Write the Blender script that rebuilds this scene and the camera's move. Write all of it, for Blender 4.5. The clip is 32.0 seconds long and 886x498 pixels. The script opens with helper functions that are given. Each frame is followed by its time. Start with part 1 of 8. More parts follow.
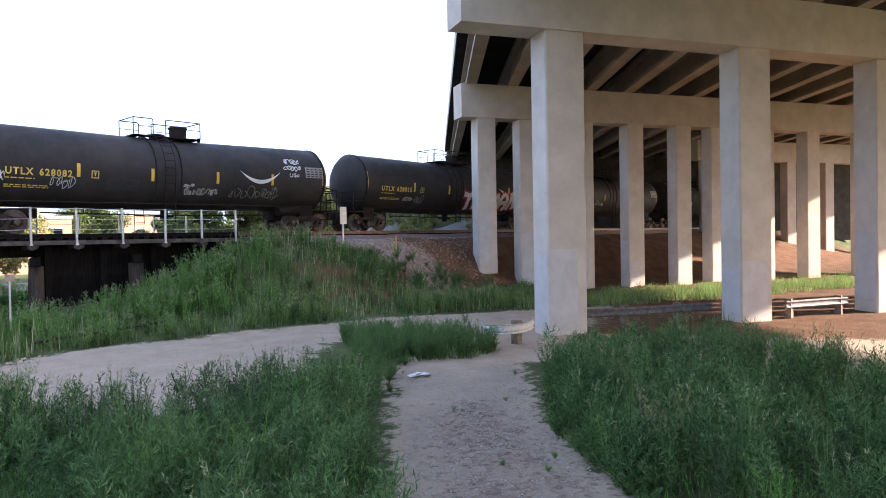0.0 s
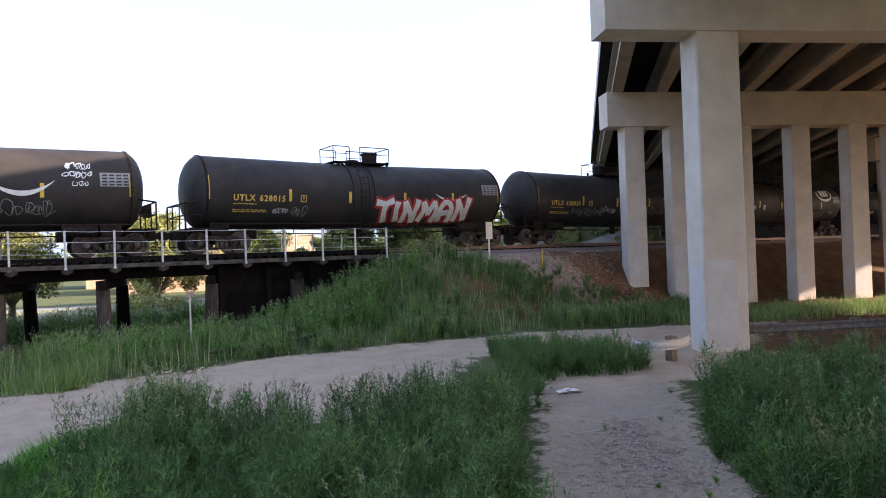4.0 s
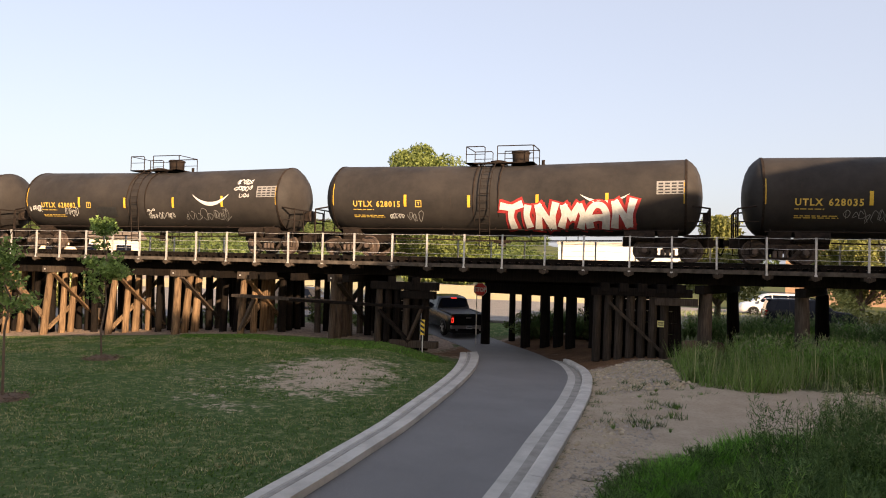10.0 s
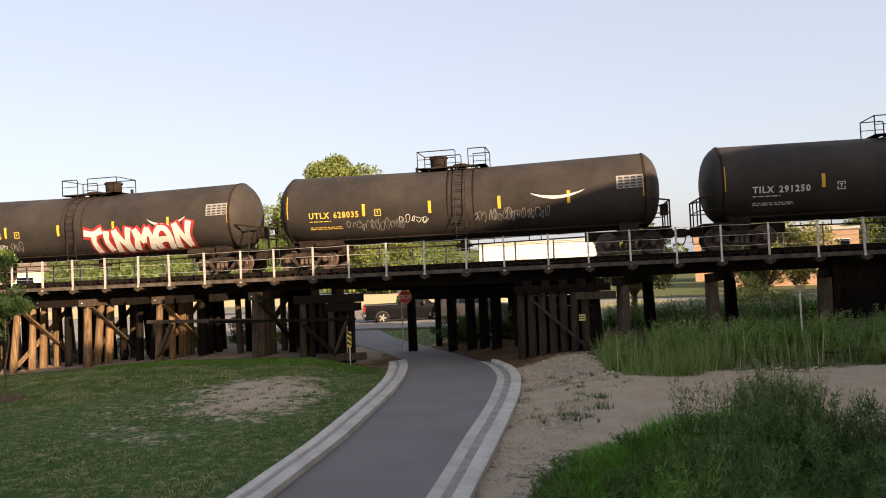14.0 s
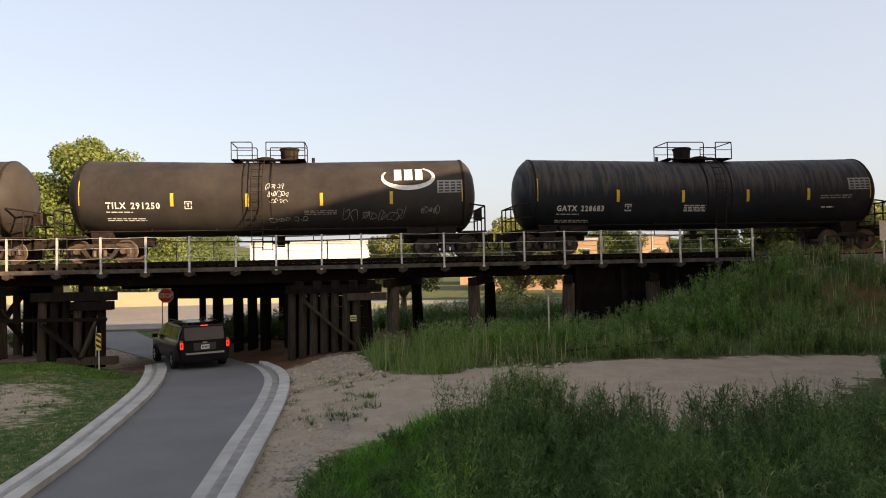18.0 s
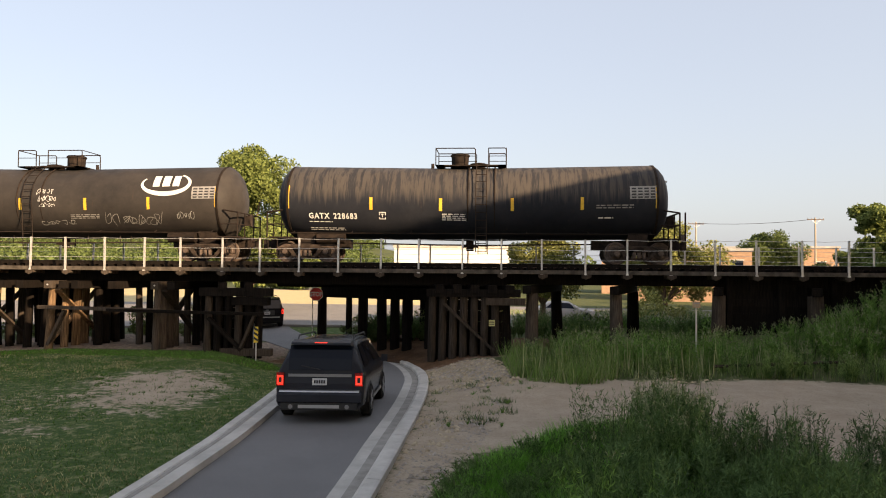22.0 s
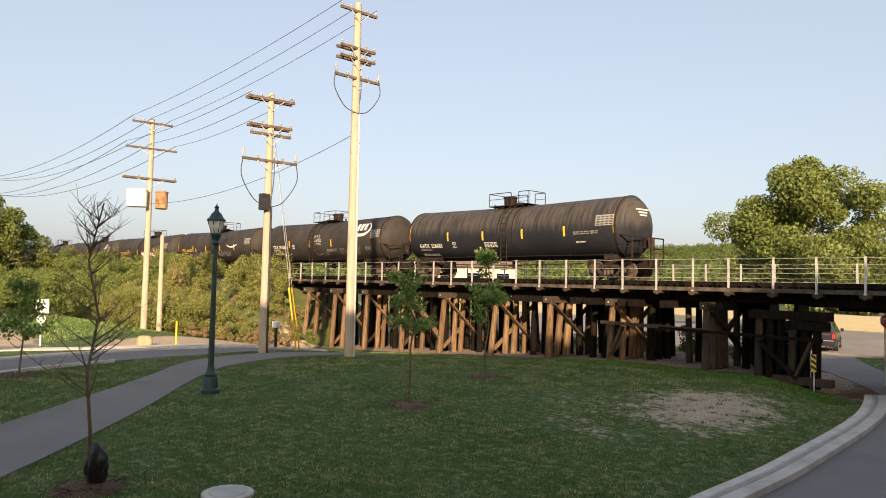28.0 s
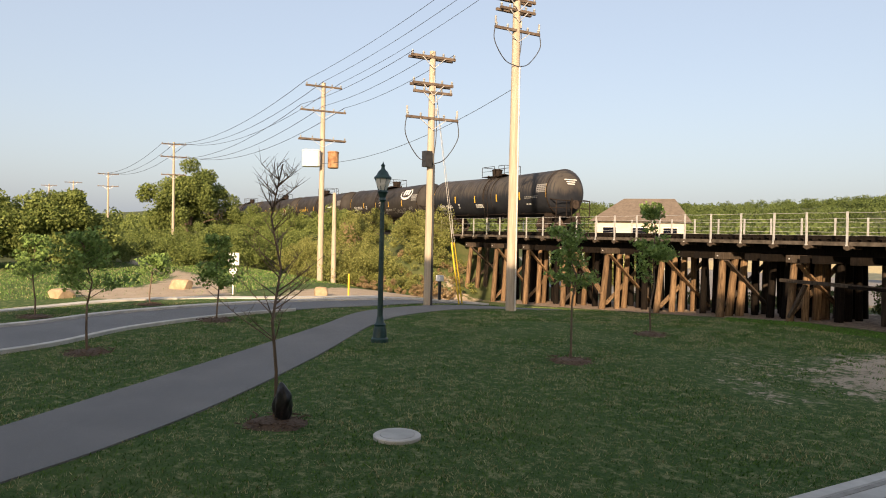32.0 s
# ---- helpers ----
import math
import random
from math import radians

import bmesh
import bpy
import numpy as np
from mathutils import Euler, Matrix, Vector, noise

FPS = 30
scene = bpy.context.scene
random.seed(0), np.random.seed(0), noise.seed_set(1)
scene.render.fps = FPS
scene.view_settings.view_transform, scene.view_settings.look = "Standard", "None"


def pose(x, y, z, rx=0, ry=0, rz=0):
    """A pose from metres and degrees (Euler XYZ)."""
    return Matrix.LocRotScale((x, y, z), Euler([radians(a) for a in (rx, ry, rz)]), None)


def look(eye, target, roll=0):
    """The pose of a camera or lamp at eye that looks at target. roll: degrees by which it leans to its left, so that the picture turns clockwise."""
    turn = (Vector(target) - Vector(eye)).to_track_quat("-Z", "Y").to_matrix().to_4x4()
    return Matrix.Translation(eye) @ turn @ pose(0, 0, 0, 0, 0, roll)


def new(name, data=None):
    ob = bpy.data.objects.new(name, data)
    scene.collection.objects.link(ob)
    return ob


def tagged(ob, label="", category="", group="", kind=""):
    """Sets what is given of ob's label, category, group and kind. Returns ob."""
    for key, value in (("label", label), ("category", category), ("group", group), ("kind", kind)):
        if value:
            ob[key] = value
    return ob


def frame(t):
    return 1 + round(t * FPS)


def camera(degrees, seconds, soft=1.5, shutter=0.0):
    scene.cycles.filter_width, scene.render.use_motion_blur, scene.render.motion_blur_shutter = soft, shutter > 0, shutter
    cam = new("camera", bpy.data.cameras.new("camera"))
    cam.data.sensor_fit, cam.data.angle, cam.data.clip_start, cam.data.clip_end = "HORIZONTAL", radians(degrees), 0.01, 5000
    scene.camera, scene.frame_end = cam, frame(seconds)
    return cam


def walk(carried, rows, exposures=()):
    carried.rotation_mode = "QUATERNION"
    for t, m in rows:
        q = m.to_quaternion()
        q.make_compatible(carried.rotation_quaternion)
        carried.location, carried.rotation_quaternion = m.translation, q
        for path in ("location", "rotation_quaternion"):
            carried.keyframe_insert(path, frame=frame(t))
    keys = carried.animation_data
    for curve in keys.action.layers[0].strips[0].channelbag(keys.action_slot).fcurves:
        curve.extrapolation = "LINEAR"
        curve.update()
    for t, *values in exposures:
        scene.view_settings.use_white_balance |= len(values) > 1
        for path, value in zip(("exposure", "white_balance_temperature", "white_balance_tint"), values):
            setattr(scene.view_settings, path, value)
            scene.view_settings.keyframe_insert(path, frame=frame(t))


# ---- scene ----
cam = camera(64.25, 32.0, soft=1.0)
EYE = (0.0, 0.0, 3.4)
# seconds, heading to the left of +y, tilt, lean, in degrees
PATH = [
    (0.0, -46.59, -1.11, -1.03),
    (0.5, -47.89, -1.55, -0.43),
    (1.0, -46.51, -1.36, -0.22),
    (1.5, -44.77, -2.17, -2.24),
    (2.0, -43.35, -1.50, -1.73),
    (2.5, -40.46, -2.72, -1.59),
    (4.5, -32.07, 1.36, -1.92),
    (5.0, -26.68, 0.74, -1.76),
    (5.5, -14.97, -0.09, -1.62),
    (6.0, 1.92, 0.08, -0.65),
    (6.5, 16.19, 0.20, -0.99),
    (7.0, 22.10, -0.18, 0.85),
    (7.5, 28.14, 0.73, 0.13),
    (8.0, 28.30, 0.51, 0.96),
    (8.5, 25.33, 0.92, 0.33),
    (9.0, 21.00, 0.96, 0.23),
    (9.5, 18.78, 0.42, 0.80),
    (10.0, 18.02, 1.26, 1.40),
    (10.5, 17.93, 1.34, 1.23),
    (11.0, 18.02, 1.23, 0.48),
    (11.5, 17.67, 1.68, 0.74),
    (12.0, 16.53, 1.87, 0.77),
    (12.5, 15.17, 2.08, 0.19),
    (13.0, 12.47, 1.29, -0.11),
    (13.5, 12.33, 1.66, -2.22),
    (15.5, 8.93, 1.80, -0.82),
    (16.0, 7.50, 1.60, 0.00),
    (16.5, 6.50, 1.40, -0.05),
    (17.0, 2.77, 0.13, -0.77),
    (17.5, -0.16, 1.21, -0.93),
    (18.0, -6.56, 1.25, -1.13),
    (18.5, -15.87, 0.88, -0.54),
    (19.0, -14.68, 1.27, -0.08),
    (19.5, -11.96, 0.69, -0.75),
    (20.0, -8.02, 1.35, -1.82),
    (20.5, -4.65, 2.50, -0.21),
    (21.0, -1.30, 2.13, -0.17),
    (21.5, 2.24, 2.17, 0.24),
    (22.0, 4.78, 1.77, 0.52),
    (22.5, 8.99, 1.97, 1.45),
    (23.0, 16.28, 2.28, 1.13),
    (23.5, 19.90, 2.76, 1.11),
    (24.0, 23.80, 3.09, 0.64),
    (24.5, 27.38, 3.22, -0.77),
    (26.5, 36.81, 1.71, 0.17),
    (27.0, 40.32, 1.19, 0.76),
    (27.5, 43.81, 0.62, 0.41),
    (28.0, 47.25, 2.75, 1.28),
    (28.5, 48.91, 0.33, -0.30),
    (29.0, 52.33, 0.35, -2.70),
    (29.5, 54.59, 0.76, -2.83),
    (30.0, 55.04, 1.29, -1.92),
    (30.5, 55.29, 1.42, -1.69),
    (31.0, 56.91, 1.08, -1.17),
    (31.5, 59.08, -0.61, 0.73),
    (32.0, 60.16, -1.18, 1.27),
]


def aimed(yaw, pitch, roll):
    a, b = radians(yaw), radians(pitch)
    far = Vector((-math.sin(a) * math.cos(b), math.cos(a) * math.cos(b), math.sin(b))) * 10
    return look(EYE, Vector(EYE) + far, roll)


EXPOSURES = [(0.0, 2.4, 5600, 22), (1.5, 2.45, 5600, 22), (2.5, 2.52, 5600, 22), (5.0, 1.6, 6150, 24), (6.5, 1.4, 7000, 21), (9.0, 1.2, 7250, 21), (13.0, 1.22, 7350, 20), (19.0, 1.22, 7450, 18), (24.5, 1.12, 7300, 17), (28.0, 1.0, 7150, 16), (32.0, 0.93, 7000, 15)]
walk(cam, [(t, aimed(y, p, r)) for t, y, p, r in PATH], EXPOSURES)

# ---- light ----
SUN_AZ, SUN_EL = -41.0, 20.0          # heading of the sun from +x, and its height, in degrees
world = bpy.data.worlds.new("evening_sky")
scene.world = world
world.use_nodes = True
wn = world.node_tree
sky = wn.nodes.new("ShaderNodeTexSky")
sky.sky_type = 'NISHITA'
sky.sun_disc = False
sky.sun_elevation = radians(SUN_EL)
sky.sun_rotation = radians(90 - SUN_AZ)
sky.air_density, sky.dust_density, sky.ozone_density = 1.0, 3.2, 1.0
haze = wn.nodes.new("ShaderNodeMix")                # thin high haze evens out the sky
haze.data_type = 'RGBA'
haze.inputs[0].default_value = 0.60
haze.inputs[7].default_value = (2.36, 2.80, 3.38, 1.0)
wn.links.new(sky.outputs[0], haze.inputs[6])
wn.links.new(haze.outputs[2], wn.nodes["Background"].inputs[0])
wn.nodes["Background"].inputs[1].default_value = 0.125

lamp = new("sun", bpy.data.lights.new("sun", 'SUN'))
lamp.data.energy, lamp.data.angle, lamp.data.color = 5.0, radians(0.8), (1.0, 0.79, 0.54)
_s = Vector((math.cos(radians(SUN_AZ)) * math.cos(radians(SUN_EL)), math.sin(radians(SUN_AZ)) * math.cos(radians(SUN_EL)), math.sin(radians(SUN_EL))))
lamp.matrix_world = look(_s * 200, (0, 0, 0))

# ---- materials ----
def rgb(h):
    return tuple(h) + (1.0,)


class Mat:
    """A principled material with a few chainable noise helpers."""
    def __init__(self, name, rough=0.8, metal=0.0, spec=0.4):
        self.m = bpy.data.materials.new(name)
        self.m.use_nodes = True
        self.t = self.m.node_tree
        self.b = self.t.nodes["Principled BSDF"]
        self.b.inputs["Roughness"].default_value = rough
        self.b.inputs["Metallic"].default_value = metal
        self.b.inputs["Specular IOR Level"].default_value = spec
        self.co = self.t.nodes.new("ShaderNodeTexCoord").outputs["Object"]

    def world_space(self):
        self.co = self.t.nodes.new("ShaderNodeNewGeometry").outputs["Position"]
        return self

    def mapped(self, scale):
        n = self.t.nodes.new("ShaderNodeMapping")
        n.inputs["Scale"].default_value = scale
        self.t.links.new(self.co, n.inputs[0])
        return n.outputs[0]

    def noise(self, scale, detail=4, rough=0.6, stretch=None):
        n = self.t.nodes.new("ShaderNodeTexNoise")
        n.inputs["Scale"].default_value, n.inputs["Detail"].default_value, n.inputs["Roughness"].default_value = scale, detail, rough
        self.t.links.new(self.mapped(stretch) if stretch else self.co, n.inputs["Vector"])
        return n.outputs["Fac"]

    def voronoi(self, scale, out="Distance"):
        n = self.t.nodes.new("ShaderNodeTexVoronoi")
        n.inputs["Scale"].default_value = scale
        self.t.links.new(self.co, n.inputs["Vector"])
        return n.outputs[out]

    def attr(self, name):
        n = self.t.nodes.new("ShaderNodeAttribute")
        n.attribute_name = name
        s = self.t.nodes.new("ShaderNodeSeparateColor")
        self.t.links.new(n.outputs["Color"], s.inputs[0])
        return list(s.outputs[:3]) + [n.outputs["Alpha"]]

    def ramp(self, fac, a, b):
        n = self.t.nodes.new("ShaderNodeMapRange")
        n.inputs[1].default_value, n.inputs[2].default_value = a, b
        self.t.links.new(fac, n.inputs[0])
        return n.outputs[0]

    def op(self, kind, a, b):
        n = self.t.nodes.new("ShaderNodeMath")
        n.operation = kind
        for i, v in enumerate((a, b)):
            if isinstance(v, (int, float)):
                n.inputs[i].default_value = v
            else:
                self.t.links.new(v, n.inputs[i])
        return n.outputs[0]

    def mix(self, fac, a, b):
        n = self.t.nodes.new("ShaderNodeMix")
        n.data_type = 'RGBA'
        for i, v in ((0, fac), (6, a), (7, b)):
            if isinstance(v, tuple):
                n.inputs[i].default_value = rgb(v) if len(v) == 3 else v
            elif isinstance(v, (int, float)):
                n.inputs[i].default_value = v
            else:
                self.t.links.new(v, n.inputs[i])
        return n.outputs[2]

    def color(self, v):
        if isinstance(v, tuple):
            self.b.inputs["Base Color"].default_value = rgb(v)
        else:
            self.t.links.new(v, self.b.inputs["Base Color"])
        return self

    def rough(self, v):
        self.t.links.new(v, self.b.inputs["Roughness"])
        return self

    def bump(self, fac, strength=0.3, dist=0.02):
        n = self.t.nodes.new("ShaderNodeBump")
        n.inputs["Strength"].default_value, n.inputs["Distance"].default_value = strength, dist
        self.t.links.new(fac, n.inputs["Height"])
        self.t.links.new(n.outputs[0], self.b.inputs["Normal"])
        return self

    def random(self):
        return self.t.nodes.new("ShaderNodeObjectInfo").outputs["Random"]

    def island(self):
        return self.t.nodes.new("ShaderNodeNewGeometry").outputs["Random Per Island"]


def two_tone(name, a, b, scale=3, rough=0.8, metal=0.0, lo=0.35, hi=0.65, bump=0.2, bscale=None, stretch=None, vary=False, spec=0.4):
    m = Mat(name, rough, metal, spec)
    n = m.noise(scale, 6, 0.65, stretch)
    c = m.mix(m.ramp(n, lo, hi), a, b)
    if vary:
        c = m.mix(m.op('MULTIPLY', m.random(), 0.45), c, tuple(x * 0.45 for x in a))
    m.color(c)
    if bump:
        m.bump(m.noise(bscale or scale * 6, 5, 0.7, stretch), bump, 0.02)
    return m.m


def foliage(name, dark, light, rough=0.6, trans=0.25):
    m = Mat(name, rough, 0.0, 0.06)
    c = m.mix(m.island(), tuple(x * 0.65 for x in dark), tuple(x * 1.25 for x in light))
    c = m.mix(m.ramp(m.noise(0.35, 3), 0.35, 0.7), c, m.mix(0.5, c, light))
    m.color(c)
    tr = m.t.nodes.new("ShaderNodeBsdfTranslucent")
    m.t.links.new(c, tr.inputs[0])
    mx = m.t.nodes.new("ShaderNodeMixShader")
    mx.inputs[0].default_value = trans * 0.65
    m.t.links.new(m.b.outputs[0], mx.inputs[1])
    m.t.links.new(tr.outputs[0], mx.inputs[2])
    m.t.links.new(mx.outputs[0], m.t.nodes["Material Output"].inputs[0])
    return m.m


def make_ground():
    m = Mat("ground_soil_and_grass", 0.95, 0, 0.15).world_space()
    reg = m.attr("region")                       # R lawn, G dirt, B gravel
    fine, mid, big = m.noise(14, 6, 0.7), m.noise(1.1, 5, 0.65), m.noise(0.22, 4)
    lawn = m.mix(m.ramp(fine, 0.35, 0.7), (0.028, 0.062, 0.014), (0.072, 0.120, 0.032))
    lawn = m.mix(m.op('MULTIPLY', m.ramp(m.noise(3.6, 7, 0.8), 0.51, 0.61), 0.75), lawn, (0.25, 0.24, 0.115))
    lawn = m.mix(m.ramp(big, 0.55, 0.8), lawn, (0.070, 0.105, 0.028))
    rank = m.mix(m.ramp(mid, 0.3, 0.7), (0.050, 0.072, 0.022), (0.11, 0.115, 0.05))
    dirt = m.mix(m.ramp(mid, 0.3, 0.75), (0.34, 0.265, 0.19), (0.455, 0.37, 0.272))
    dirt = m.mix(m.ramp(fine, 0.5, 0.8), dirt, (0.23, 0.17, 0.125))
    gravel = m.mix(m.voronoi(9, "Color"), (0.14, 0.10, 0.075), (0.38, 0.285, 0.215))
    jag = m.op('MULTIPLY', m.op('SUBTRACT', mid, 0.5), 0.9)
    jag2 = m.op('MULTIPLY', m.op('SUBTRACT', m.noise(4.2, 6, 0.75), 0.5), 1.15)
    jag = m.op('ADD', jag, jag2)
    def edge(i):
        return m.ramp(m.op('ADD', reg[i], jag), 0.42, 0.58)
    c = m.mix(edge(0), rank, lawn)
    c = m.mix(edge(1), c, dirt)
    c = m.mix(edge(2), c, gravel)
    # orange-brown soil, its tone lowered further for shade under bridge and trestle
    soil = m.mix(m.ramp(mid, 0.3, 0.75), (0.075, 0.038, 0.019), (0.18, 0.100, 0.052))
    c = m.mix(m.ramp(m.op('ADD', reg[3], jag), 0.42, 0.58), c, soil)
    m.color(c)
    m.bump(m.op('ADD', fine, m.op('MULTIPLY', m.voronoi(7), 0.5)), 0.6, 0.05)
    return m.m


GROUND = make_ground()
CONCRETE = two_tone("weathered_concrete", (0.49, 0.425, 0.345), (0.60, 0.53, 0.44), 0.9, 0.85, bump=0.12, bscale=30)
CONCRETE_KERB = two_tone("kerb_concrete", (0.40, 0.375, 0.335), (0.56, 0.53, 0.48), 1.6, 0.9, bump=0.25, bscale=40)
GUTTER = two_tone("gutter_concrete", (0.36, 0.34, 0.305), (0.50, 0.475, 0.43), 1.3, 0.9, bump=0.2, bscale=40)
COVER_PAINT = two_tone("grey_cover_paint", (0.47, 0.44, 0.40), (0.56, 0.53, 0.49), 1.5, 0.8, bump=0.05)
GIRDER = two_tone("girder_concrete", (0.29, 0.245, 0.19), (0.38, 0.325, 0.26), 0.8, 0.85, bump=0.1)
GUTTER_DIRT = two_tone("dirt_in_the_gutter", (0.22, 0.205, 0.18), (0.33, 0.31, 0.275), 2.5, 0.95, bump=0.4, bscale=30)
# abutment concrete with the shade under the bridge put into its colour
ABUTMENT = two_tone("shaded_abutment_concrete", (0.060, 0.050, 0.042), (0.115, 0.098, 0.080), 0.8, 0.9, bump=0.1)
# near-black deck concrete: the shade between the girders is in this colour
SOFFIT = two_tone("shaded_deck_soffit", (0.010, 0.009, 0.009), (0.024, 0.021, 0.019), 0.7, 0.9, spec=0.08)


def make_asphalt(name, a, b):
    m = Mat(name, 0.88, 0, 0.3).world_space()
    c = m.mix(m.ramp(m.noise(0.5, 5), 0.3, 0.7), a, b)
    c = m.mix(m.ramp(m.noise(90, 2), 0.55, 0.7), c, tuple(x * 1.6 for x in b))
    m.color(c)
    m.bump(m.noise(70, 3), 0.25, 0.01)
    return m.m


ASPHALT = make_asphalt("grey_asphalt", (0.135, 0.131, 0.128), (0.175, 0.170, 0.165))
PATH_ASPHALT = make_asphalt("worn_path_asphalt", (0.135, 0.127, 0.121), (0.18, 0.169, 0.157))
# lighter copy of the path asphalt, with the street's sunlight in its colour
STREET_ASPHALT = make_asphalt("sunlit_street_asphalt", (0.17, 0.158, 0.148), (0.225, 0.208, 0.19))
# shaded copy of the grey timber, for the pier beside the lane
GREY_SHADED = two_tone("shaded_weathered_pile", (0.028, 0.022, 0.017), (0.066, 0.052, 0.040), 3, 0.9, bump=0.5, bscale=9, stretch=(6, 6, 0.5), vary=True, spec=0.08)
# creosote black, lowered further to carry the shade under the deck
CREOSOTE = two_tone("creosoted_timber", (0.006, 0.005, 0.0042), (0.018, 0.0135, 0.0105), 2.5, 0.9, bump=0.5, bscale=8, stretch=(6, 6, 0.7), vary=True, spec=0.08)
# warm light copy of the post timber, with sunlight in its colour
PILE = two_tone("sunlit_weathered_pile", (0.085, 0.052, 0.030), (0.30, 0.195, 0.11), 2.2, 0.9, bump=0.5, bscale=9, stretch=(6, 6, 0.5), vary=True, spec=0.08)
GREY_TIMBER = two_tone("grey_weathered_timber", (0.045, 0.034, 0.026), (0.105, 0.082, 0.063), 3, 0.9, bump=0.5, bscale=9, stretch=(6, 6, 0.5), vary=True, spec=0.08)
DECK_WOOD = two_tone("weathered_deck_timber", (0.05, 0.042, 0.034), (0.13, 0.108, 0.088), 3, 0.9, bump=0.4, vary=True, spec=0.08)
# darker copy of the galvanised steel, toned for rails in shade
GALV_SHADED = two_tone("shaded_guardrail_steel", (0.10, 0.095, 0.09), (0.20, 0.19, 0.18), 5, 0.7, 0.25, bump=0.08)
POST_WOOD = two_tone("brown_post_timber", (0.13, 0.095, 0.065), (0.24, 0.18, 0.13), 5, 0.9, bump=0.3)
GALV = two_tone("galvanised_steel", (0.52, 0.50, 0.47), (0.66, 0.64, 0.60), 8, 0.55, 0.55, bump=0.05)
RAIL_STEEL = two_tone("rail_steel", (0.10, 0.065, 0.05), (0.17, 0.11, 0.08), 8, 0.5, 0.6, bump=0.1)
BALLAST = two_tone("crushed_stone_ballast", (0.13, 0.095, 0.085), (0.30, 0.225, 0.20), 14, 0.95, bump=0.9, bscale=16, vary=True)


def make_tank(name, a, dust, streak=False):
    m = Mat(name, 0.6, 0, 0.12)
    wear = m.ramp(m.noise(0.55, 6, 0.7), 0.3, 0.75)
    c = m.mix(m.op('MULTIPLY', wear, 0.75), a, dust)
    rust = m.ramp(m.noise(3.0, 6, 0.75, (1.4, 1, 0.25)), 0.62, 0.82)
    c = m.mix(m.op('MULTIPLY', rust, 0.5), c, (0.10, 0.055, 0.032))
    if streak:
        z = m.t.nodes.new("ShaderNodeSeparateXYZ")
        m.t.links.new(m.co, z.inputs[0])
        run = m.ramp(m.noise(3.2, 5, 0.7, (2.2, 0.3, 0.10)), 0.47, 0.56)
        low = m.ramp(m.op('ADD', z.outputs[2], m.op('MULTIPLY', m.noise(2.5, 4, 0.7, (2.5, 0.3, 0.05)), 1.6)), 7.05, 7.55)
        c = m.mix(m.op('MULTIPLY', low, m.op('SUBTRACT', 1.0, m.op('MULTIPLY', run, 0.75))), c, (0.066, 0.058, 0.051))
    m.color(c)
    m.rough(m.ramp(m.noise(1.5, 4), -0.5, 1.2))
    m.bump(m.noise(1.2, 3), 0.05, 0.05)
    return m.m


TANK = make_tank("dusty_black_tank_paint", (0.0205, 0.0190, 0.0185), (0.066, 0.0565, 0.0485))
TANK_STREAKED = make_tank("streaked_black_tank_paint", (0.0115, 0.0135, 0.0185), (0.033, 0.034, 0.039), True)
UNDER = two_tone("grimy_running_gear", (0.020, 0.016, 0.014), (0.050, 0.036, 0.028), 5, 0.8, 0.2, vary=True, spec=0.08)
WHEEL = two_tone("rusty_wheel_steel", (0.060, 0.042, 0.032), (0.125, 0.09, 0.07), 6, 0.6, 0.2)
TRUCK = two_tone("dusty_truck_casting", (0.030, 0.023, 0.019), (0.080, 0.060, 0.047), 5, 0.85, 0.1, vary=True, spec=0.08)
YELLOW = two_tone("yellow_reflective_tape", (0.55, 0.33, 0.03), (0.70, 0.45, 0.05), 4, 0.5, bump=0)
PAINT_WHITE = two_tone("white_stencil_paint", (0.55, 0.54, 0.50), (0.74, 0.72, 0.68), 6, 0.7, bump=0)
PAINT_YELLOW = two_tone("yellow_stencil_paint", (0.55, 0.36, 0.06), (0.68, 0.47, 0.10), 6, 0.7, bump=0)
PAINT_RED = two_tone("red_spray_paint", (0.30, 0.02, 0.02), (0.42, 0.04, 0.035), 4, 0.7, bump=0)
SPRAY_GREY = two_tone("thin_white_spray_paint", (0.13, 0.125, 0.115), (0.30, 0.29, 0.27), 5, 0.8, bump=0)
DECAL_GREY = two_tone("grey_decal", (0.22, 0.21, 0.20), (0.32, 0.31, 0.29), 8, 0.7, bump=0)
BLACK_PAINT = two_tone("black_paint", (0.015, 0.015, 0.016), (0.03, 0.03, 0.03), 6, 0.5, bump=0)
RED_SIGN = two_tone("red_sign_sheeting", (0.66, 0.035, 0.03), (0.74, 0.05, 0.04), 3, 0.45, bump=0)
YELLOW_SIGN = two_tone("yellow_sign_sheeting", (0.62, 0.42, 0.03), (0.72, 0.50, 0.05), 3, 0.5, bump=0)
WHITE_SIGN = two_tone("white_sign_sheeting", (0.62, 0.61, 0.58), (0.75, 0.74, 0.71), 4, 0.5, bump=0)
POLE_WOOD = two_tone("pale_utility_pole_wood", (0.32, 0.26, 0.19), (0.44, 0.37, 0.285), 2.2, 0.85, bump=0.3, bscale=10, stretch=(5, 5, 0.3))
ARM_WOOD = two_tone("crossarm_wood", (0.07, 0.05, 0.038), (0.15, 0.11, 0.08), 3, 0.9, bump=0.2)
CABLE = two_tone("black_cable", (0.02, 0.02, 0.022), (0.04, 0.04, 0.042), 5, 0.6, bump=0)
PORCELAIN = two_tone("grey_porcelain", (0.24, 0.24, 0.235), (0.36, 0.36, 0.35), 5, 0.3, bump=0)
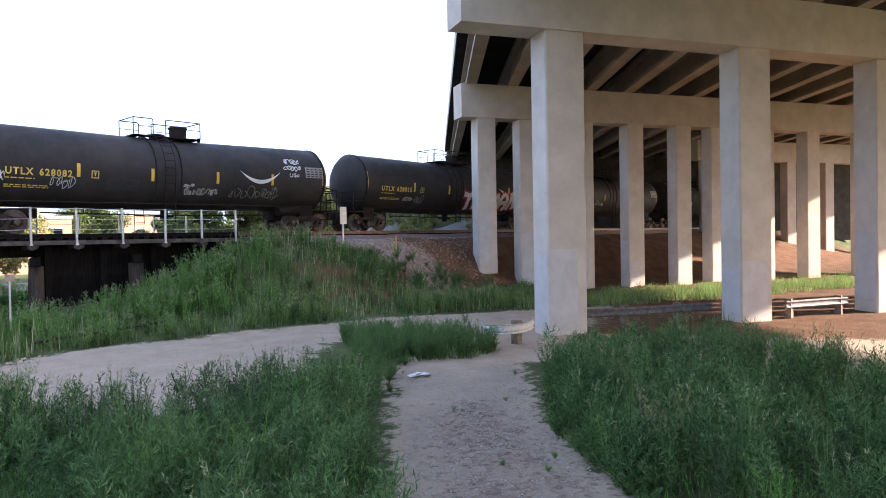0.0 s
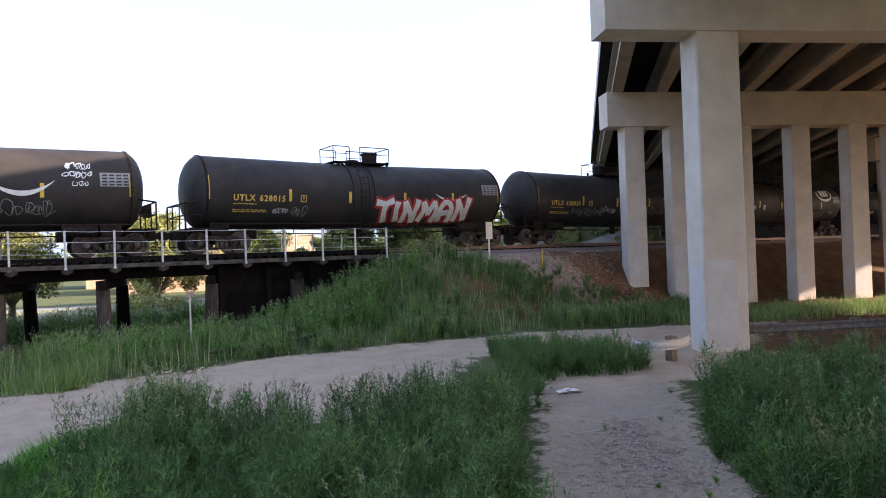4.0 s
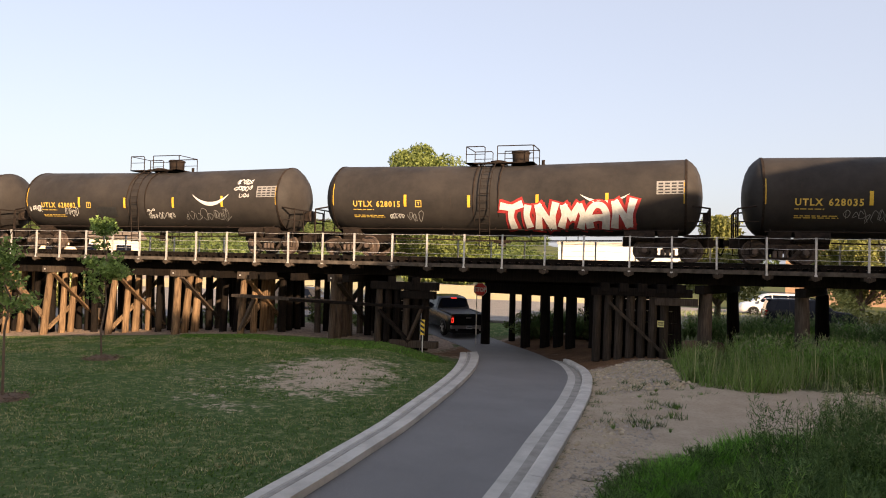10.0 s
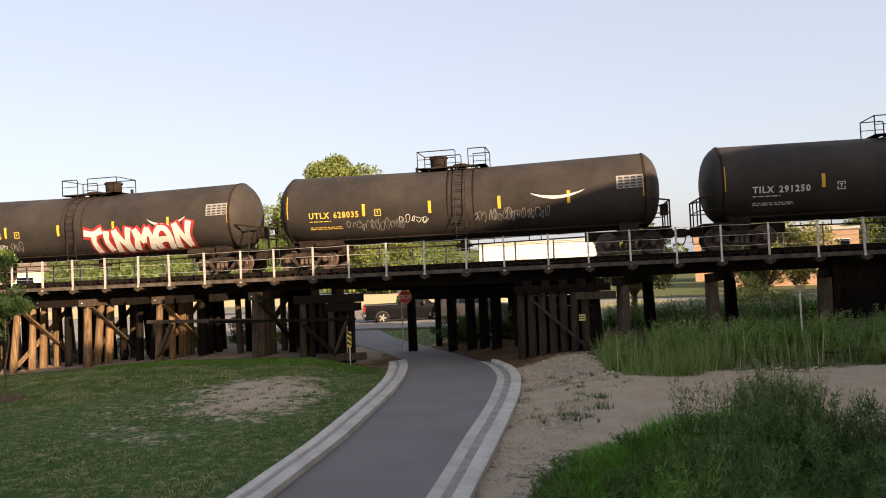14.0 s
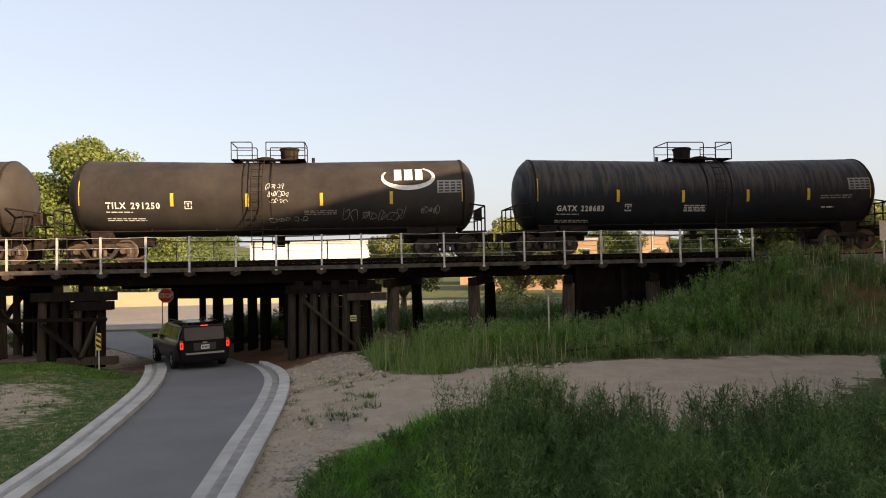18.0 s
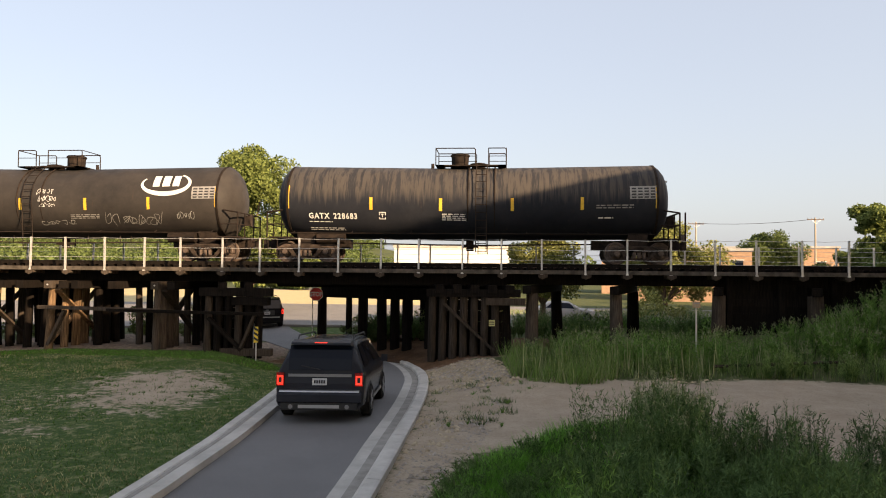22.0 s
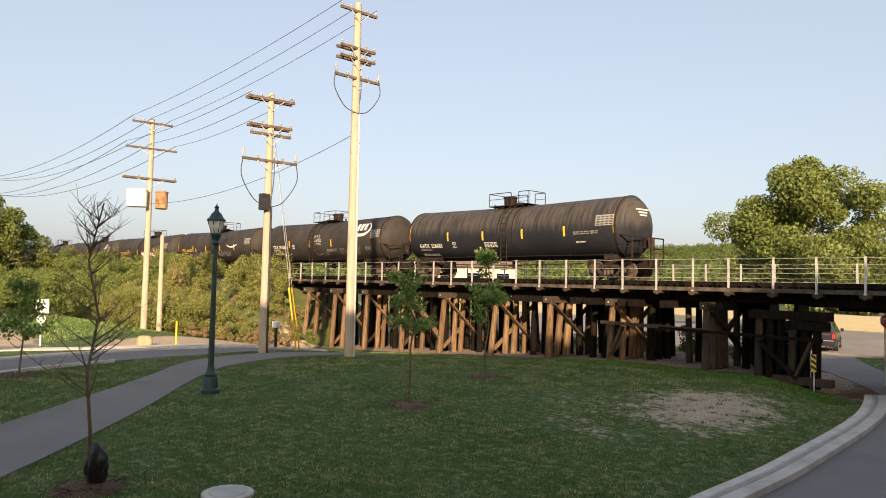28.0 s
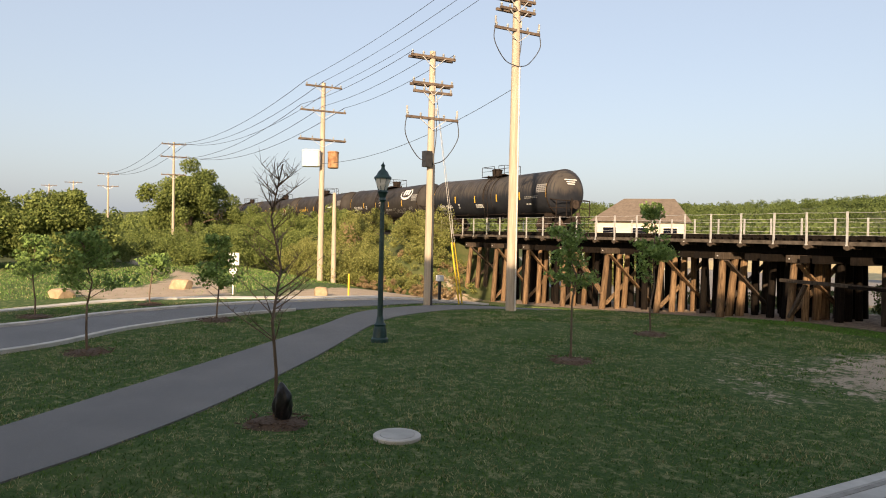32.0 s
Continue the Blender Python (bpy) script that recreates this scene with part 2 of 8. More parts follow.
LAMP_GREEN = two_tone("dark_green_lamp_paint", (0.012, 0.035, 0.034), (0.02, 0.055, 0.052), 5, 0.4, bump=0.05)
BARK = two_tone("brown_bark", (0.09, 0.062, 0.042), (0.19, 0.135, 0.095), 6, 0.95, bump=0.7, bscale=20, stretch=(1, 1, 0.3))
MULCH = two_tone("shredded_mulch", (0.07, 0.042, 0.026), (0.17, 0.105, 0.065), 16, 0.95, bump=0.9, bscale=22, vary=True)
BOULDER = two_tone("sandstone_boulder", (0.30, 0.205, 0.12), (0.45, 0.33, 0.21), 2.5, 0.9, bump=0.5)
STONE_PALE = two_tone("pale_rubble", (0.30, 0.225, 0.135), (0.56, 0.45, 0.31), 5, 0.9, bump=0.3, vary=True)
STONE = two_tone("pale_stone", (0.24, 0.20, 0.16), (0.46, 0.39, 0.32), 5, 0.9, bump=0.3, vary=True)
BLADE = foliage("lawn_blades", (0.024, 0.074, 0.013), (0.110, 0.195, 0.044), 0.7, 0.25)
BLADE_DRY = foliage("dry_lawn_blades", (0.235, 0.215, 0.10), (0.42, 0.385, 0.20), 0.8, 0.2)
WEED = foliage("weed_leaves", (0.024, 0.054, 0.015), (0.138, 0.226, 0.074), 0.7, 0.45)
WEED_DULL = foliage("dull_seeding_weed_stalks", (0.030, 0.062, 0.022), (0.115, 0.175, 0.070), 0.8, 0.3)
WEED_BRIGHT = foliage("bright_weed_leaves", (0.058, 0.132, 0.025), (0.19, 0.34, 0.080), 0.7, 0.5)
WEED_GREY = foliage("grey_green_weed_leaves", (0.036, 0.086, 0.026), (0.150, 0.245, 0.092), 0.7, 0.45)
DOCK_SEED = foliage("tan_dock_seeds", (0.21, 0.17, 0.09), (0.38, 0.31, 0.18), 0.8, 0.3)
SEED = foliage("seed_heads", (0.18, 0.21, 0.10), (0.33, 0.35, 0.19), 0.8, 0.3)
TALL_GRASS = foliage("tall_grass_blades", (0.066, 0.132, 0.028), (0.225, 0.32, 0.098), 0.7, 0.45)
LEAF = foliage("tree_leaves", (0.075, 0.118, 0.028), (0.19, 0.225, 0.07), 0.55, 0.45)
GRASS_FRESH = foliage("fresh_green_grass", (0.085, 0.235, 0.030), (0.19, 0.45, 0.070), 0.7, 0.4)
LEAF_YOUNG = foliage("young_tree_leaves", (0.10, 0.17, 0.042), (0.23, 0.33, 0.10), 0.55, 0.5)
STALK = foliage("straw_stalks", (0.30, 0.30, 0.13), (0.50, 0.48, 0.26), 0.8, 0.3)
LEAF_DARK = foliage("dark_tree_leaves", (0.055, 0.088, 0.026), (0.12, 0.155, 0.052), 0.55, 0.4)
LEAF_OLIVE = foliage("olive_shrub_leaves", (0.105, 0.132, 0.030), (0.26, 0.265, 0.09), 0.6, 0.45)
LEAF_RUST = foliage("reddish_shrub_leaves", (0.17, 0.12, 0.06), (0.28, 0.20, 0.11), 0.7, 0.25)
BAG = two_tone("black_plastic_bag", (0.012, 0.012, 0.014), (0.03, 0.03, 0.034), 5, 0.35, bump=0.6, bscale=9)
RUBBER = two_tone("tyre_rubber", (0.012, 0.012, 0.012), (0.028, 0.027, 0.026), 9, 0.85, bump=0.1, spec=0.08)
CHROME = Mat("chrome_trim", 0.35, 1.0).color((0.26, 0.26, 0.27)).m
RIM = Mat("alloy_rim", 0.35, 0.9).color((0.42, 0.42, 0.43)).m
PLASTIC = Mat("dark_plastic_trim", 0.6).color((0.02, 0.02, 0.021)).m
PLATE = Mat("plate_white", 0.5).color((0.55, 0.56, 0.57)).m


def car_paint(name, c):
    m = Mat(name, 0.22, 0.0, 0.08)
    m.color(m.mix(m.ramp(m.noise(1.5, 3), 0.3, 0.7), c, tuple(x * 1.35 for x in c)))
    m.b.inputs["Coat Weight"].default_value = 0.03
    m.b.inputs["Coat Roughness"].default_value = 0.08
    return m.m


def glowing(name, c, e):
    m = Mat(name, 0.3).color(c)
    m.b.inputs["Emission Color"].default_value = rgb(c)
    m.b.inputs["Emission Strength"].default_value = e
    return m.m


def glass(name, tint, rough=0.05):
    m = Mat(name, rough, 0, 0.14).color(tint)
    m.b.inputs["Alpha"].default_value = 1.0
    m.b.inputs["Coat Weight"].default_value = 0.0
    return m.m


PAINT_BLACK = car_paint("black_car_paint", (0.006, 0.006, 0.007))
PAINT_GREY = car_paint("grey_car_paint", (0.022, 0.024, 0.030))
PAINT_NAVY = car_paint("dark_car_paint", (0.012, 0.013, 0.017))
PAINT_SILVER = car_paint("silver_car_paint", (0.30, 0.29, 0.28))
PAINT_TAUPE = car_paint("taupe_car_paint", (0.036, 0.036, 0.038))
PAINT_CREAM = car_paint("white_car_paint", (0.62, 0.62, 0.60))
DARK_GLASS = glass("dark_window_glass", (0.005, 0.007, 0.013))
TAIL = Mat("red_tail_lens", 0.25).color((0.24, 0.008, 0.006)).m
TAIL_ON = glowing("lit_brake_lamp", (0.9, 0.035, 0.02), 0.9)
LENS = Mat("milky_lamp_glass", 0.3).color((0.62, 0.60, 0.55)).m
BRICK_FAR = two_tone("tan_brickwork", (0.36, 0.22, 0.14), (0.46, 0.30, 0.19), 2, 0.9)
WALL_PALE = two_tone("pale_wall_panels", (0.62, 0.60, 0.55), (0.72, 0.70, 0.66), 0.6, 0.8)
WALL_CREAM = two_tone("cream_siding", (0.58, 0.49, 0.35), (0.66, 0.57, 0.42), 0.8, 0.85)
ROOF_TAN = two_tone("brown_shingle_roof", (0.115, 0.088, 0.066), (0.17, 0.135, 0.105), 3, 0.95, bump=0.4)
FIELD = two_tone("dry_field_grass", (0.46, 0.36, 0.17), (0.58, 0.47, 0.25), 1.2, 0.95)

# ---- mesh helpers ----
class Geo:
    """Collects vertices and faces, then makes one mesh object of them."""
    def __init__(self):
        self.v, self.f = [], []

    def add(self, verts, faces):
        n = len(self.v)
        self.v += [tuple(p) for p in verts]
        self.f += [tuple(i + n for i in q) for q in faces]
        return self

    def box(self, x0, y0, z0, x1, y1, z1, m=None):
        p = [Vector((x, y, z)) for x in (x0, x1) for y in (y0, y1) for z in (z0, z1)]
        if m:
            p = [m @ q for q in p]
        return self.add(p, [(0, 1, 3, 2), (4, 6, 7, 5), (0, 4, 5, 1), (2, 3, 7, 6), (0, 2, 6, 4), (1, 5, 7, 3)])

    def beam(self, a, b, w, h, up=(0, 0, 1)):
        """A square timber from a to b, w wide and h deep."""
        a, b = Vector(a), Vector(b)
        d = (b - a).normalized()
        s = d.cross(Vector(up))
        if s.length < 1e-4:
            s = Vector((1, 0, 0))
        s.normalize()
        u = s.cross(d)
        p = [q + s * (w / 2 * i) + u * (h / 2 * j) for q in (a, b) for i in (-1, 1) for j in (-1, 1)]
        return self.add(p, [(0, 2, 3, 1), (4, 5, 7, 6), (0, 1, 5, 4), (2, 6, 7, 3), (0, 4, 6, 2), (1, 3, 7, 5)])

    def cyl(self, a, b, r, n=10, r2=None, caps=True):
        a, b = Vector(a), Vector(b)
        d = (b - a).normalized()
        s = d.orthogonal().normalized()
        u = d.cross(s)
        r2 = r if r2 is None else r2
        p = [q + (s * math.cos(2 * math.pi * i / n) + u * math.sin(2 * math.pi * i / n)) * k for q, k in ((a, r), (b, r2)) for i in range(n)]
        f = [(i, (i + 1) % n, n + (i + 1) % n, n + i) for i in range(n)]
        if caps:
            f += [tuple(range(n - 1, -1, -1)), tuple(range(n, 2 * n))]
        return self.add(p, f)

    def tube(self, pts, r, n=6):
        for a, b in zip(pts, pts[1:]):
            self.cyl(a, b, r, n)
        return self

    def lathe(self, prof, m=None, n=20):
        """prof: (height, radius) rows turned round z."""
        m = m or Matrix()
        p = [m @ Vector((r * math.cos(2 * math.pi * i / n), r * math.sin(2 * math.pi * i / n), h)) for h, r in prof for i in range(n)]
        f = [(j * n + i, j * n + (i + 1) % n, (j + 1) * n + (i + 1) % n, (j + 1) * n + i) for j in range(len(prof) - 1) for i in range(n)]
        f += [tuple(range(n - 1, -1, -1)), tuple(range((len(prof) - 1) * n, len(prof) * n))]
        return self.add(p, f)

    def prism(self, poly, y0, y1, m=None):
        """poly in (x, z), drawn out along y."""
        m = m or Matrix()
        n = len(poly)
        p = [m @ Vector((x, y, z)) for y in (y0, y1) for x, z in poly]
        return self.add(p, [(i, (i + 1) % n, n + (i + 1) % n, n + i) for i in range(n)] + [tuple(range(n - 1, -1, -1)), tuple(range(n, 2 * n))])

    def mesh(self, name, smooth=False):
        me = bpy.data.meshes.new(name)
        me.from_pydata(self.v, [], self.f)
        me.update()
        if smooth:
            me.shade_smooth()
            me.set_sharp_from_angle(angle=radians(38))
        return me


def clean(me):
    b = bmesh.new()
    b.from_mesh(me)
    bmesh.ops.recalc_face_normals(b, faces=b.faces)
    b.to_mesh(me)
    b.free()
    return me


def part(name, geo, material, parent=None, label="", smooth=False):
    me = clean(geo.mesh(name, smooth))
    me.materials.append(material)
    ob = new(name, me)
    if parent:
        ob.parent = parent
    if label:
        tagged(ob, label)
    return ob


def thing(name, label, category, m=None, group="", kind=""):
    ob = new(name)
    ob.empty_display_size = 0.2
    if m:
        ob.matrix_basis = m
    return tagged(ob, label, category, group, kind)


def soup(name, verts, tris, mats, index=None):
    """A mesh of many triangles from arrays."""
    me = bpy.data.meshes.new(name)
    me.vertices.add(len(verts))
    me.vertices.foreach_set("co", np.asarray(verts, np.float32).ravel())
    me.loops.add(3 * len(tris))
    me.loops.foreach_set("vertex_index", np.asarray(tris, np.int32).ravel())
    me.polygons.add(len(tris))
    me.polygons.foreach_set("loop_start", np.arange(0, 3 * len(tris), 3, dtype=np.int32))
    if index is not None:
        me.polygons.foreach_set("material_index", np.asarray(index, np.int32))
    me.update(calc_edges=True)
    for m in mats:
        me.materials.append(m)
    return new(name, me)


def smoothstep(a, b, x):
    t = np.clip((x - a) / (b - a), 0, 1)
    return t * t * (3 - 2 * t)


def lettering(text, height, material, name, parent, where, bold=0.0, shear=0.0, wide=1.0, align='LEFT', apart=1.0):
    """Letters as a thin mesh; where maps (x, z) of the text to a place."""
    cu = bpy.data.curves.new(name, 'FONT')
    cu.body, cu.size, cu.offset, cu.shear, cu.align_x = text, height * 1.42, bold, shear, align
    cu.resolution_u, cu.space_character = 2, apart
    ob = bpy.data.objects.new(name, cu)
    me = bpy.data.meshes.new_from_object(ob)
    bpy.data.objects.remove(ob)
    me.materials.clear()
    me.materials.append(material)
    b = bmesh.new()
    b.from_mesh(me)
    for k in range(1, 40):                      # cut across, so that the letters can follow a curve
        cut = -0.2 * height + k * 0.07
        if cut > 1.4 * height or height < 0.5:
            break
        bmesh.ops.bisect_plane(b, geom=b.verts[:] + b.edges[:] + b.faces[:], plane_co=(0, cut, 0), plane_no=(0, 1, 0))
    b.to_mesh(me)
    b.free()
    for v in me.vertices:
        v.co = where(v.co.x * wide, v.co.y)
    out = new(name, me)
    out.parent = parent
    return out


# ---- ground ----
TRACK_Y, RAIL_Z = 30.6, 3.72
# middle of the dip under the trestle
DIP_Y = (0, 14, 18, 21, 24, 27, 30, 33, 36, 40, 46)
DIP_X = (-3.7, -4.0, -4.25, -4.6, -5.15, -6.0, -7.2, -8.9, -10.9, -13.5, -16)


def terrain(x, y):
    """The height of the ground, for arrays."""
    x, y = np.asarray(x, float), np.asarray(y, float)
    z = np.maximum(-1.5, 0.055 * np.minimum(0, x + 18)) * smoothstep(15, 27, y) * smoothstep(60, 40, y)
    # railway fill beyond both ends of the trestle
    toe = 23.0 + 1.6 * smoothstep(20, 30, x) - 8.5 * smoothstep(34, 60, x)
    front = smoothstep(toe, 28.4, y)
    back = smoothstep(39.5, 33.2, y)
    right = smoothstep(8.2, 19.2, x - 0.45 * (27 - np.clip(y, 20, 27)))
    left = smoothstep(-43.5, -50.0, x)
    fill = np.minimum(front, back)
    z = z + (3.25 - z) * fill * right
    lf = np.minimum(smoothstep(20.5, 28.2, y), back)
    z = z + (3.25 - z) * lf * left
    # slope up to the far end of the highway bridge
    z = z + 9.5 * np.exp(-(((x - 61) / 14) ** 2 + ((y - 57) / 13) ** 2)) * smoothstep(36, 46, y)
    # the lane dips to pass under the trestle
    z = z - 0.5 * smoothstep(14, 28.5, y) * smoothstep(42, 34, y) * smoothstep(5.5, 2.2, np.abs(x - np.interp(y, DIP_Y, DIP_X)))
    # distant hills
    r = np.hypot(x, y)
    z = z + 56 * smoothstep(450, 1050, r) * (0.3 + 0.7 * smoothstep(0.05, -0.35, x / (r + 1))) * (0.86 + 0.14 * np.sin(np.arctan2(y, x) * 7 + 0.7)) * smoothstep(200, 700, y - 0.2 * x)
    return z


def in_poly(x, y, poly):
    inside = np.zeros(np.shape(x), bool)
    px, py = poly[-1]
    for qx, qy in poly:
        c = (qy > y) != (py > y)
        inside ^= c & (x < (px - qx) * (y - qy) / (py - qy + 1e-12) + qx)
        px, py = qx, qy
    return inside


def soft_poly(x, y, poly, reach=1.0):
    """1 inside, 0 outside, with a soft edge."""
    d = np.full(np.shape(x), 1e9)
    for (ax, ay), (bx, by) in zip(poly, poly[1:] + poly[:1]):
        t = np.clip(((x - ax) * (bx - ax) + (y - ay) * (by - ay)) / ((bx - ax) ** 2 + (by - ay) ** 2 + 1e-9), 0, 1)
        d = np.minimum(d, np.hypot(x - ax - t * (bx - ax), y - ay - t * (by - ay)))
    s = np.where(in_poly(x, y, poly), d, -d)
    return np.clip(0.5 + s / (2 * reach), 0, 1)


DIRT = [(-2.0, 9.0), (-2.05, 18), (-2.45, 23.5), (-3.05, 26.6), (-3.8, 28.6), (-2.4, 29.0), (-0.4, 27.0), (0.4, 22.8), (4.3, 22.6), (9, 23.4), (15, 22.9), (20, 22.0), (26, 18.8), (40, 12), (60, 2), (60, -12),
        (34, -6), (18.8, 4.2), (17.6, 9.6), (15, 11.4), (10.6, 7.6), (8.2, 4.6), (7, 0), (2.5, 0), (4.4, 4), (6.1, 6.8), (9.4, 10.4), (12.2, 13.6), (16, 16), (14, 18.6), (10.6, 15.0), (7.6, 13.4), (5.6, 13.5), (4.0, 14.4), (2.2, 15.0), (0.9, 14.6), (-1.0, 12.4), (-1.4, 9.0)]
LAWN = [(-60, -40), (-5.6, -40), (-5.55, 9.4), (-5.75, 14.6), (-6.28, 18.5), (-7.15, 23.2), (-8.05, 27.1), (-9.4, 28.3), (-13, 27.8), (-19, 27.9), (-27, 27.6), (-34, 26), (-60, 22)]
GRAVEL = [(-34, 27.4), (-20, 28.4), (-9.4, 28.8), (-10.4, 36), (-43, 36), (-43, 28)]
SAND = [(-35, 10.5), (-39.5, 12.5), (-46.3, 27), (-43.5, 28.5), (-33.5, 17), (-33.6, 12)]
SAND2 = [(-36.5, 2), (-36.6, 9), (-42, 10), (-54, 10.5), (-70, 9.6), (-95, 8), (-95, 6.5), (-66, 7.6), (-52, 8), (-44, 5), (-42, 1)]
UNDERPASS = [(-10, 28.8), (-9.4, 34.4), (-7.5, 36.8), (3, 36.8), (3, 28.6), (0, 28.2), (-3.6, 26.4), (-5.0, 27.0)]
DRY = [(-95, 67), (-2, 67), (4, 75), (-8, 125), (-110, 125)]
MEDIAN = [(-9.6, 36.4), (-11.9, 38.2), (-13.0, 40.9), (-6.2, 40.9), (-7.4, 37.2)]
GRAVEL2 = [(21, 28.0), (24, 26.0), (30, 23.0), (70, 22), (70, 36), (16.5, 36)]
BROWN = [(29, 24), (48, 13), (70, 6), (70, 30), (33, 30)]
PATCH = [(-10.5, 16.0), (-11.9, 18.4), (-12.8, 21.0), (-12.0, 23.2), (-9.0, 23.6), (-7.6, 20.5), (-7.2, 17.3), (-8.2, 15.4)]
PATCH3 = [(-8.6, 12.6), (-12.6, 14.0), (-15.0, 17.0), (-14.6, 20.5), (-12.2, 23.8), (-8.0, 24.2), (-6.8, 18.5)]
PATCH2 = [(-8.9, 12.9), (-11.4, 13.4), (-12.0, 14.9), (-9.6, 15.1), (-8.0, 13.9)]


def build_ground():
    def axis(lo, hi, step, far):
        a = list(np.arange(lo, hi + 1e-6, step))
        s = step
        up, dn = [], []
        x = hi
        while x < far:
            s *= 1.16
            x += s
            up.append(x)
        s, x = step, lo
        while x > -far:
            s *= 1.16
            x -= s
            dn.append(x)
        return np.array(dn[::-1] + a + up)
    gx, gy = axis(-58, 62, 0.42, 2600), axis(-6, 46, 0.42, 2600)
    X, Y = np.meshgrid(gx, gy)
    Z = terrain(X, Y)
    near = smoothstep(90, 60, np.hypot(X, Y))
    rough = np.array([noise.noise((a * 0.5, b * 0.5, 3.3)) for a, b in zip(X.ravel(), Y.ravel())]).reshape(X.shape)
    off_road = soft_poly(X, Y, LAWN, 1.5)
    Z = Z + near * rough * (0.05 + 0.05 * (Y > 14)) * np.where(X > -2.5, 1, 0.35 * off_road)
    n, m = X.shape[1], X.shape[0]
    v = np.stack([X, Y, Z], -1).reshape(-1, 3)
    i = (np.arange(m - 1)[:, None] * n + np.arange(n - 1)[None]).ravel()
    tris = np.concatenate([np.stack([i, i + 1, i + n + 1], 1), np.stack([i, i + n + 1, i + n], 1)])
    ob = soup("ground", v, tris, [GROUND])
    ob.data.shade_smooth()
    lawn = np.maximum(soft_poly(X, Y, LAWN, 0.5), soft_poly(X, Y, MEDIAN, 0.4))
    dirt = np.maximum(soft_poly(X, Y, DIRT, 0.9), 0.72 * soft_poly(X, Y, PATCH, 1.8))
    dirt = np.maximum(dirt, np.maximum(0.8 * soft_poly(X, Y, SAND, 1.2), 0.75 * soft_poly(X, Y, SAND2, 1.0)))
    dry = 0.85 * soft_poly(X, Y, DRY, 4)
    dirt = np.maximum(dirt, 0.5 * soft_poly(X, Y, PATCH2, 1.3))
    dirt = np.maximum(dirt, 0.38 * soft_poly(X, Y, PATCH3, 1.2))
    grav = np.maximum(np.maximum(soft_poly(X, Y, GRAVEL, 0.6), soft_poly(X, Y, GRAVEL2, 1.2)), soft_poly(X, Y, UNDERPASS, 0.7))
    grav = np.maximum(grav, 0.4 * soft_poly(X, Y, [(-3.2, 27.2), (-3.2, 28.9), (-0.5, 28.3), (0.2, 23.5), (-2.2, 22)], 0.8))
    grav = np.maximum(grav, 0.62 * soft_poly(X, Y, BROWN, 2.0))
    grav = np.maximum(grav, 0.58 * soft_poly(X, Y, [(4.4, 4), (8.4, 4.4), (10.8, 7.4), (12.5, 9.5), (9.6, 10.3), (6.1, 6.8)], 1.2))
    far = smoothstep(60, 120, np.hypot(X, Y))
    lawn, dirt, grav = lawn * (1 - far), np.maximum(dirt * (1 - far), dry), grav * (1 - far)
    # mask of the brown soil, which also darkens the shaded floor
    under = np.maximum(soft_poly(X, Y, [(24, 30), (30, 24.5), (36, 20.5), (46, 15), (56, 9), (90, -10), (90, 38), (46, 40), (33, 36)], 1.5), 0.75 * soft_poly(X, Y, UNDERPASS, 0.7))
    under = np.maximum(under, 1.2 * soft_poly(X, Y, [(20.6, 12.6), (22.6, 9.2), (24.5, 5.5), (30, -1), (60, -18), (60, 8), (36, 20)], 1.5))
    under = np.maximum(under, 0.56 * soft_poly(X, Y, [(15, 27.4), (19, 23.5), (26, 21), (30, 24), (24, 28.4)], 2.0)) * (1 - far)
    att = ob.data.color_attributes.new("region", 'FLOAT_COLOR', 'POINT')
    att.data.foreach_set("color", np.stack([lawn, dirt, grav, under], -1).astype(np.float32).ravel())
    return tagged(ob, "mown lawn, sandy dirt track and weedy verge", "ground", kind="structure")


build_ground()


def zat(x, y):
    return float(terrain(x, y))


def spline(points, n=8):
    """A smooth line through the points."""
    p = [Vector(q).to_3d() for q in points]
    p = [p[0] * 2 - p[1]] + p + [p[-1] * 2 - p[-2]]
    out = []
    for a, b, c, d in zip(p, p[1:], p[2:], p[3:]):
        for i in range(n):
            t = i / n
            out.append(0.5 * ((2 * b) + (c - a) * t + (2 * a - 5 * b + 4 * c - d) * t * t + (3 * b - a - 3 * c + d) * t ** 3))
    out.append(p[-2])
    return out


def strip(name, left, right, z, material, label, category, thick=0.0, lift=0.0, n=8):
    """A paved strip between two lines."""
    L, R = spline(left, n), spline(right, n)
    k = len(L)
    across = 4
    g = Geo()
    top = []
    for a, b in zip(L, R):
        top += [(*(a.lerp(b, j / across)).xy, 0) for j in range(across + 1)]
    w = across + 1
    top = [(x, y, zat(x, y) + z + lift) for x, y, _ in top]
    g.add(top, [(i * w + j, i * w + j + 1, (i + 1) * w + j + 1, (i + 1) * w + j) for i in range(k - 1) for j in range(across)])
    ob = part(name, g, material)
    mod = ob.modifiers.new("thickness", 'SOLIDIFY')
    mod.thickness, mod.offset = 0.12, -1
    return tagged(ob, label, category, kind="structure")


# ---- road under the trestle ----
KL_OUT = [(-5.95, -30), (-5.55, -10), (-5.5, 0), (-5.54, 9.0), (-5.58, 11.0), (-5.72, 14.1), (-6.25, 18.38), (-7.12, 23.16), (-8.04, 27.13), (-8.61, 29.17)]
KL_IN = [(-5.35, -30), (-4.97, -10), (-4.92, 0), (-4.95, 9.1), (-4.99, 11.1), (-5.13, 14.3), (-5.67, 18.78), (-6.54, 23.79), (-7.41, 27.76), (-8.02, 29.74)]
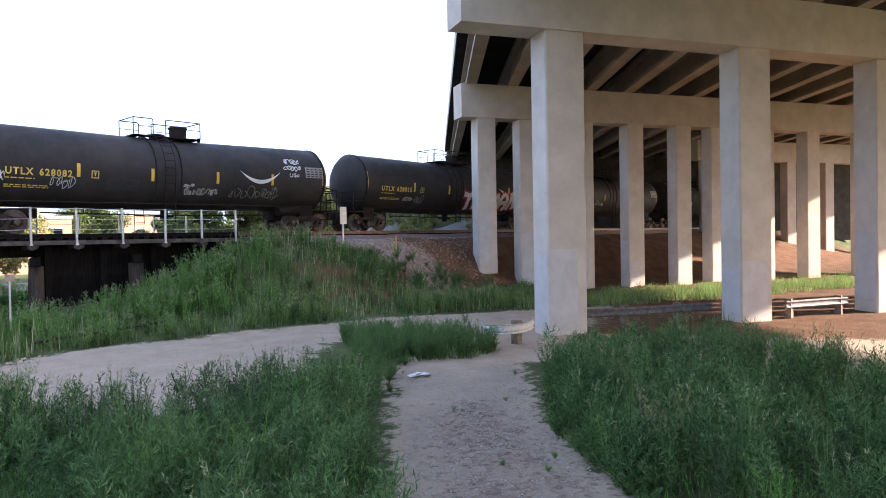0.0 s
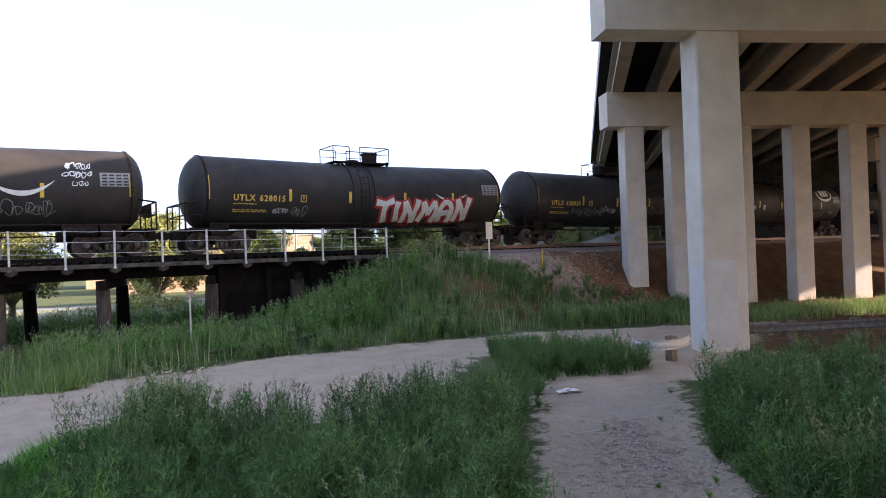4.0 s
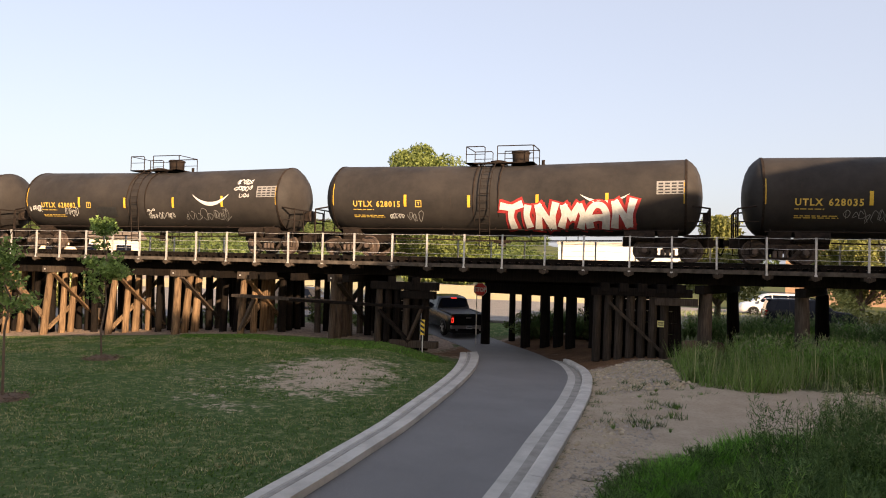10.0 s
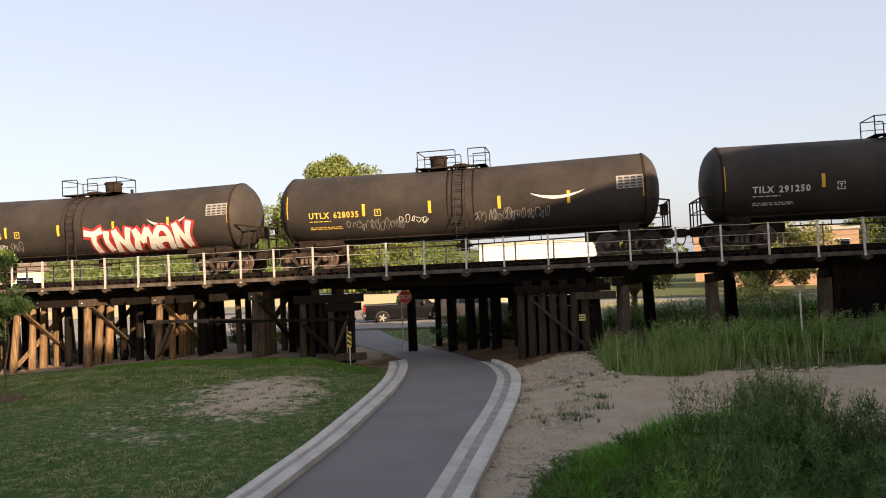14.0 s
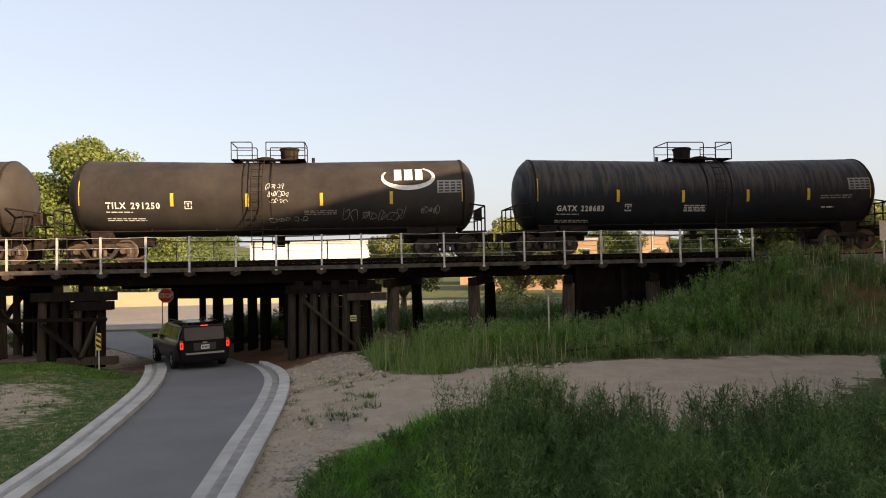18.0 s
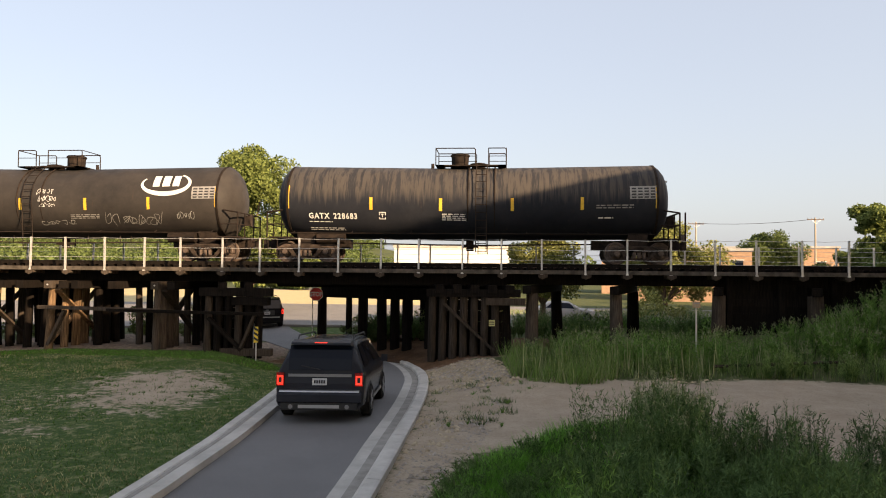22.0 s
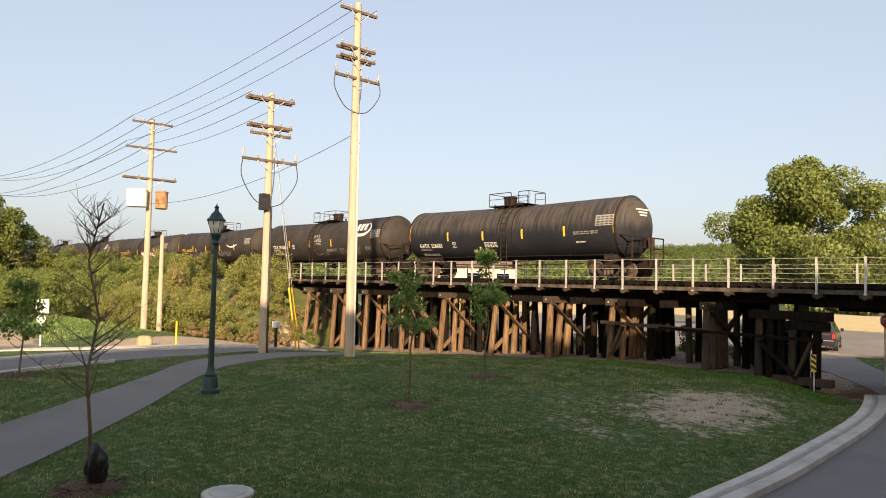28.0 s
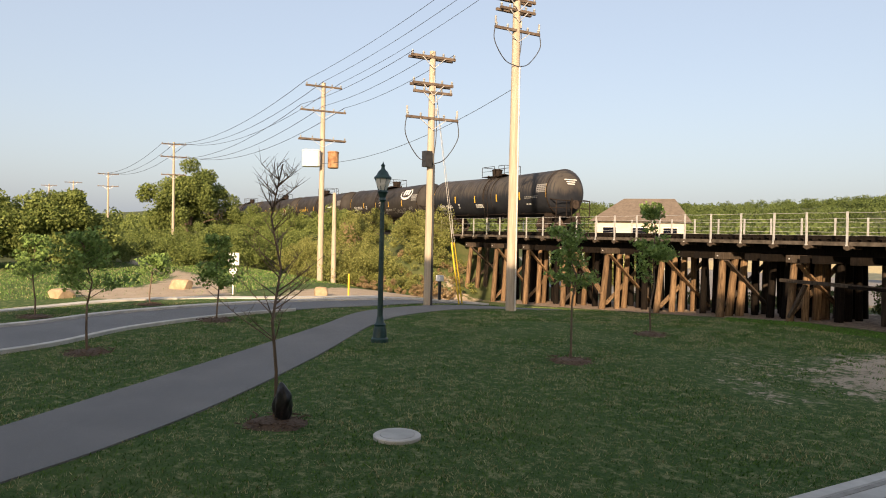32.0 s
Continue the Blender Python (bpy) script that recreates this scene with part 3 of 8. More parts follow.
KR_IN = [(-2.8, -30), (-2.5, -10), (-2.5, 0), (-2.55, 10.0), (-2.62, 13.4), (-2.69, 16.61), (-2.9, 20.07), (-3.34, 24.56), (-3.99, 27.64), (-4.76, 29.62)]
KR_OUT = [(-2.15, -30), (-1.85, -10), (-1.85, 0), (-1.86, 9.9), (-1.87, 13.3), (-1.92, 16.37), (-2.08, 19.76), (-2.46, 23.91), (-2.98, 26.55), (-3.76, 28.63)]


def shifted(a, b, t):
    return [Vector(p).to_3d().lerp(Vector(q).to_3d(), t).xy for p, q in zip(a, b)]


strip("road", KL_IN[:] + [(-9.88, 33.07), (-11.96, 35.87), (-14.4, 38.0), (-17.2, 40.3), (-19.0, 42.0)], KR_IN[:] + [(-6.43, 32.61), (-8.59, 35.73), (-10.47, 37.8), (-12.0, 40.0), (-13.0, 42.0)], 0.03, ASPHALT, "grey asphalt lane curving under the trestle", "road")
strip("gutter_left", shifted(KL_OUT, KL_IN, 0.42), shifted(KL_OUT, KL_IN, 1.02), 0.035, GUTTER, "stained concrete gutter pan", "gutter")
strip("gutter_right", shifted(KR_OUT, KR_IN, 1.02), shifted(KR_OUT, KR_IN, 0.45), 0.035, GUTTER, "stained concrete gutter pan", "gutter")


strip("gutter_dirt_left", shifted(KL_OUT, KL_IN, 0.44), shifted(KL_OUT, KL_IN, 0.58), 0.041, GUTTER_DIRT, "dark dirt line at the foot of the kerb", "dirt")
strip("gutter_dirt_right", shifted(KR_OUT, KR_IN, 0.70), shifted(KR_OUT, KR_IN, 0.44), 0.041, GUTTER_DIRT, "grey dirt washed against the kerb", "dirt")


def kerb(name, line, inner, w0, w1, h, label):
    """Kerb stones one after another along a line; each stone is a piece."""
    A, B = spline(shifted(line, inner, w0), 10), spline(shifted(line, inner, w1), 10)
    base = thing(name, label, "kerb", kind="structure")
    def length(P):
        return np.cumsum([0] + [(b - a).length for a, b in zip(P, P[1:])])
    la = length(A)
    def at(P, s):
        i = min(int(np.searchsorted(la, s, side='right')) - 1, len(P) - 2)
        return P[i].lerp(P[i + 1], (s - la[i]) / (la[i + 1] - la[i]))
    s, step = 8.0, 3.0
    while s < la[-1] - 0.3:
        e = min(s + step - 0.018, la[-1])
        g = Geo()
        prof = []
        for k in range(7):
            q = s + (e - s) * k / 6
            a, b = at(A, q), at(B, q)
            za = zat(a.x, a.y)
            c = a.lerp(b, 0.14)
            d = a.lerp(b, 0.78)
            prof.append([(a.x, a.y, za - 0.1), (a.x, a.y, za + h - 0.015), (c.x, c.y, za + h), (d.x, d.y, za + h), (b.x, b.y, za + h - 0.05), (b.x, b.y, za - 0.1)])
        v = [p for r in prof for p in r]
        f = [(i * 6 + j, i * 6 + (j + 1) % 6, (i + 1) * 6 + (j + 1) % 6, (i + 1) * 6 + j) for i in range(6) for j in range(6)]
        g.add(v, f + [tuple(range(6)), tuple(range(41, 35, -1))])
        part("kerb_stone", g, CONCRETE_KERB, base)
        s += step
    return base


kerb("kerb_left", KL_OUT, KL_IN, 0.0, 0.42, 0.15, "pale concrete kerb along the lawn")
kerb("kerb_right", KR_OUT, KR_IN, 0.0, 0.42, 0.14, "pale concrete kerb along the dirt verge")

# footpath and second road across the lawn
strip("footpath", [(-9.5, -8), (-12.2, -2.2), (-13.83, -0.53), (-15.88, 1.36), (-19.16, 4.38), (-23.87, 8.58), (-28.0, 12.2), (-29.4, 16), (-30.2, 20), (-31.5, 25)], [(-7, -8), (-9.6, -1.8), (-10.8, -0.41), (-11.96, 1.03), (-14.21, 3.26), (-18.25, 6.58), (-24.8, 11.6), (-27.0, 15.1), (-28.3, 19.4), (-30.0, 25)], 0.03, PATH_ASPHALT, "worn grey asphalt footpath across the lawn", "footpath")
strip("side_road", [(-24.5, -9), (-27.2, -1.05), (-29.95, 2.52), (-31.99, 7.27), (-32.6, 12.9), (-31.5, 21)], [(-19.5, -8), (-21.98, -0.86), (-25.75, 2.69), (-28.22, 6.42), (-29.6, 10.4), (-30.1, 14.5)], 0.032, ASPHALT, "grey asphalt side road bordered by pale kerbs", "road")
strip("side_kerb", [(-24.8, -9), (-27.6, -1.05), (-30.4, 2.45), (-32.5, 7.2), (-33.1, 12.9), (-32.2, 21)], [(-24.5, -9), (-27.2, -1.05), (-29.95, 2.52), (-31.99, 7.27), (-32.6, 12.9), (-31.5, 21)], 0.12, CONCRETE_KERB, "pale concrete kerb of the side road", "kerb")
strip("side_kerb_inner", [(-19.5, -8), (-21.98, -0.86), (-25.75, 2.69), (-28.22, 6.42), (-29.3, 9.6)], [(-19.2, -8), (-21.7, -0.80), (-25.5, 2.80), (-28.0, 6.50), (-29.1, 9.5)], 0.11, CONCRETE_KERB, "pale concrete kerb of the side road", "kerb")
strip("far_walk", [(-28, -9), (-32.9, -1.3), (-36.0, 3.0), (-36.4, 6.9), (-35.4, 10.7), (-34.5, 16)], [(-27.5, -9), (-32.2, -1.25), (-35.2, 3.1), (-35.6, 6.8), (-34.6, 10.5), (-33.7, 16)], 0.06, CONCRETE_KERB, "pale concrete walk beyond the side road", "walk")
strip("cross_street", [(-90, 64), (-30, 66), (-13, 66), (0, 66), (20, 64), (60, 64)], [(-90, 42), (-30, 41.4), (-13, 41.2), (0, 41.0), (20, 41), (60, 43)], 0.02, STREET_ASPHALT, "pale asphalt cross street behind the trestle", "road")

# ---- timber trestle ----
DECK_X0, DECK_X1 = -50.5, 17.2


def build_trestle():
    top = thing("trestle", "dark creosoted timber railway trestle with a pale walkway edge", "trestle", kind="structure")
    for y, h, b in ((29.32, 0.50, 2.86), (29.7, 0.5, 2.86), (30.1, 0.5, 2.86), (31.2, 0.5, 2.86), (31.9, 0.5, 2.86), (32.6, 0.5, 2.86)):
        part("stringer", Geo().box(DECK_X0, y - 0.13, b, DECK_X1, y + 0.13, b + h), CREOSOTE, top)
    # deeper girder over the road
    part("girder", Geo().box(-10.6, 29.0, 2.79, 0.2, 29.18, 3.34), CREOSOTE, top, "deep dark girder over the lane")
    part("girder", Geo().box(-10.6, 32.7, 2.58, 0.2, 32.88, 3.34), CREOSOTE, top, "deep dark girder over the lane")
    x, tie = DECK_X0, Geo().box(-0.11, 29.26, 3.37, 0.11, 32.5, 3.57).mesh("tie")
    tie.materials.append(CREOSOTE)
    while x < DECK_X1:
        t = new("tie", tie)
        t.location.x, t.parent = x, top
        x += 0.42
    g = [Geo(), Geo(), Geo(), Geo(), Geo()]
    for i, (y0, y1) in enumerate(((28.30, 28.52), (28.54, 28.76), (32.55, 32.95), (28.78, 29.0), (29.02, 29.24))):
        g[i].box(DECK_X0, y0, 3.36 if i else 3.30, DECK_X1, y1, 3.44 if i else 3.46)
        part("walkway_plank", g[i], DECK_WOOD, top, "weathered grey walkway plank")
    # filler beam added to block the bright gaps between the ties
    part("spacer_timber", Geo().box(DECK_X0, 30.45, 3.375, DECK_X1, 30.75, 3.565), CREOSOTE, top)
    part("guard_timber", Geo().box(DECK_X0, 29.3, 3.572, DECK_X1, 29.5, 3.72), CREOSOTE, top)
    part("guard_timber", Geo().box(DECK_X0, 31.9, 3.572, DECK_X1, 32.1, 3.72), CREOSOTE, top)
    return top


build_trestle()


def railing(name, y, x0, count, zt, label, foot):
    base = thing(name, label, "railing", kind="structure")
    post = Geo().box(-0.034, -0.034, 3.28, 0.034, 0.034, zt).box(-0.05, -0.05, 3.28, 0.05, 0.05, 3.34).mesh("post")
    post.materials.append(GALV)
    block = Geo().prism([(-0.16, 3.29), (-0.16, 3.18), (0.0, 3.10), (0.20, 3.19), (0.20, 3.29)], -0.10, 0.12).box(-0.09, 0.12, 3.14, 0.09, 0.87, 3.29).mesh("bracket")
    clean(block)
    block.materials.append(GREY_TIMBER)
    r = random.Random(5)
    for i in range(count):
        x = x0 + 1.657 * i + r.uniform(-0.05, 0.05)
        p = new("post", post)
        p.location, p.parent = (x, y, 0), base
        p.rotation_euler = (r.uniform(-0.012, 0.012), r.uniform(-0.012, 0.012), 0)
        if foot:
            b = new("bracket", block)
            b.location, b.parent = (x, y + 0.02, 0), base
    xe = x0 + 1.657 * (count - 1)
    for z in (zt - 0.03, zt - 0.42, zt - 0.82):
        pts = []
        for i in range(count):
            pts.append((x0 + 1.657 * i, y, z))
            if i < count - 1:
                pts.append((x0 + 1.657 * (i + 0.5), y, z - 0.025))
        part("cable", Geo().tube(pts, 0.008, 5), GALV, base, "thin steel cable")
    return base


railing("railing_front", 28.33, -49.72, 41, 4.69, "galvanised posts with three steel cables along the walkway", True)
railing("railing_back", 32.92, -49.72, 41, 4.60, "galvanised posts with three steel cables on the far side", False)

rnd = random.Random(11)


def bent(x, ys, mats, skew=0.0, brace=None, batter=0.5, capmat=None, rad=0.185):
    """One timber bent: a cap across the track, its round piles at ys and sway braces."""
    b = thing("trestle_bent", "timber bent with leaning round piles and a cap", "trestle bent", group="trestle bents")
    cz = 2.52
    def xs(y):
        return x + skew * (y - 28.6)
    part("cap", Geo().beam((xs(28.1), 28.1, cz + 0.16), (xs(33.1), 33.1, cz + 0.16), 0.34, 0.32), capmat or CREOSOTE, b, "squared cap timber with a grey sawn end")
    if capmat == GREY_TIMBER:
        part("bolt", Geo().cyl((xs(28.1), 28.07, cz + 0.16), (xs(28.1), 28.1, cz + 0.16), 0.035, 8), GALV, b)
    for i, y in enumerate(ys):
        yb = y + (y - 30.75) / 2.0 * batter * 0.55
        zb = zat(xs(yb), yb) - 0.3
        j = rnd.uniform(-0.16, 0.16) if batter > 0.3 else rnd.uniform(-0.06, 0.06)
        r = rad * rnd.uniform(0.88, 1.12)
        part("timber_post", Geo().cyl((xs(yb) + j, yb, zb), (xs(y) + rnd.uniform(-0.05, 0.05), y, cz + 0.01), r, 10, r * 0.84), mats[min(i, len(mats) - 1)], b, smooth=True)
    if brace:
        z0 = zat(x, 30) + 0.25
        part("sway_brace", Geo().beam((xs(28.4) + 0.24, 28.4, cz - 0.05), (xs(31.9) + 0.24, 31.9, z0), 0.09, 0.24, (1, 0, 0)), brace, b)
        part("sway_brace", Geo().beam((xs(32.3) - 0.24, 32.3, cz - 0.05), (xs(28.6) - 0.24, 28.6, z0), 0.09, 0.24, (1, 0, 0)), brace, b)
    return b


# post colours follow the light: PILE in sun, CREOSOTE for shaded rear posts
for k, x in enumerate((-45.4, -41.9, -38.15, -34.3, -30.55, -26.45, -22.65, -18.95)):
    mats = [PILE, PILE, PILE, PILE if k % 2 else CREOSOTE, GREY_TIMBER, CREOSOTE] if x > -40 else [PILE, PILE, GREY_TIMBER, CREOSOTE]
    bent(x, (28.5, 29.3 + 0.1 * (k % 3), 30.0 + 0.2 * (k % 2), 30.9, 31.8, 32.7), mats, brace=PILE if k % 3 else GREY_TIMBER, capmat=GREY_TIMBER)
# rear bents in shade-black timber fill the gaps between
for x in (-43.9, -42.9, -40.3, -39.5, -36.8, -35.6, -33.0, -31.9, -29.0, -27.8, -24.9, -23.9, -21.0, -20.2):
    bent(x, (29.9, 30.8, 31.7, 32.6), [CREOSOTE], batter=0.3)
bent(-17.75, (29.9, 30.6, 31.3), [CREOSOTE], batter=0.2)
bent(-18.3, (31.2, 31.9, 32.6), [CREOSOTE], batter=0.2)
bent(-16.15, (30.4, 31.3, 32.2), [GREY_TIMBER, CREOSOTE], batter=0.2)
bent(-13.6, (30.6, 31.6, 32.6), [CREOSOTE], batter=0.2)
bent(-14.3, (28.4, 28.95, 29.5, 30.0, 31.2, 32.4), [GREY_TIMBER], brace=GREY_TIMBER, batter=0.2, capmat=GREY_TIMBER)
for x in (-11.6, -10.5):
    bent(x, (28.9, 29.9, 30.9, 31.9, 32.7), [GREY_TIMBER, CREOSOTE], skew=-0.42, brace=CREOSOTE, batter=0.2)
for x in (-2.55, -1.85, -1.15, -0.45, 0.25):
    bent(x, (28.9,), [CREOSOTE], skew=-0.2, batter=0.15)
for x in (1.15, 4.55, 8.5, 12.2):
    bent(x, (28.7, 32.7), [GREY_TIMBER, CREOSOTE], skew=0.33, batter=0.2, rad=0.31)


def loose_beams():
    g = thing("girt", "long weathered horizontal timber bolted across the bents", "timber", m=pose(0, 0, 0))
    part("girt_timber", Geo().beam((-19.3, 28.05, 1.74), (-14.0, 28.05, 1.66), 0.14, 0.2, (0, 1, 0)), GREY_TIMBER, g)
    part("girt_timber", Geo().beam((-16.2, 27.9, 1.66), (-9.6, 27.9, 1.58), 0.12, 0.2, (0, 1, 0)), CREOSOTE, g)
    part("diagonal_brace", Geo().beam((-33.0, 28.2, 2.4), (-30.6, 28.2, 0.2), 0.12, 0.26, (0, 1, 0)), PILE, g, "leaning sawn brace")
    part("diagonal_brace", Geo().beam((-18.9, 28.15, 0.15), (-18.2, 28.15, 1.6), 0.12, 0.22, (0, 1, 0)), GREY_TIMBER, g)
    part("diagonal_brace", Geo().beam((-11.9, 27.95, 1.4), (-10.5, 27.95, 0.1), 0.12, 0.22, (0, 1, 0)), CREOSOTE, g)
    g = thing("pier_facing", "row of round timber piles with a leaning brace beside the lane", "timber pier")
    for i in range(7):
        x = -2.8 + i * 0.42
        part("timber_post", Geo().cyl((x, 28.36, -0.25), (x + 0.03, 28.42, 2.35), 0.17, 10, 0.155), GREY_SHADED, g, smooth=True)
    part("brace", Geo().beam((-2.3, 28.12, 2.1), (-0.3, 28.12, 0.25), 0.1, 0.22, (0, 1, 0)), GREY_SHADED, g)
    # black backing added to give the shade between the piles
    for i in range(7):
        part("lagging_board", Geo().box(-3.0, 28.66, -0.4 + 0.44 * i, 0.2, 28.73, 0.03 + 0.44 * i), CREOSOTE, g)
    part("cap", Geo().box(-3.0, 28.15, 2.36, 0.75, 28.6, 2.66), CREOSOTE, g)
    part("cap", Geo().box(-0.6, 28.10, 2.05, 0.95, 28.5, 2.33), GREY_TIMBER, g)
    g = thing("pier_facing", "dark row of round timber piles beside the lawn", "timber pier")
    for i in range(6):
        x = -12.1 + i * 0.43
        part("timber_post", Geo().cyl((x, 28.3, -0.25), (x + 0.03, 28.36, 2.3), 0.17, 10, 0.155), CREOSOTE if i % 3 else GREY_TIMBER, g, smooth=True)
    # black backing here too, in place of shade between the piles
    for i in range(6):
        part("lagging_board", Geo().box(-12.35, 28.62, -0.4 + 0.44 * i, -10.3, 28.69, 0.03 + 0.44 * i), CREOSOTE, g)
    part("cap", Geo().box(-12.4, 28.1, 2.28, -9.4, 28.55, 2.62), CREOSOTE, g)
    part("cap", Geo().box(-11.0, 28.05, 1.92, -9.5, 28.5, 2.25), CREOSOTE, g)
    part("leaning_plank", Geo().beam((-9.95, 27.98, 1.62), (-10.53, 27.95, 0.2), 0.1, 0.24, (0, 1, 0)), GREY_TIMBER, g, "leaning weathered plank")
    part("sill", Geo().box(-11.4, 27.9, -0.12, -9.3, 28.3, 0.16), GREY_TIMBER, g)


loose_beams()


def inner_piers():
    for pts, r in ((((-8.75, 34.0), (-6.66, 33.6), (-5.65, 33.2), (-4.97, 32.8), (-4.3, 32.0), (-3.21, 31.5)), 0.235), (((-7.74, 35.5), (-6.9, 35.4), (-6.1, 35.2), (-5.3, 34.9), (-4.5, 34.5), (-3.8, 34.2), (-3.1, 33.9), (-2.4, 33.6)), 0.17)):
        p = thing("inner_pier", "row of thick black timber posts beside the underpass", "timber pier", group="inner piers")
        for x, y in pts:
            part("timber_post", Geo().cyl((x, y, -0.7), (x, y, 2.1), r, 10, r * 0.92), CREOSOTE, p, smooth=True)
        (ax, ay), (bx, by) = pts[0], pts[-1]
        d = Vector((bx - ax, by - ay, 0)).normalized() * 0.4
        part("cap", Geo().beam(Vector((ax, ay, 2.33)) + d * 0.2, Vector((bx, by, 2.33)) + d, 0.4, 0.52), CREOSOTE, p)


inner_piers()


# black planks added to stand in for the shadowed slot above the slope
def bulkhead():
    b = thing("bulkhead", "black planks added for the shaded gap under the deck end", "bulkhead", kind="structure")
    for k in range(8):
        z = 0.95 + 0.285 * k
        part("plank", Geo().box(8.7, 29.05 + 0.012 * (k % 2), z, 17.3, 29.2, z + 0.2845), CREOSOTE, b)
    for x in (9.0, 11.0, 13.0, 15.0):
        part("post", Geo().box(x - 0.12, 28.8, 0.2, x + 0.12, 29.04, 3.2), CREOSOTE, b)


bulkhead()


def rails():
    for i, y in enumerate((TRACK_Y - 0.718, TRACK_Y + 0.718)):
        g = Geo().prism([(-0.07, 0), (0.07, 0), (0.07, 0.02), (0.012, 0.04), (0.012, 0.13), (0.036, 0.14), (0.036, 0.17), (-0.036, 0.17), (-0.036, 0.14), (-0.012, 0.13), (-0.012, 0.04), (-0.07, 0.02)], -260, 120,
                        pose(0, y, RAIL_Z - 0.17, 0, 0, -90))
        tagged(part("rail", g, RAIL_STEEL), "rusty steel rail", "rail", "rails", "structure")
    for x0, x1, nm in ((17.25, 120, "ballast_east"), (-260, -50.6, "ballast_west")):
        g = Geo()
        n = 60
        prof = [(28.35, 3.0), (29.0, 3.36), (29.3, 3.5), (31.9, 3.5), (32.2, 3.36), (33.0, 3.0)]
        v = []
        for k in range(n + 1):
            x = x0 + (x1 - x0) * k / n
            v += [(x, y + rnd.uniform(-0.06, 0.06), z + rnd.uniform(-0.03, 0.03)) for y, z in prof]
        g.add(v, [(i * 6 + j, i * 6 + j + 1, (i + 1) * 6 + j + 1, (i + 1) * 6 + j) for i in range(n) for j in range(5)])
        tagged(part(nm, g, BALLAST), "reddish crushed stone ballast bed", "ballast", kind="structure")
    ties = thing("track_ties", "dark timber ties set in the ballast", "tie", kind="structure")
    me = Geo().box(-0.11, 29.3, 3.42, 0.11, 31.9, 3.555).mesh("tie")
    me.materials.append(CREOSOTE)
    for x in [17.6 + 0.55 * i for i in range(60)] + [-51.0 - 0.55 * i for i in range(40)]:
        o = new("tie", me)
        o.location.x, o.parent = x, ties


rails()

# ---- highway bridge ----
BU, BW = Vector((0.89, -0.456, 0)), Vector((0.72, 0.694, 0))       # along the bents, along the bridge


def build_bridge():
    br = thing("highway_bridge", "pale concrete highway bridge on tall square columns", "bridge", kind="structure")
    ang = math.degrees(math.atan2(BU.y, BU.x))
    capz = 10.08

    bents = [(Vector((2.0, -12.0, 0)), (3.3, 11.0, 18.6, 26, 33)), (Vector((16.6, 14.8, 0)), (3.7, 11.62, 18.4, 25.8, 33, 40.5)), (Vector((29.9, 26.7, 0)), (1.55, 4.2, 8.0, 11.6, 15.2, 17.9, 22, 26, 31, 36, 41)), (Vector((43.2, 39.5, 0)), (26, 31, 36, 41, 47))]
    for k, (e, cols) in enumerate(bents):
        w = 1.46 if k < 2 else 1.16
        d = 1.08 if k < 2 else 0.98
        m = Matrix.Translation(e) @ pose(0, 0, 0, 0, 0, ang)
        first, wide = ((0, 36.0), (0, 43.5), (0, 43.5), (24.5, 49.0))[k]
        cap = Geo().prism([(first, capz), (wide, capz), (wide, capz + 1.9), (first, capz + 1.9)], -0.12, 1.15, m)
        c = part("pier_cap", cap, CONCRETE, br, "deep concrete cap beam")
        for s in cols:
            foot = m @ Vector((s, 0.5, 0))
            zb = zat(foot.x, foot.y) - 0.4
            ch = 0.05
            poly = [(s - w / 2 + ch, 0), (s + w / 2 - ch, 0), (s + w / 2, ch), (s + w / 2, d - ch), (s + w / 2 - ch, d), (s - w / 2 + ch, d), (s - w / 2, d - ch), (s - w / 2, ch)]
            g = Geo()
            v = [m @ Vector((x, y, 0)) + Vector((0, 0, z)) for z in (zb, capz + 0.003) for x, y in poly]
            g.add(v, [(i, (i + 1) % 8, 8 + (i + 1) % 8, 8 + i) for i in range(8)] + [tuple(range(7, -1, -1)), tuple(range(8, 16))])
            col = part("column", g, CONCRETE, br, "tall square concrete column")
            if k in (1, 2) and s < 26:
                q = random.Random(int(s * 10) + k)
                for face in range(2):
                    hi, lo = q.uniform(1.5, 3.4), q.uniform(0.1, 0.5)
                    if face:
                        p = [(s - w / 2 + 0.07, -0.004), (s + w / 2 - q.uniform(0.07, 0.5), -0.004)]
                    else:
                        p = [(s - w / 2 - 0.004, 0.09), (s - w / 2 - 0.004, d - 0.09)]
                    v = [m @ Vector((a, b, 0)) + Vector((0, 0, z)) for z in (zb + 0.4 + lo, zb + 0.4 + hi) for a, b in p]
                    part("cover_paint", Geo().add(v, [(0, 1, 3, 2)]), COVER_PAINT, col, "lighter patch of cover paint")
    start, stop = -30.5, 62.0
    o = Vector((16.6, 14.8, 0))
    perp = Vector((0.694, -0.72, 0))
    for i in range(18):
        off = 1.3 + 2.45 * i
        a = o + perp * off + BW * (start - 1)
        b = o + perp * off + BW * stop
        za = capz + 1.9
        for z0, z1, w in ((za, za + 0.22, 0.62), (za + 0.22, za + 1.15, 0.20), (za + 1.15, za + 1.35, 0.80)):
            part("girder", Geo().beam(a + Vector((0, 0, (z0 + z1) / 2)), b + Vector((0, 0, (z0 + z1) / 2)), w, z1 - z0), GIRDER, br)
    za = capz + 1.9 + 1.35
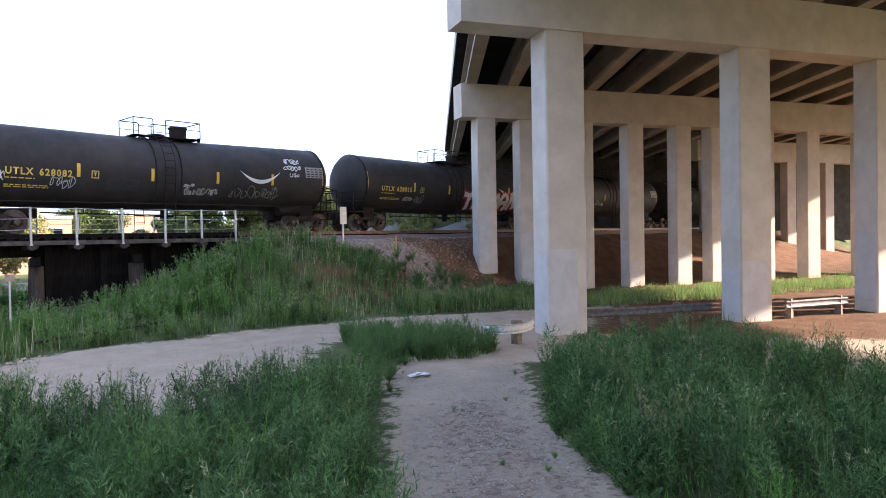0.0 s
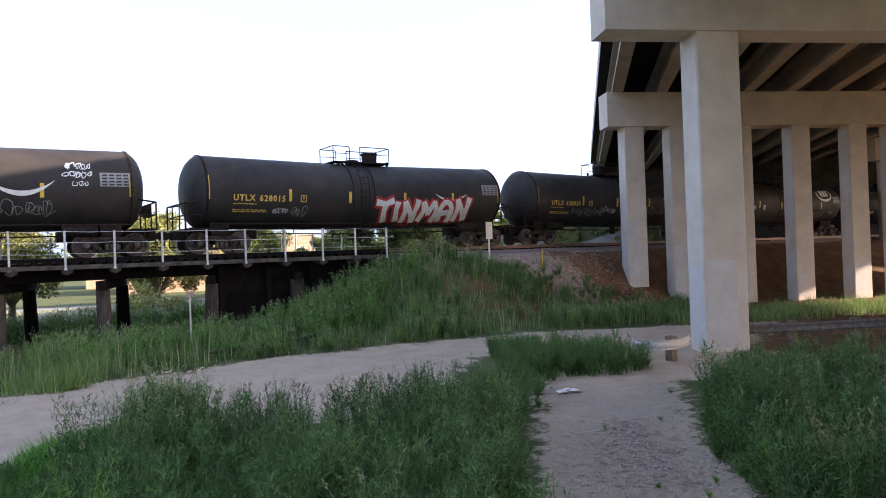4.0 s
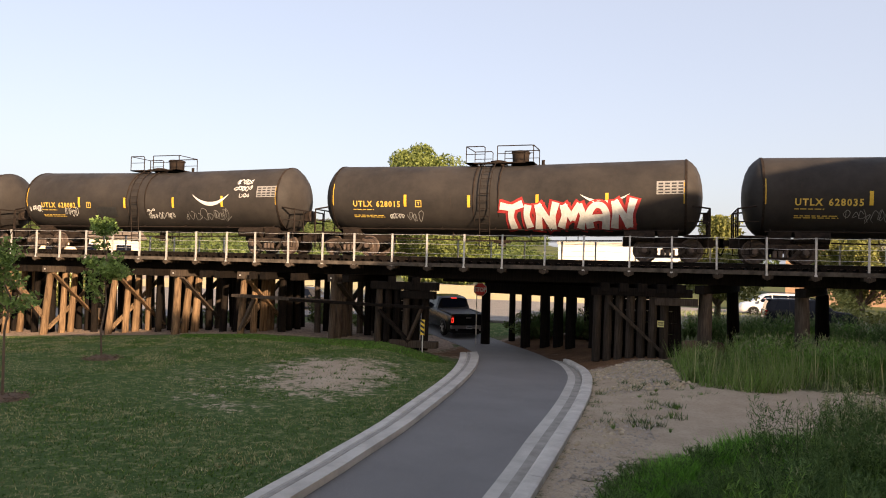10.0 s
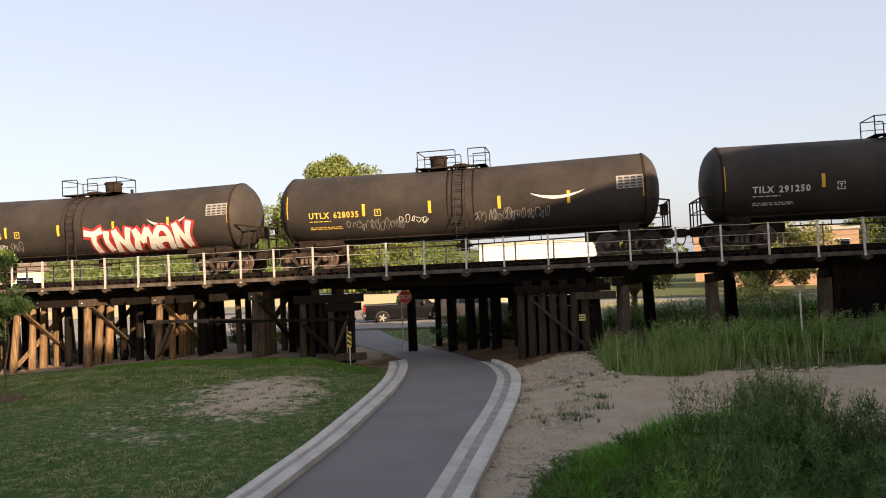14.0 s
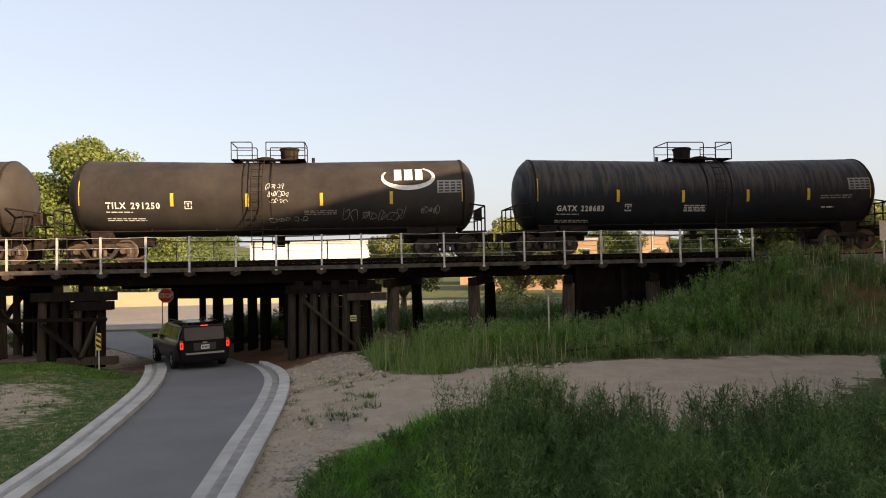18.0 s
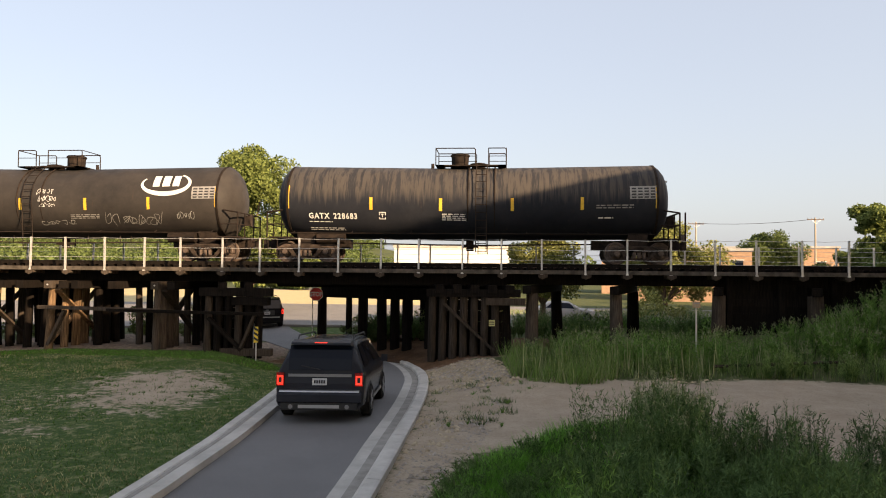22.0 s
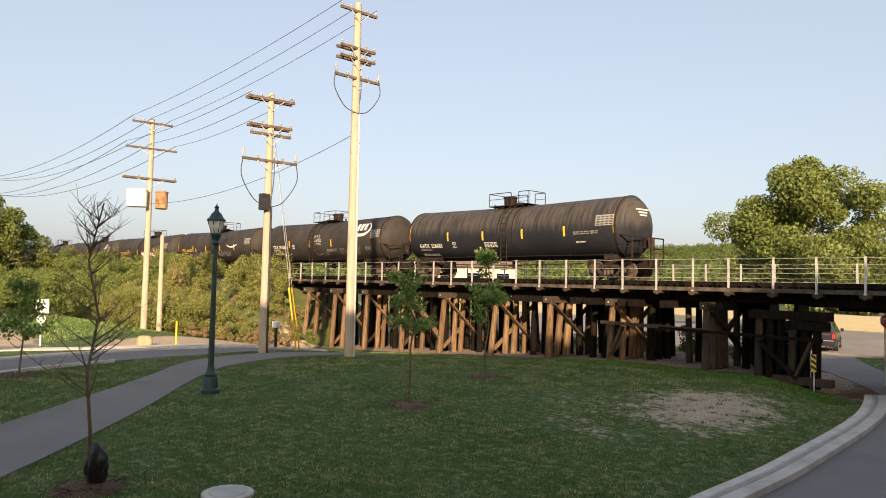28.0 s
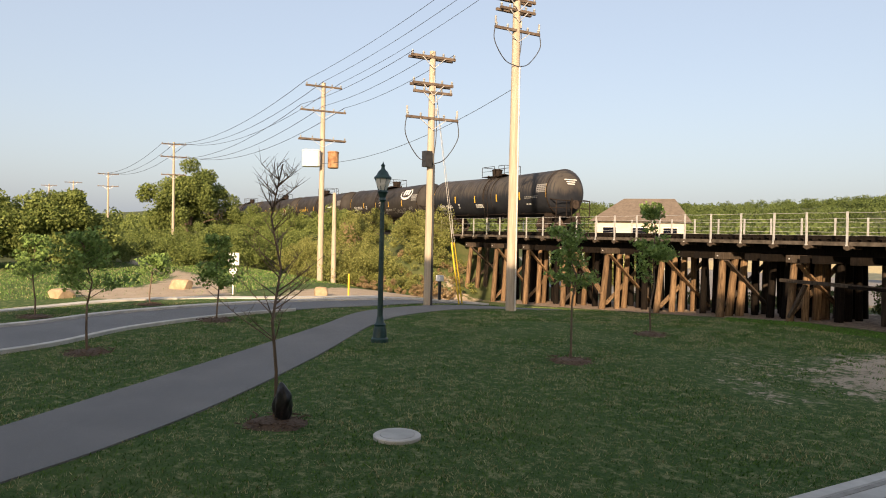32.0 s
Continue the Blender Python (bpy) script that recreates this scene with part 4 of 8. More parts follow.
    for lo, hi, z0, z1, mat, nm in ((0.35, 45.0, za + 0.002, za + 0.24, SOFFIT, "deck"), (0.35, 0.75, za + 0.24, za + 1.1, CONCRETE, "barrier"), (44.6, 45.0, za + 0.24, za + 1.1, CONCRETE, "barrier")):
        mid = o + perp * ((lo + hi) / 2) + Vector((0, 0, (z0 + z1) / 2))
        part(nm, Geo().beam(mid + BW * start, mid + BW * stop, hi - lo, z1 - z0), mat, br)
    # the deck bends southwards behind the viewer
    bend = [o + BW * start + perp * 0.35, o + BW * start + perp * 45.0, Vector((27.5, -80, 0)), Vector((1.2, -80, 0))]
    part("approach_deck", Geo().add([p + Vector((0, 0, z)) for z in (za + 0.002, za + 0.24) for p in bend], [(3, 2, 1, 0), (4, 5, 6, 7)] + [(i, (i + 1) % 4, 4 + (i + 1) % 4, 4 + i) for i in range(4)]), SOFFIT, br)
    part("approach_barrier", Geo().beam(bend[0] + Vector((0.2, 0, za + 0.67)), bend[3] + Vector((0.2, 0, za + 0.67)), 0.4, 0.86), CONCRETE, br)
    # unseen extra deck, added to keep the sun off the far slope and columns
    flare = [o + BW * a + perp * b for a, b in ((32.5, 45.01), (36, 60), (62, 66), (62, 45.01))]
    part("sun_block_deck", Geo().add([p + Vector((0, 0, z)) for z in (za + 0.002, za + 0.24) for p in flare], [(0, 1, 2, 3), (7, 6, 5, 4)] + [(i, 4 + i, 4 + (i + 1) % 4, (i + 1) % 4) for i in range(4)]), SOFFIT, br)
    # abutment at the far end
    e = o + BW * 61 + perp * 12
    m = Matrix.Translation(e) @ pose(0, 0, 0, 0, 0, math.degrees(math.atan2(perp.y, perp.x)))
    part("abutment", Geo().box(-11.4, -1.2, 2.0, 36, 1.5, za + 0.0, m), ABUTMENT, br, "concrete abutment wall in a shade-dark tone")
    part("wing_wall", Geo().box(-11.4, 1.5, 4.0, -10.8, 9.0, za + 0.9, m), CONCRETE, br)
    rail = thing("guard_railing", "thin steel fence on the far abutment wall", "fence")
    g = Geo()
    for i in range(6):
        p = m @ Vector((-11.8 - i * 1.2, 2 + i * 0.6, 0))
        z = zat(p.x, p.y)
        part("post", Geo().cyl((p.x, p.y, z - 0.2), (p.x, p.y, z + 1.3), 0.04, 6), GALV, rail)


build_bridge()

# ---- train of tank cars ----
TR, TZ, TL = 1.57, 6.32, 8.33        # tank radius, axis height, half length


def sag(x):
    """Both halves of a tank fall slightly towards its middle."""
    return 0.014 * (abs(x) - 4.0)


def skin(x, z, lift=0.006):
    """A place on the tank's near side."""
    h = min(abs(z - TZ), TR - 0.01)
    return Vector((x, -math.sqrt((TR + lift) ** 2 - h * h), z + sag(x)))


def decal(name, x0, z0, x1, z1, mat, parent, label="", n=4):
    g = Geo()
    v = []
    for k in range(n + 1):
        z = z0 + (z1 - z0) * k / n
        v += [skin(x0, z), skin(x1, z)]
    g.add(v, [(2 * k, 2 * k + 1, 2 * k + 3, 2 * k + 2) for k in range(n)])
    return part(name, g, mat, parent, label)


def scrawl(parent, x, z, w, h, mat, seed, strokes=7, r=0.016, name="spray_stroke", label=""):
    """Loose zigzag strokes of spray paint that follow the tank's side; each stroke is a part."""
    q = random.Random(seed)
    for k in range(strokes):
        cx = x + w * (k + 0.5) / strokes
        wd = min(w / strokes * q.uniform(0.55, 0.9), h * 0.75)
        hh = h * q.uniform(0.55, 1.0)
        zb = z + (h - hh) * q.uniform(0, 0.6)
        pts = []
        a0, turn = q.uniform(0, 6.28), q.choice((-1, 1)) * q.uniform(1.5, 2.3)
        for i in range(q.randint(4, 7)):
            e = q.uniform(0.55, 1.0)
            pts.append((cx + wd * 0.75 * e * math.cos(a0 + turn * i) + wd * 0.12 * i, zb + hh * (0.5 + 0.5 * e * math.sin(a0 + turn * i))))
        sl = q.uniform(0.0, 0.25)
        pts = [(p.x + sl * (p.y - z), p.y) for p in spline(pts, 3)]
        g = Geo()
        lift = 0.008 + 0.0012 * k
        v = []
        for i, (ax, az) in enumerate(pts):
            bx, bz = pts[min(i + 1, len(pts) - 1)]
            px, pz = pts[max(i - 1, 0)]
            d = math.hypot(bx - px, bz - pz) + 1e-6
            rr = r * 0.62 * (0.75 + 0.4 * math.sin(3.1 * i / len(pts)))
            nx, nz = -(bz - pz) / d * rr, (bx - px) / d * rr
            v += [skin(ax + nx, az + nz, lift), skin(ax - nx, az - nz, lift)]
        g.add(v, [(2 * i, 2 * i + 1, 2 * i + 3, 2 * i + 2) for i in range(len(pts) - 1)])
        part(name, g, mat, parent, label)


def smile(parent, x, z, w, drop, mat, thick=0.13):
    g = Geo()
    n = 16
    v = []
    for i in range(n + 1):
        t = i / n * 2 - 1
        zc = z + drop * (t * t - 1)
        th = thick * (1 - t * t) + 0.01
        v += [skin(x + w / 2 * t, zc - th, 0.01), skin(x + w / 2 * t, zc + th * 0.3, 0.01)]
    g.add(v, [(2 * i, 2 * i + 1, 2 * i + 3, 2 * i + 2) for i in range(n)])
    return part("sprayed_smile", g, mat, parent, "white sprayed smile")


GLYPHS = {
    "T": (((0, 0.93), (0.5, 0.86), (1, 1.0)), ((0.56, 0.9), (0.46, 0.45), (0.55, 0.02))),
    "I": (((0.45, 0.9), (0.3, 0.5), (0.5, 0.05)),),
    "N": (((0.1, 0.0), (0.16, 0.5), (0.14, 0.92)), ((0.14, 0.92), (0.45, 0.5), (0.74, 0.04)), ((0.74, 0.04), (0.78, 0.5), (0.92, 1.0))),
    "M": (((0.0, 0.05), (0.16, 0.5), (0.14, 0.9)), ((0.14, 0.9), (0.36, 0.6), (0.5, 0.4)), ((0.5, 0.4), (0.68, 0.75), (0.82, 0.92)), ((0.82, 0.92), (0.98, 0.5), (0.86, 0.0))),
    "A": (((0.08, 0.05), (0.04, 0.55), (0.3, 0.92), (0.68, 0.92), (0.9, 0.55), (0.84, 0.0)), ((0.1, 0.36), (0.5, 0.42), (0.84, 0.38))),
}


def bold_word(car):
    """Fat sprayed letters with a red halo; each letter is a part."""
    lift = 0.008
    for ch, x, w, z, h in (("T", 0.30, 0.82, -1.22, 0.94), ("I", 1.22, 0.42, -1.2, 0.9), ("N", 1.72, 0.92, -1.26, 0.96), ("M", 2.78, 0.92, -1.22, 0.9), ("A", 3.88, 0.82, -1.24, 0.92), ("N", 4.84, 0.9, -1.2, 1.0)):
        for r, mat, nm, up in ((0.27, PAINT_RED, "letter_halo", 0.0), (0.145, PAINT_WHITE, "letter_fill", 0.02)):
            g = Geo()
            for k, line in enumerate(GLYPHS[ch]):
                pts = [(x + p.x * w, TZ + z + p.y * h) for p in spline(line, 5)]
                (ax, az), (bx, bz), (cx, cz), (dx, dz) = pts[0], pts[1], pts[-2], pts[-1]
                e = r * 0.55 / max(0.02, math.hypot(bx - ax, bz - az))
                f = r * 0.55 / max(0.02, math.hypot(dx - cx, dz - cz))
                pts = [(ax + (ax - bx) * e, az + (az - bz) * e)] + pts + [(dx + (dx - cx) * f, dz + (dz - cz) * f)]
                v, n = [], len(pts)
                for i in range(n):
                    (px, pz), (qx, qz) = pts[max(0, i - 1)], pts[min(n - 1, i + 1)]
                    d = math.hypot(qx - px, qz - pz) + 1e-6
                    rr = r * (0.86 + 0.22 * abs(2 * i / (n - 1) - 1))
                    for s in (-1, -0.33, 0.33, 1):
                        v.append(skin(pts[i][0] - s * (qz - pz) / d * rr, pts[i][1] + s * (qx - px) / d * rr, lift + up + 0.0012 * k))
                g.add(v, [(4 * i + j, 4 * i + j + 1, 4 * i + 5 + j, 4 * i + 4 + j) for i in range(n - 1) for j in range(3)])
            part(nm, g, mat, car)
        lift += 0.0008


def wheelset():
    g = Geo()
    turn = pose(0, 0, 0, 90)
    for s in (-1, 1):
        y = s * 0.72
        m = Matrix.Translation((0, y, 0)) @ turn
        g.lathe([(-0.07, 0.10), (-0.07, 0.20), (-0.03, 0.24), (-0.03, 0.38), (-0.068, 0.40), (-0.068, 0.458), (0.05, 0.458), (0.07, 0.485), (0.07, 0.40), (0.02, 0.36), (0.02, 0.24), (0.07, 0.18), (0.07, 0.1)] if s > 0 else
                [(0.07, 0.10), (0.07, 0.20), (0.03, 0.24), (0.03, 0.38), (0.068, 0.40), (0.068, 0.458), (-0.05, 0.458), (-0.07, 0.485), (-0.07, 0.40), (-0.02, 0.36), (-0.02, 0.24), (-0.07, 0.18), (-0.07, 0.1)], m, 24)
    g.cyl((0, -1.05, 0), (0, 1.05, 0), 0.085, 12)
    for s in (-1, 1):
        g.cyl((0, s * 1.05, 0), (0, s * 1.09, 0), 0.12, 6)
        for k in range(3):
            a = k * 2.094
            g.cyl((0.06 * math.cos(a), s * 1.09, 0.06 * math.sin(a)), (0.06 * math.cos(a), s * 1.105, 0.06 * math.sin(a)), 0.018, 6)
    return g


def tank_car(dome=0.0, mirror=1, streak=False, ladder=True, gatx=False):
    car = thing("tank_car", "dusty black railway tank car", "tank car", group="train")
    z0 = RAIL_Z
    prof = [(-TL, 0.02), (-TL + 0.04, 0.50), (-TL + 0.13, 0.92), (-TL + 0.27, 1.23), (-TL + 0.43, 1.42), (-TL + 0.58, TR - 0.03), (-TL + 0.64, TR)]
    prof += [(k * 1.0, TR) for k in range(-7, 8)]
    prof += [(-h, r) for h, r in reversed(prof[:7])]
    tank = part("tank", Geo().lathe(prof, pose(0, 0, TZ, 0, 90), 56), TANK_STREAKED if streak else TANK, car, smooth=True)
    for v in tank.data.vertices:
        v.co.z += sag(v.co.x)
    # saddles and stub sills
    for s in (-1, 1):
        rim = part("head_flange", Geo().lathe([(s * (TL - 0.72), TR - 0.02), (s * (TL - 0.72), TR + 0.02), (s * (TL - 0.63), TR + 0.02), (s * (TL - 0.62), TR - 0.06)], pose(0, 0, TZ, 0, 90), 56), UNDER, car)
        for v in rim.data.vertices:
            v.co.z += sag(v.co.x)
        part("stub_sill", Geo().box(s * 5.2, -0.28, z0 + 0.62, s * 8.75, 0.28, z0 + 1.02), UNDER, car)
        part("saddle", Geo().prism([(-0.35, z0 + 0.78), (0.35, z0 + 0.78), (0.42, TZ - 1.3), (-0.42, TZ - 1.3)], -0.85, 0.85, Matrix.Translation((s * 7.0, 0, 0))), UNDER, car)
        part("end_platform", Geo().box(s * 8.05 - 0.42, -1.45, z0 + 1.02, s * 8.05 + 0.55, 1.45, z0 + 1.07), UNDER, car)
        part("coupler", Geo().box(s * 8.7, -0.1, z0 + 0.68, s * 9.0, 0.1, z0 + 0.94).box(s * 8.95, -0.17, z0 + 0.62, s * 9.12, 0.17, z0 + 0.98), UNDER, car, "knuckle coupler")
        for y in (-1.42, 1.42):
            hand = Geo()
            hand.tube([(s * 8.55, y, z0 + 1.05), (s * 8.55, y, z0 + 2.1), (s * 7.9, y, z0 + 2.2)], 0.034, 6)
            hand.tube([(s * 8.55, y, z0 + 1.6), (s * 7.8, y, z0 + 1.6)], 0.024, 6)
            part("end_handrail", hand, UNDER, car)
        part("end_crossbar", Geo().tube([(s * 8.55, -1.42, z0 + 2.1), (s * 8.55, 1.42, z0 + 2.1)], 0.032, 6), UNDER, car)
        part("end_crossbar", Geo().tube([(s * 8.55, -1.42, z0 + 1.6), (s * 8.55, 1.42, z0 + 1.6)], 0.022, 6), UNDER, car)
        for y in (-0.55, 0.55):
            part("end_post", Geo().tube([(s * 8.55, y, z0 + 1.05), (s * 8.55, y, z0 + 2.1)], 0.026, 6), UNDER, car)
        if s > 0:
            m = Matrix.Translation((8.62, 0.15, z0 + 1.85)) @ pose(0, 0, 0, 0, 90)
            wheel = Geo().lathe([(-0.02, 0.25), (-0.02, 0.29), (0.02, 0.29), (0.02, 0.25)], m, 20)
            for k in range(4):
                a = k * 0.785
                wheel.beam(m @ Vector((0.27 * math.cos(a), 0.27 * math.sin(a), 0)), m @ Vector((-0.27 * math.cos(a), -0.27 * math.sin(a), 0)), 0.03, 0.02)
            part("brake_wheel", wheel, TRUCK, car, "spoked hand brake wheel")
            part("brake_housing", Geo().box(8.35, -0.1, z0 + 1.6, 8.6, 0.4, z0 + 2.05), UNDER, car)
        for y in (-1.42, 1.42):
            part("sill_step", Geo().tube([(s * 8.1, y, z0 + 1.03), (s * 8.1, y, z0 + 0.35), (s * 8.5, y, z0 + 0.35), (s * 8.5, y, z0 + 1.03)], 0.02, 6), UNDER, car)
        hose = [(s * 8.9, 0.35, z0 + 0.7), (s * 8.98, 0.38, z0 + 0.4), (s * 9.05, 0.4, z0 + 0.32), (s * 9.1, 0.4, z0 + 0.36)]
        part("air_hose", Geo().tube(hose, 0.025, 6), RUBBER, car)
    for y in (-1.5, 1.5):
        side = Geo()
        side.tube([(-7.6, y, z0 + 1.22), (7.6, y, z0 + 1.22)], 0.022, 6)
        for x in (-7.4, -4.9, -2.4, 0, 2.4, 4.9, 7.4):
            side.tube([(x, y, z0 + 1.22), (x, y * 0.82, z0 + 1.32)], 0.016, 5)
        part("side_handrail", side, UNDER, car)
    # air brake gear below the tank
    part("brake_cylinder", Geo().cyl((5.3 * mirror, -0.9, z0 + 1.02), (6.5 * mirror, -0.9, z0 + 1.02), 0.22, 14), UNDER, car, smooth=True)
    part("outlet_valve", Geo().cyl((0, 0, z0 + 0.55), (0, 0, TZ - TR + 0.05), 0.17, 12).box(-0.35, -0.2, z0 + 0.7, 0.35, 0.2, z0 + 0.8), UNDER, car)
    pipe = Geo().tube([(-5.2, -0.6, z0 + 0.84), (-1.2, -0.6, z0 + 0.78), (1.2, -0.6, z0 + 0.78), (5.2, -0.6, z0 + 0.84)], 0.03, 6)
    for x in (-3.6, -2.1, 1.4, 2.9, 3.4):
        pipe.tube([(x, -0.6, z0 + 0.8), (x, -0.6, z0 + 1.1)], 0.02, 5)
    part("brake_pipe", pipe, UNDER, car)
    # platform with railing, manway and valve housing on top
    top = TZ + TR
    x0, x1 = dome - 1.55, dome + 1.45
    walk_top = part("top_platform", Geo().box(x0, -0.75, top - 0.02, x1, -0.32, top + 0.03).box(x0, 0.32, top - 0.02, x1, 0.75, top + 0.03).box(x0, -0.75, top - 0.02, x0 + 0.35, 0.75, top + 0.03).box(x1 - 0.35, -0.75, top - 0.02, x1, 0.75, top + 0.03), UNDER, car)
    lx = dome - 0.42 * mirror
    for y in (-0.72, 0.72):
        a0, a1 = (x0, lx - 0.28) if mirror > 0 else (lx + 0.28, x1)
        b0, b1 = (lx + 0.28, x1) if mirror > 0 else (x0, lx - 0.28)
        for p0, p1 in ((a0, a1), (b0, b1)):
            rail = Geo().tube([(p0, y, top), (p0, y, top + 0.74), (p1 - 0.06, y, top + 0.74), (p1, y, top + 0.68), (p1, y, top)], 0.022, 6)
            rail.tube([(p0, y, top + 0.4), (p1, y, top + 0.4)], 0.016, 5)
            part("platform_railing", rail, UNDER, car)
    for x in (x0, x1):
        part("platform_crossbar", Geo().tube([(x, -0.72, top + 0.74), (x, 0.72, top + 0.74)], 0.022, 6), UNDER, car)
    hx = dome + 0.75 * mirror
    if gatx:
        hx = dome - 0.55
    part("valve_housing", Geo().lathe([(0, 0.42), (0.08, 0.42), (0.1, 0.36), (0.52, 0.38), (0.54, 0.42), (0.6, 0.42), (0.64, 0.36)], Matrix.Translation((hx, 0, top - 0.05)), 20), UNDER, car, smooth=True)
    part("manway", Geo().lathe([(0, 0.30), (0.14, 0.30), (0.15, 0.36), (0.2, 0.36), (0.24, 0.2)], Matrix.Translation((dome - 0.25 * mirror, 0, top - 0.04)), 18), UNDER, car, smooth=True)
    part("vent_valve", Geo().cyl((dome + 1.75 * mirror, 0, top - 0.05), (dome + 1.75 * mirror, 0, top + 0.18), 0.07, 10), UNDER, car)
    for s in (-1, 1):
        lad = Geo()
        for dx in (-0.22, 0.22):
            pts = []
            for k in range(9):
                a = radians(88 - k * 13)
                r = TR + 0.14
                pts.append((lx + dx, s * r * math.cos(a), TZ + r * math.sin(a)))
            pts.append((lx + dx, s * 1.52, z0 + 0.45))
            lad.tube(pts, 0.02, 6)
        for k in range(12):
            z = z0 + 0.5 + k * 0.32
            if z > TZ:
                a = math.asin(min(1, (z - TZ) / (TR + 0.14)))
                y = (TR + 0.14) * math.cos(a)
            else:
                y = max(1.52, (TR + 0.14) * math.cos(math.asin(max(-1, (z - TZ) / (TR + 0.14)))))
            lad.tube([(lx - 0.22, s * y, z), (lx + 0.22, s * y, z)], 0.016, 5)
        part("ladder", lad, UNDER, car)
    for dx in (-0.55, 0.55):
        band = Geo()
        p = [Vector((lx + dx, (TR + 0.01) * math.cos(radians(a)), TZ + (TR + 0.01) * math.sin(radians(a)))) for a in range(-80, 265, 12)]
        band.tube(p, 0.03, 5)
        part("tank_band", band, UNDER, car)
    # reflective stripes
    for f, h in ((-0.955, 0.98), (-0.51, 0.52), (-0.145, 0.52), (0.225, 0.52), (0.58, 0.52), (0.955, 0.92)):
        decal("reflective_stripe", f * TL * 0.96 - 0.065, TZ + (0.1 if h > 0.9 else -0.14) - h / 2, f * TL * 0.96 + 0.065, TZ + (0.1 if h > 0.9 else -0.14) + h / 2, YELLOW, car, "yellow reflective stripe")
    # trucks
    for s in (-1, 1):
        cx = s * 7.0
        tk = part("truck_bolster", Geo().box(cx - 0.2, -1.05, z0 + 0.42, cx + 0.2, 1.05, z0 + 0.7), UNDER, car)
        for y in (-0.98, 0.98):
            m = Matrix.Translation((cx, 0, z0))
            g = Geo().prism([(-1.12, 0.62), (-0.74, 0.66), (-0.5, 0.76), (0.5, 0.76), (0.74, 0.66), (1.12, 0.62), (1.12, 0.5), (0.74, 0.52), (0.5, 0.6), (-0.5, 0.6), (-0.74, 0.52), (-1.12, 0.5)], y - 0.06, y + 0.06, m)
            for k in (-1, 1):
                g.prism([(k * 1.1, 0.51), (k * 0.76, 0.51), (k * 0.76, 0.36), (k * 1.1, 0.36)], y - 0.07, y + 0.07, m)
                g.prism([(k * 0.76, 0.53), (k * 0.6, 0.58), (k * 0.34, 0.22), (k * 0.46, 0.18)], y - 0.055, y + 0.055, m)
            g.prism([(-0.42, 0.18), (0.42, 0.18), (0.42, 0.27), (-0.42, 0.27)], y - 0.08, y + 0.08, m)
            sf = part("side_frame", g, TRUCK, car)
            sp = Geo()
            for dx in (-0.2, 0, 0.2):
                sp.cyl((cx + dx, y * 1.075, z0 + 0.26), (cx + dx, y * 1.075, z0 + 0.5), 0.08, 8)
            part("spring", sp, WHEEL, car)
        for d in (-0.89, 0.89):
            w = part("wheelset", wheelset(), WHEEL, car, smooth=True)
            w.location = (cx + d, 0, z0 + 0.458)
    return car


def small_print(car, x, z, rows, w, mat, seed, h=0.036):
    q = random.Random(seed)
    g = Geo()
    for r in range(rows):
        px = x
        while px < x + w:
            d = q.uniform(0.1, 0.3)
            zz = z - r * h * 1.9
            g.add([skin(px, zz), skin(min(px + d, x + w), zz), skin(min(px + d, x + w), zz + h), skin(px, zz + h)], [(0, 1, 2, 3)])
            px += d + 0.05
    return part("data_lettering", g, mat, car, "rows of small stencilled data")


def markings(car, text, mat, fx=-6.6, width=0.92, h=0.25, z=TZ - 0.42):
    along = []
    def side(a, b):
        along.append(a)
        return skin(fx + a, z + b, 0.016)
    owner, number = text.split()
    lettering(owner, h, mat, "reporting_mark", car, side, bold=0.010, wide=width, apart=1.22)
    start = max(along) + 0.75 * h
    lettering(number, h, mat, "car_number", car, lambda a, b: skin(fx + start + a, z + b, 0.016), bold=0.010, wide=width, apart=1.22)
    small_print(car, fx, z - 0.15, 1, 1.0, mat, 3)
    small_print(car, fx, z - 0.40, 2, 1.5, mat, 4)
    g = Geo()
    bx = fx + 3.0
    for a, b, c, d in ((0, 0, 0.035, 0.30), (0.25, 0, 0.285, 0.30), (0.035, 0, 0.25, 0.035), (0.035, 0.265, 0.25, 0.30), (0.09, 0.19, 0.195, 0.225), (0.125, 0.08, 0.16, 0.19)):
        g.add([skin(bx + a, z + b), skin(bx + c, z + b), skin(bx + c, z + d), skin(bx + a, z + d)], [(0, 1, 2, 3)])
    part("stencil_box", g, mat, car)
    g = Geo()
    g.add([skin(6.55, TZ + 0.02), skin(7.65, TZ + 0.02), skin(7.65, TZ + 0.3), skin(7.65, TZ + 0.55), skin(6.55, TZ + 0.55), skin(6.55, TZ + 0.3)], [(0, 1, 2, 5), (5, 2, 3, 4)])
    part("data_panel", g, DECAL_GREY, car, "grey data panel")
    g = Geo()
    for i in range(4):
        for j in range(4):
            a, b = 6.62 + i * 0.25, TZ + 0.06 + j * 0.12
            g.add([skin(a, b, 0.012), skin(a + 0.18, b, 0.012), skin(a + 0.18, b + 0.06, 0.012), skin(a, b + 0.06, 0.012)], [(0, 1, 2, 3)])
    part("panel_rows", g, BLACK_PAINT, car)


CARS = []


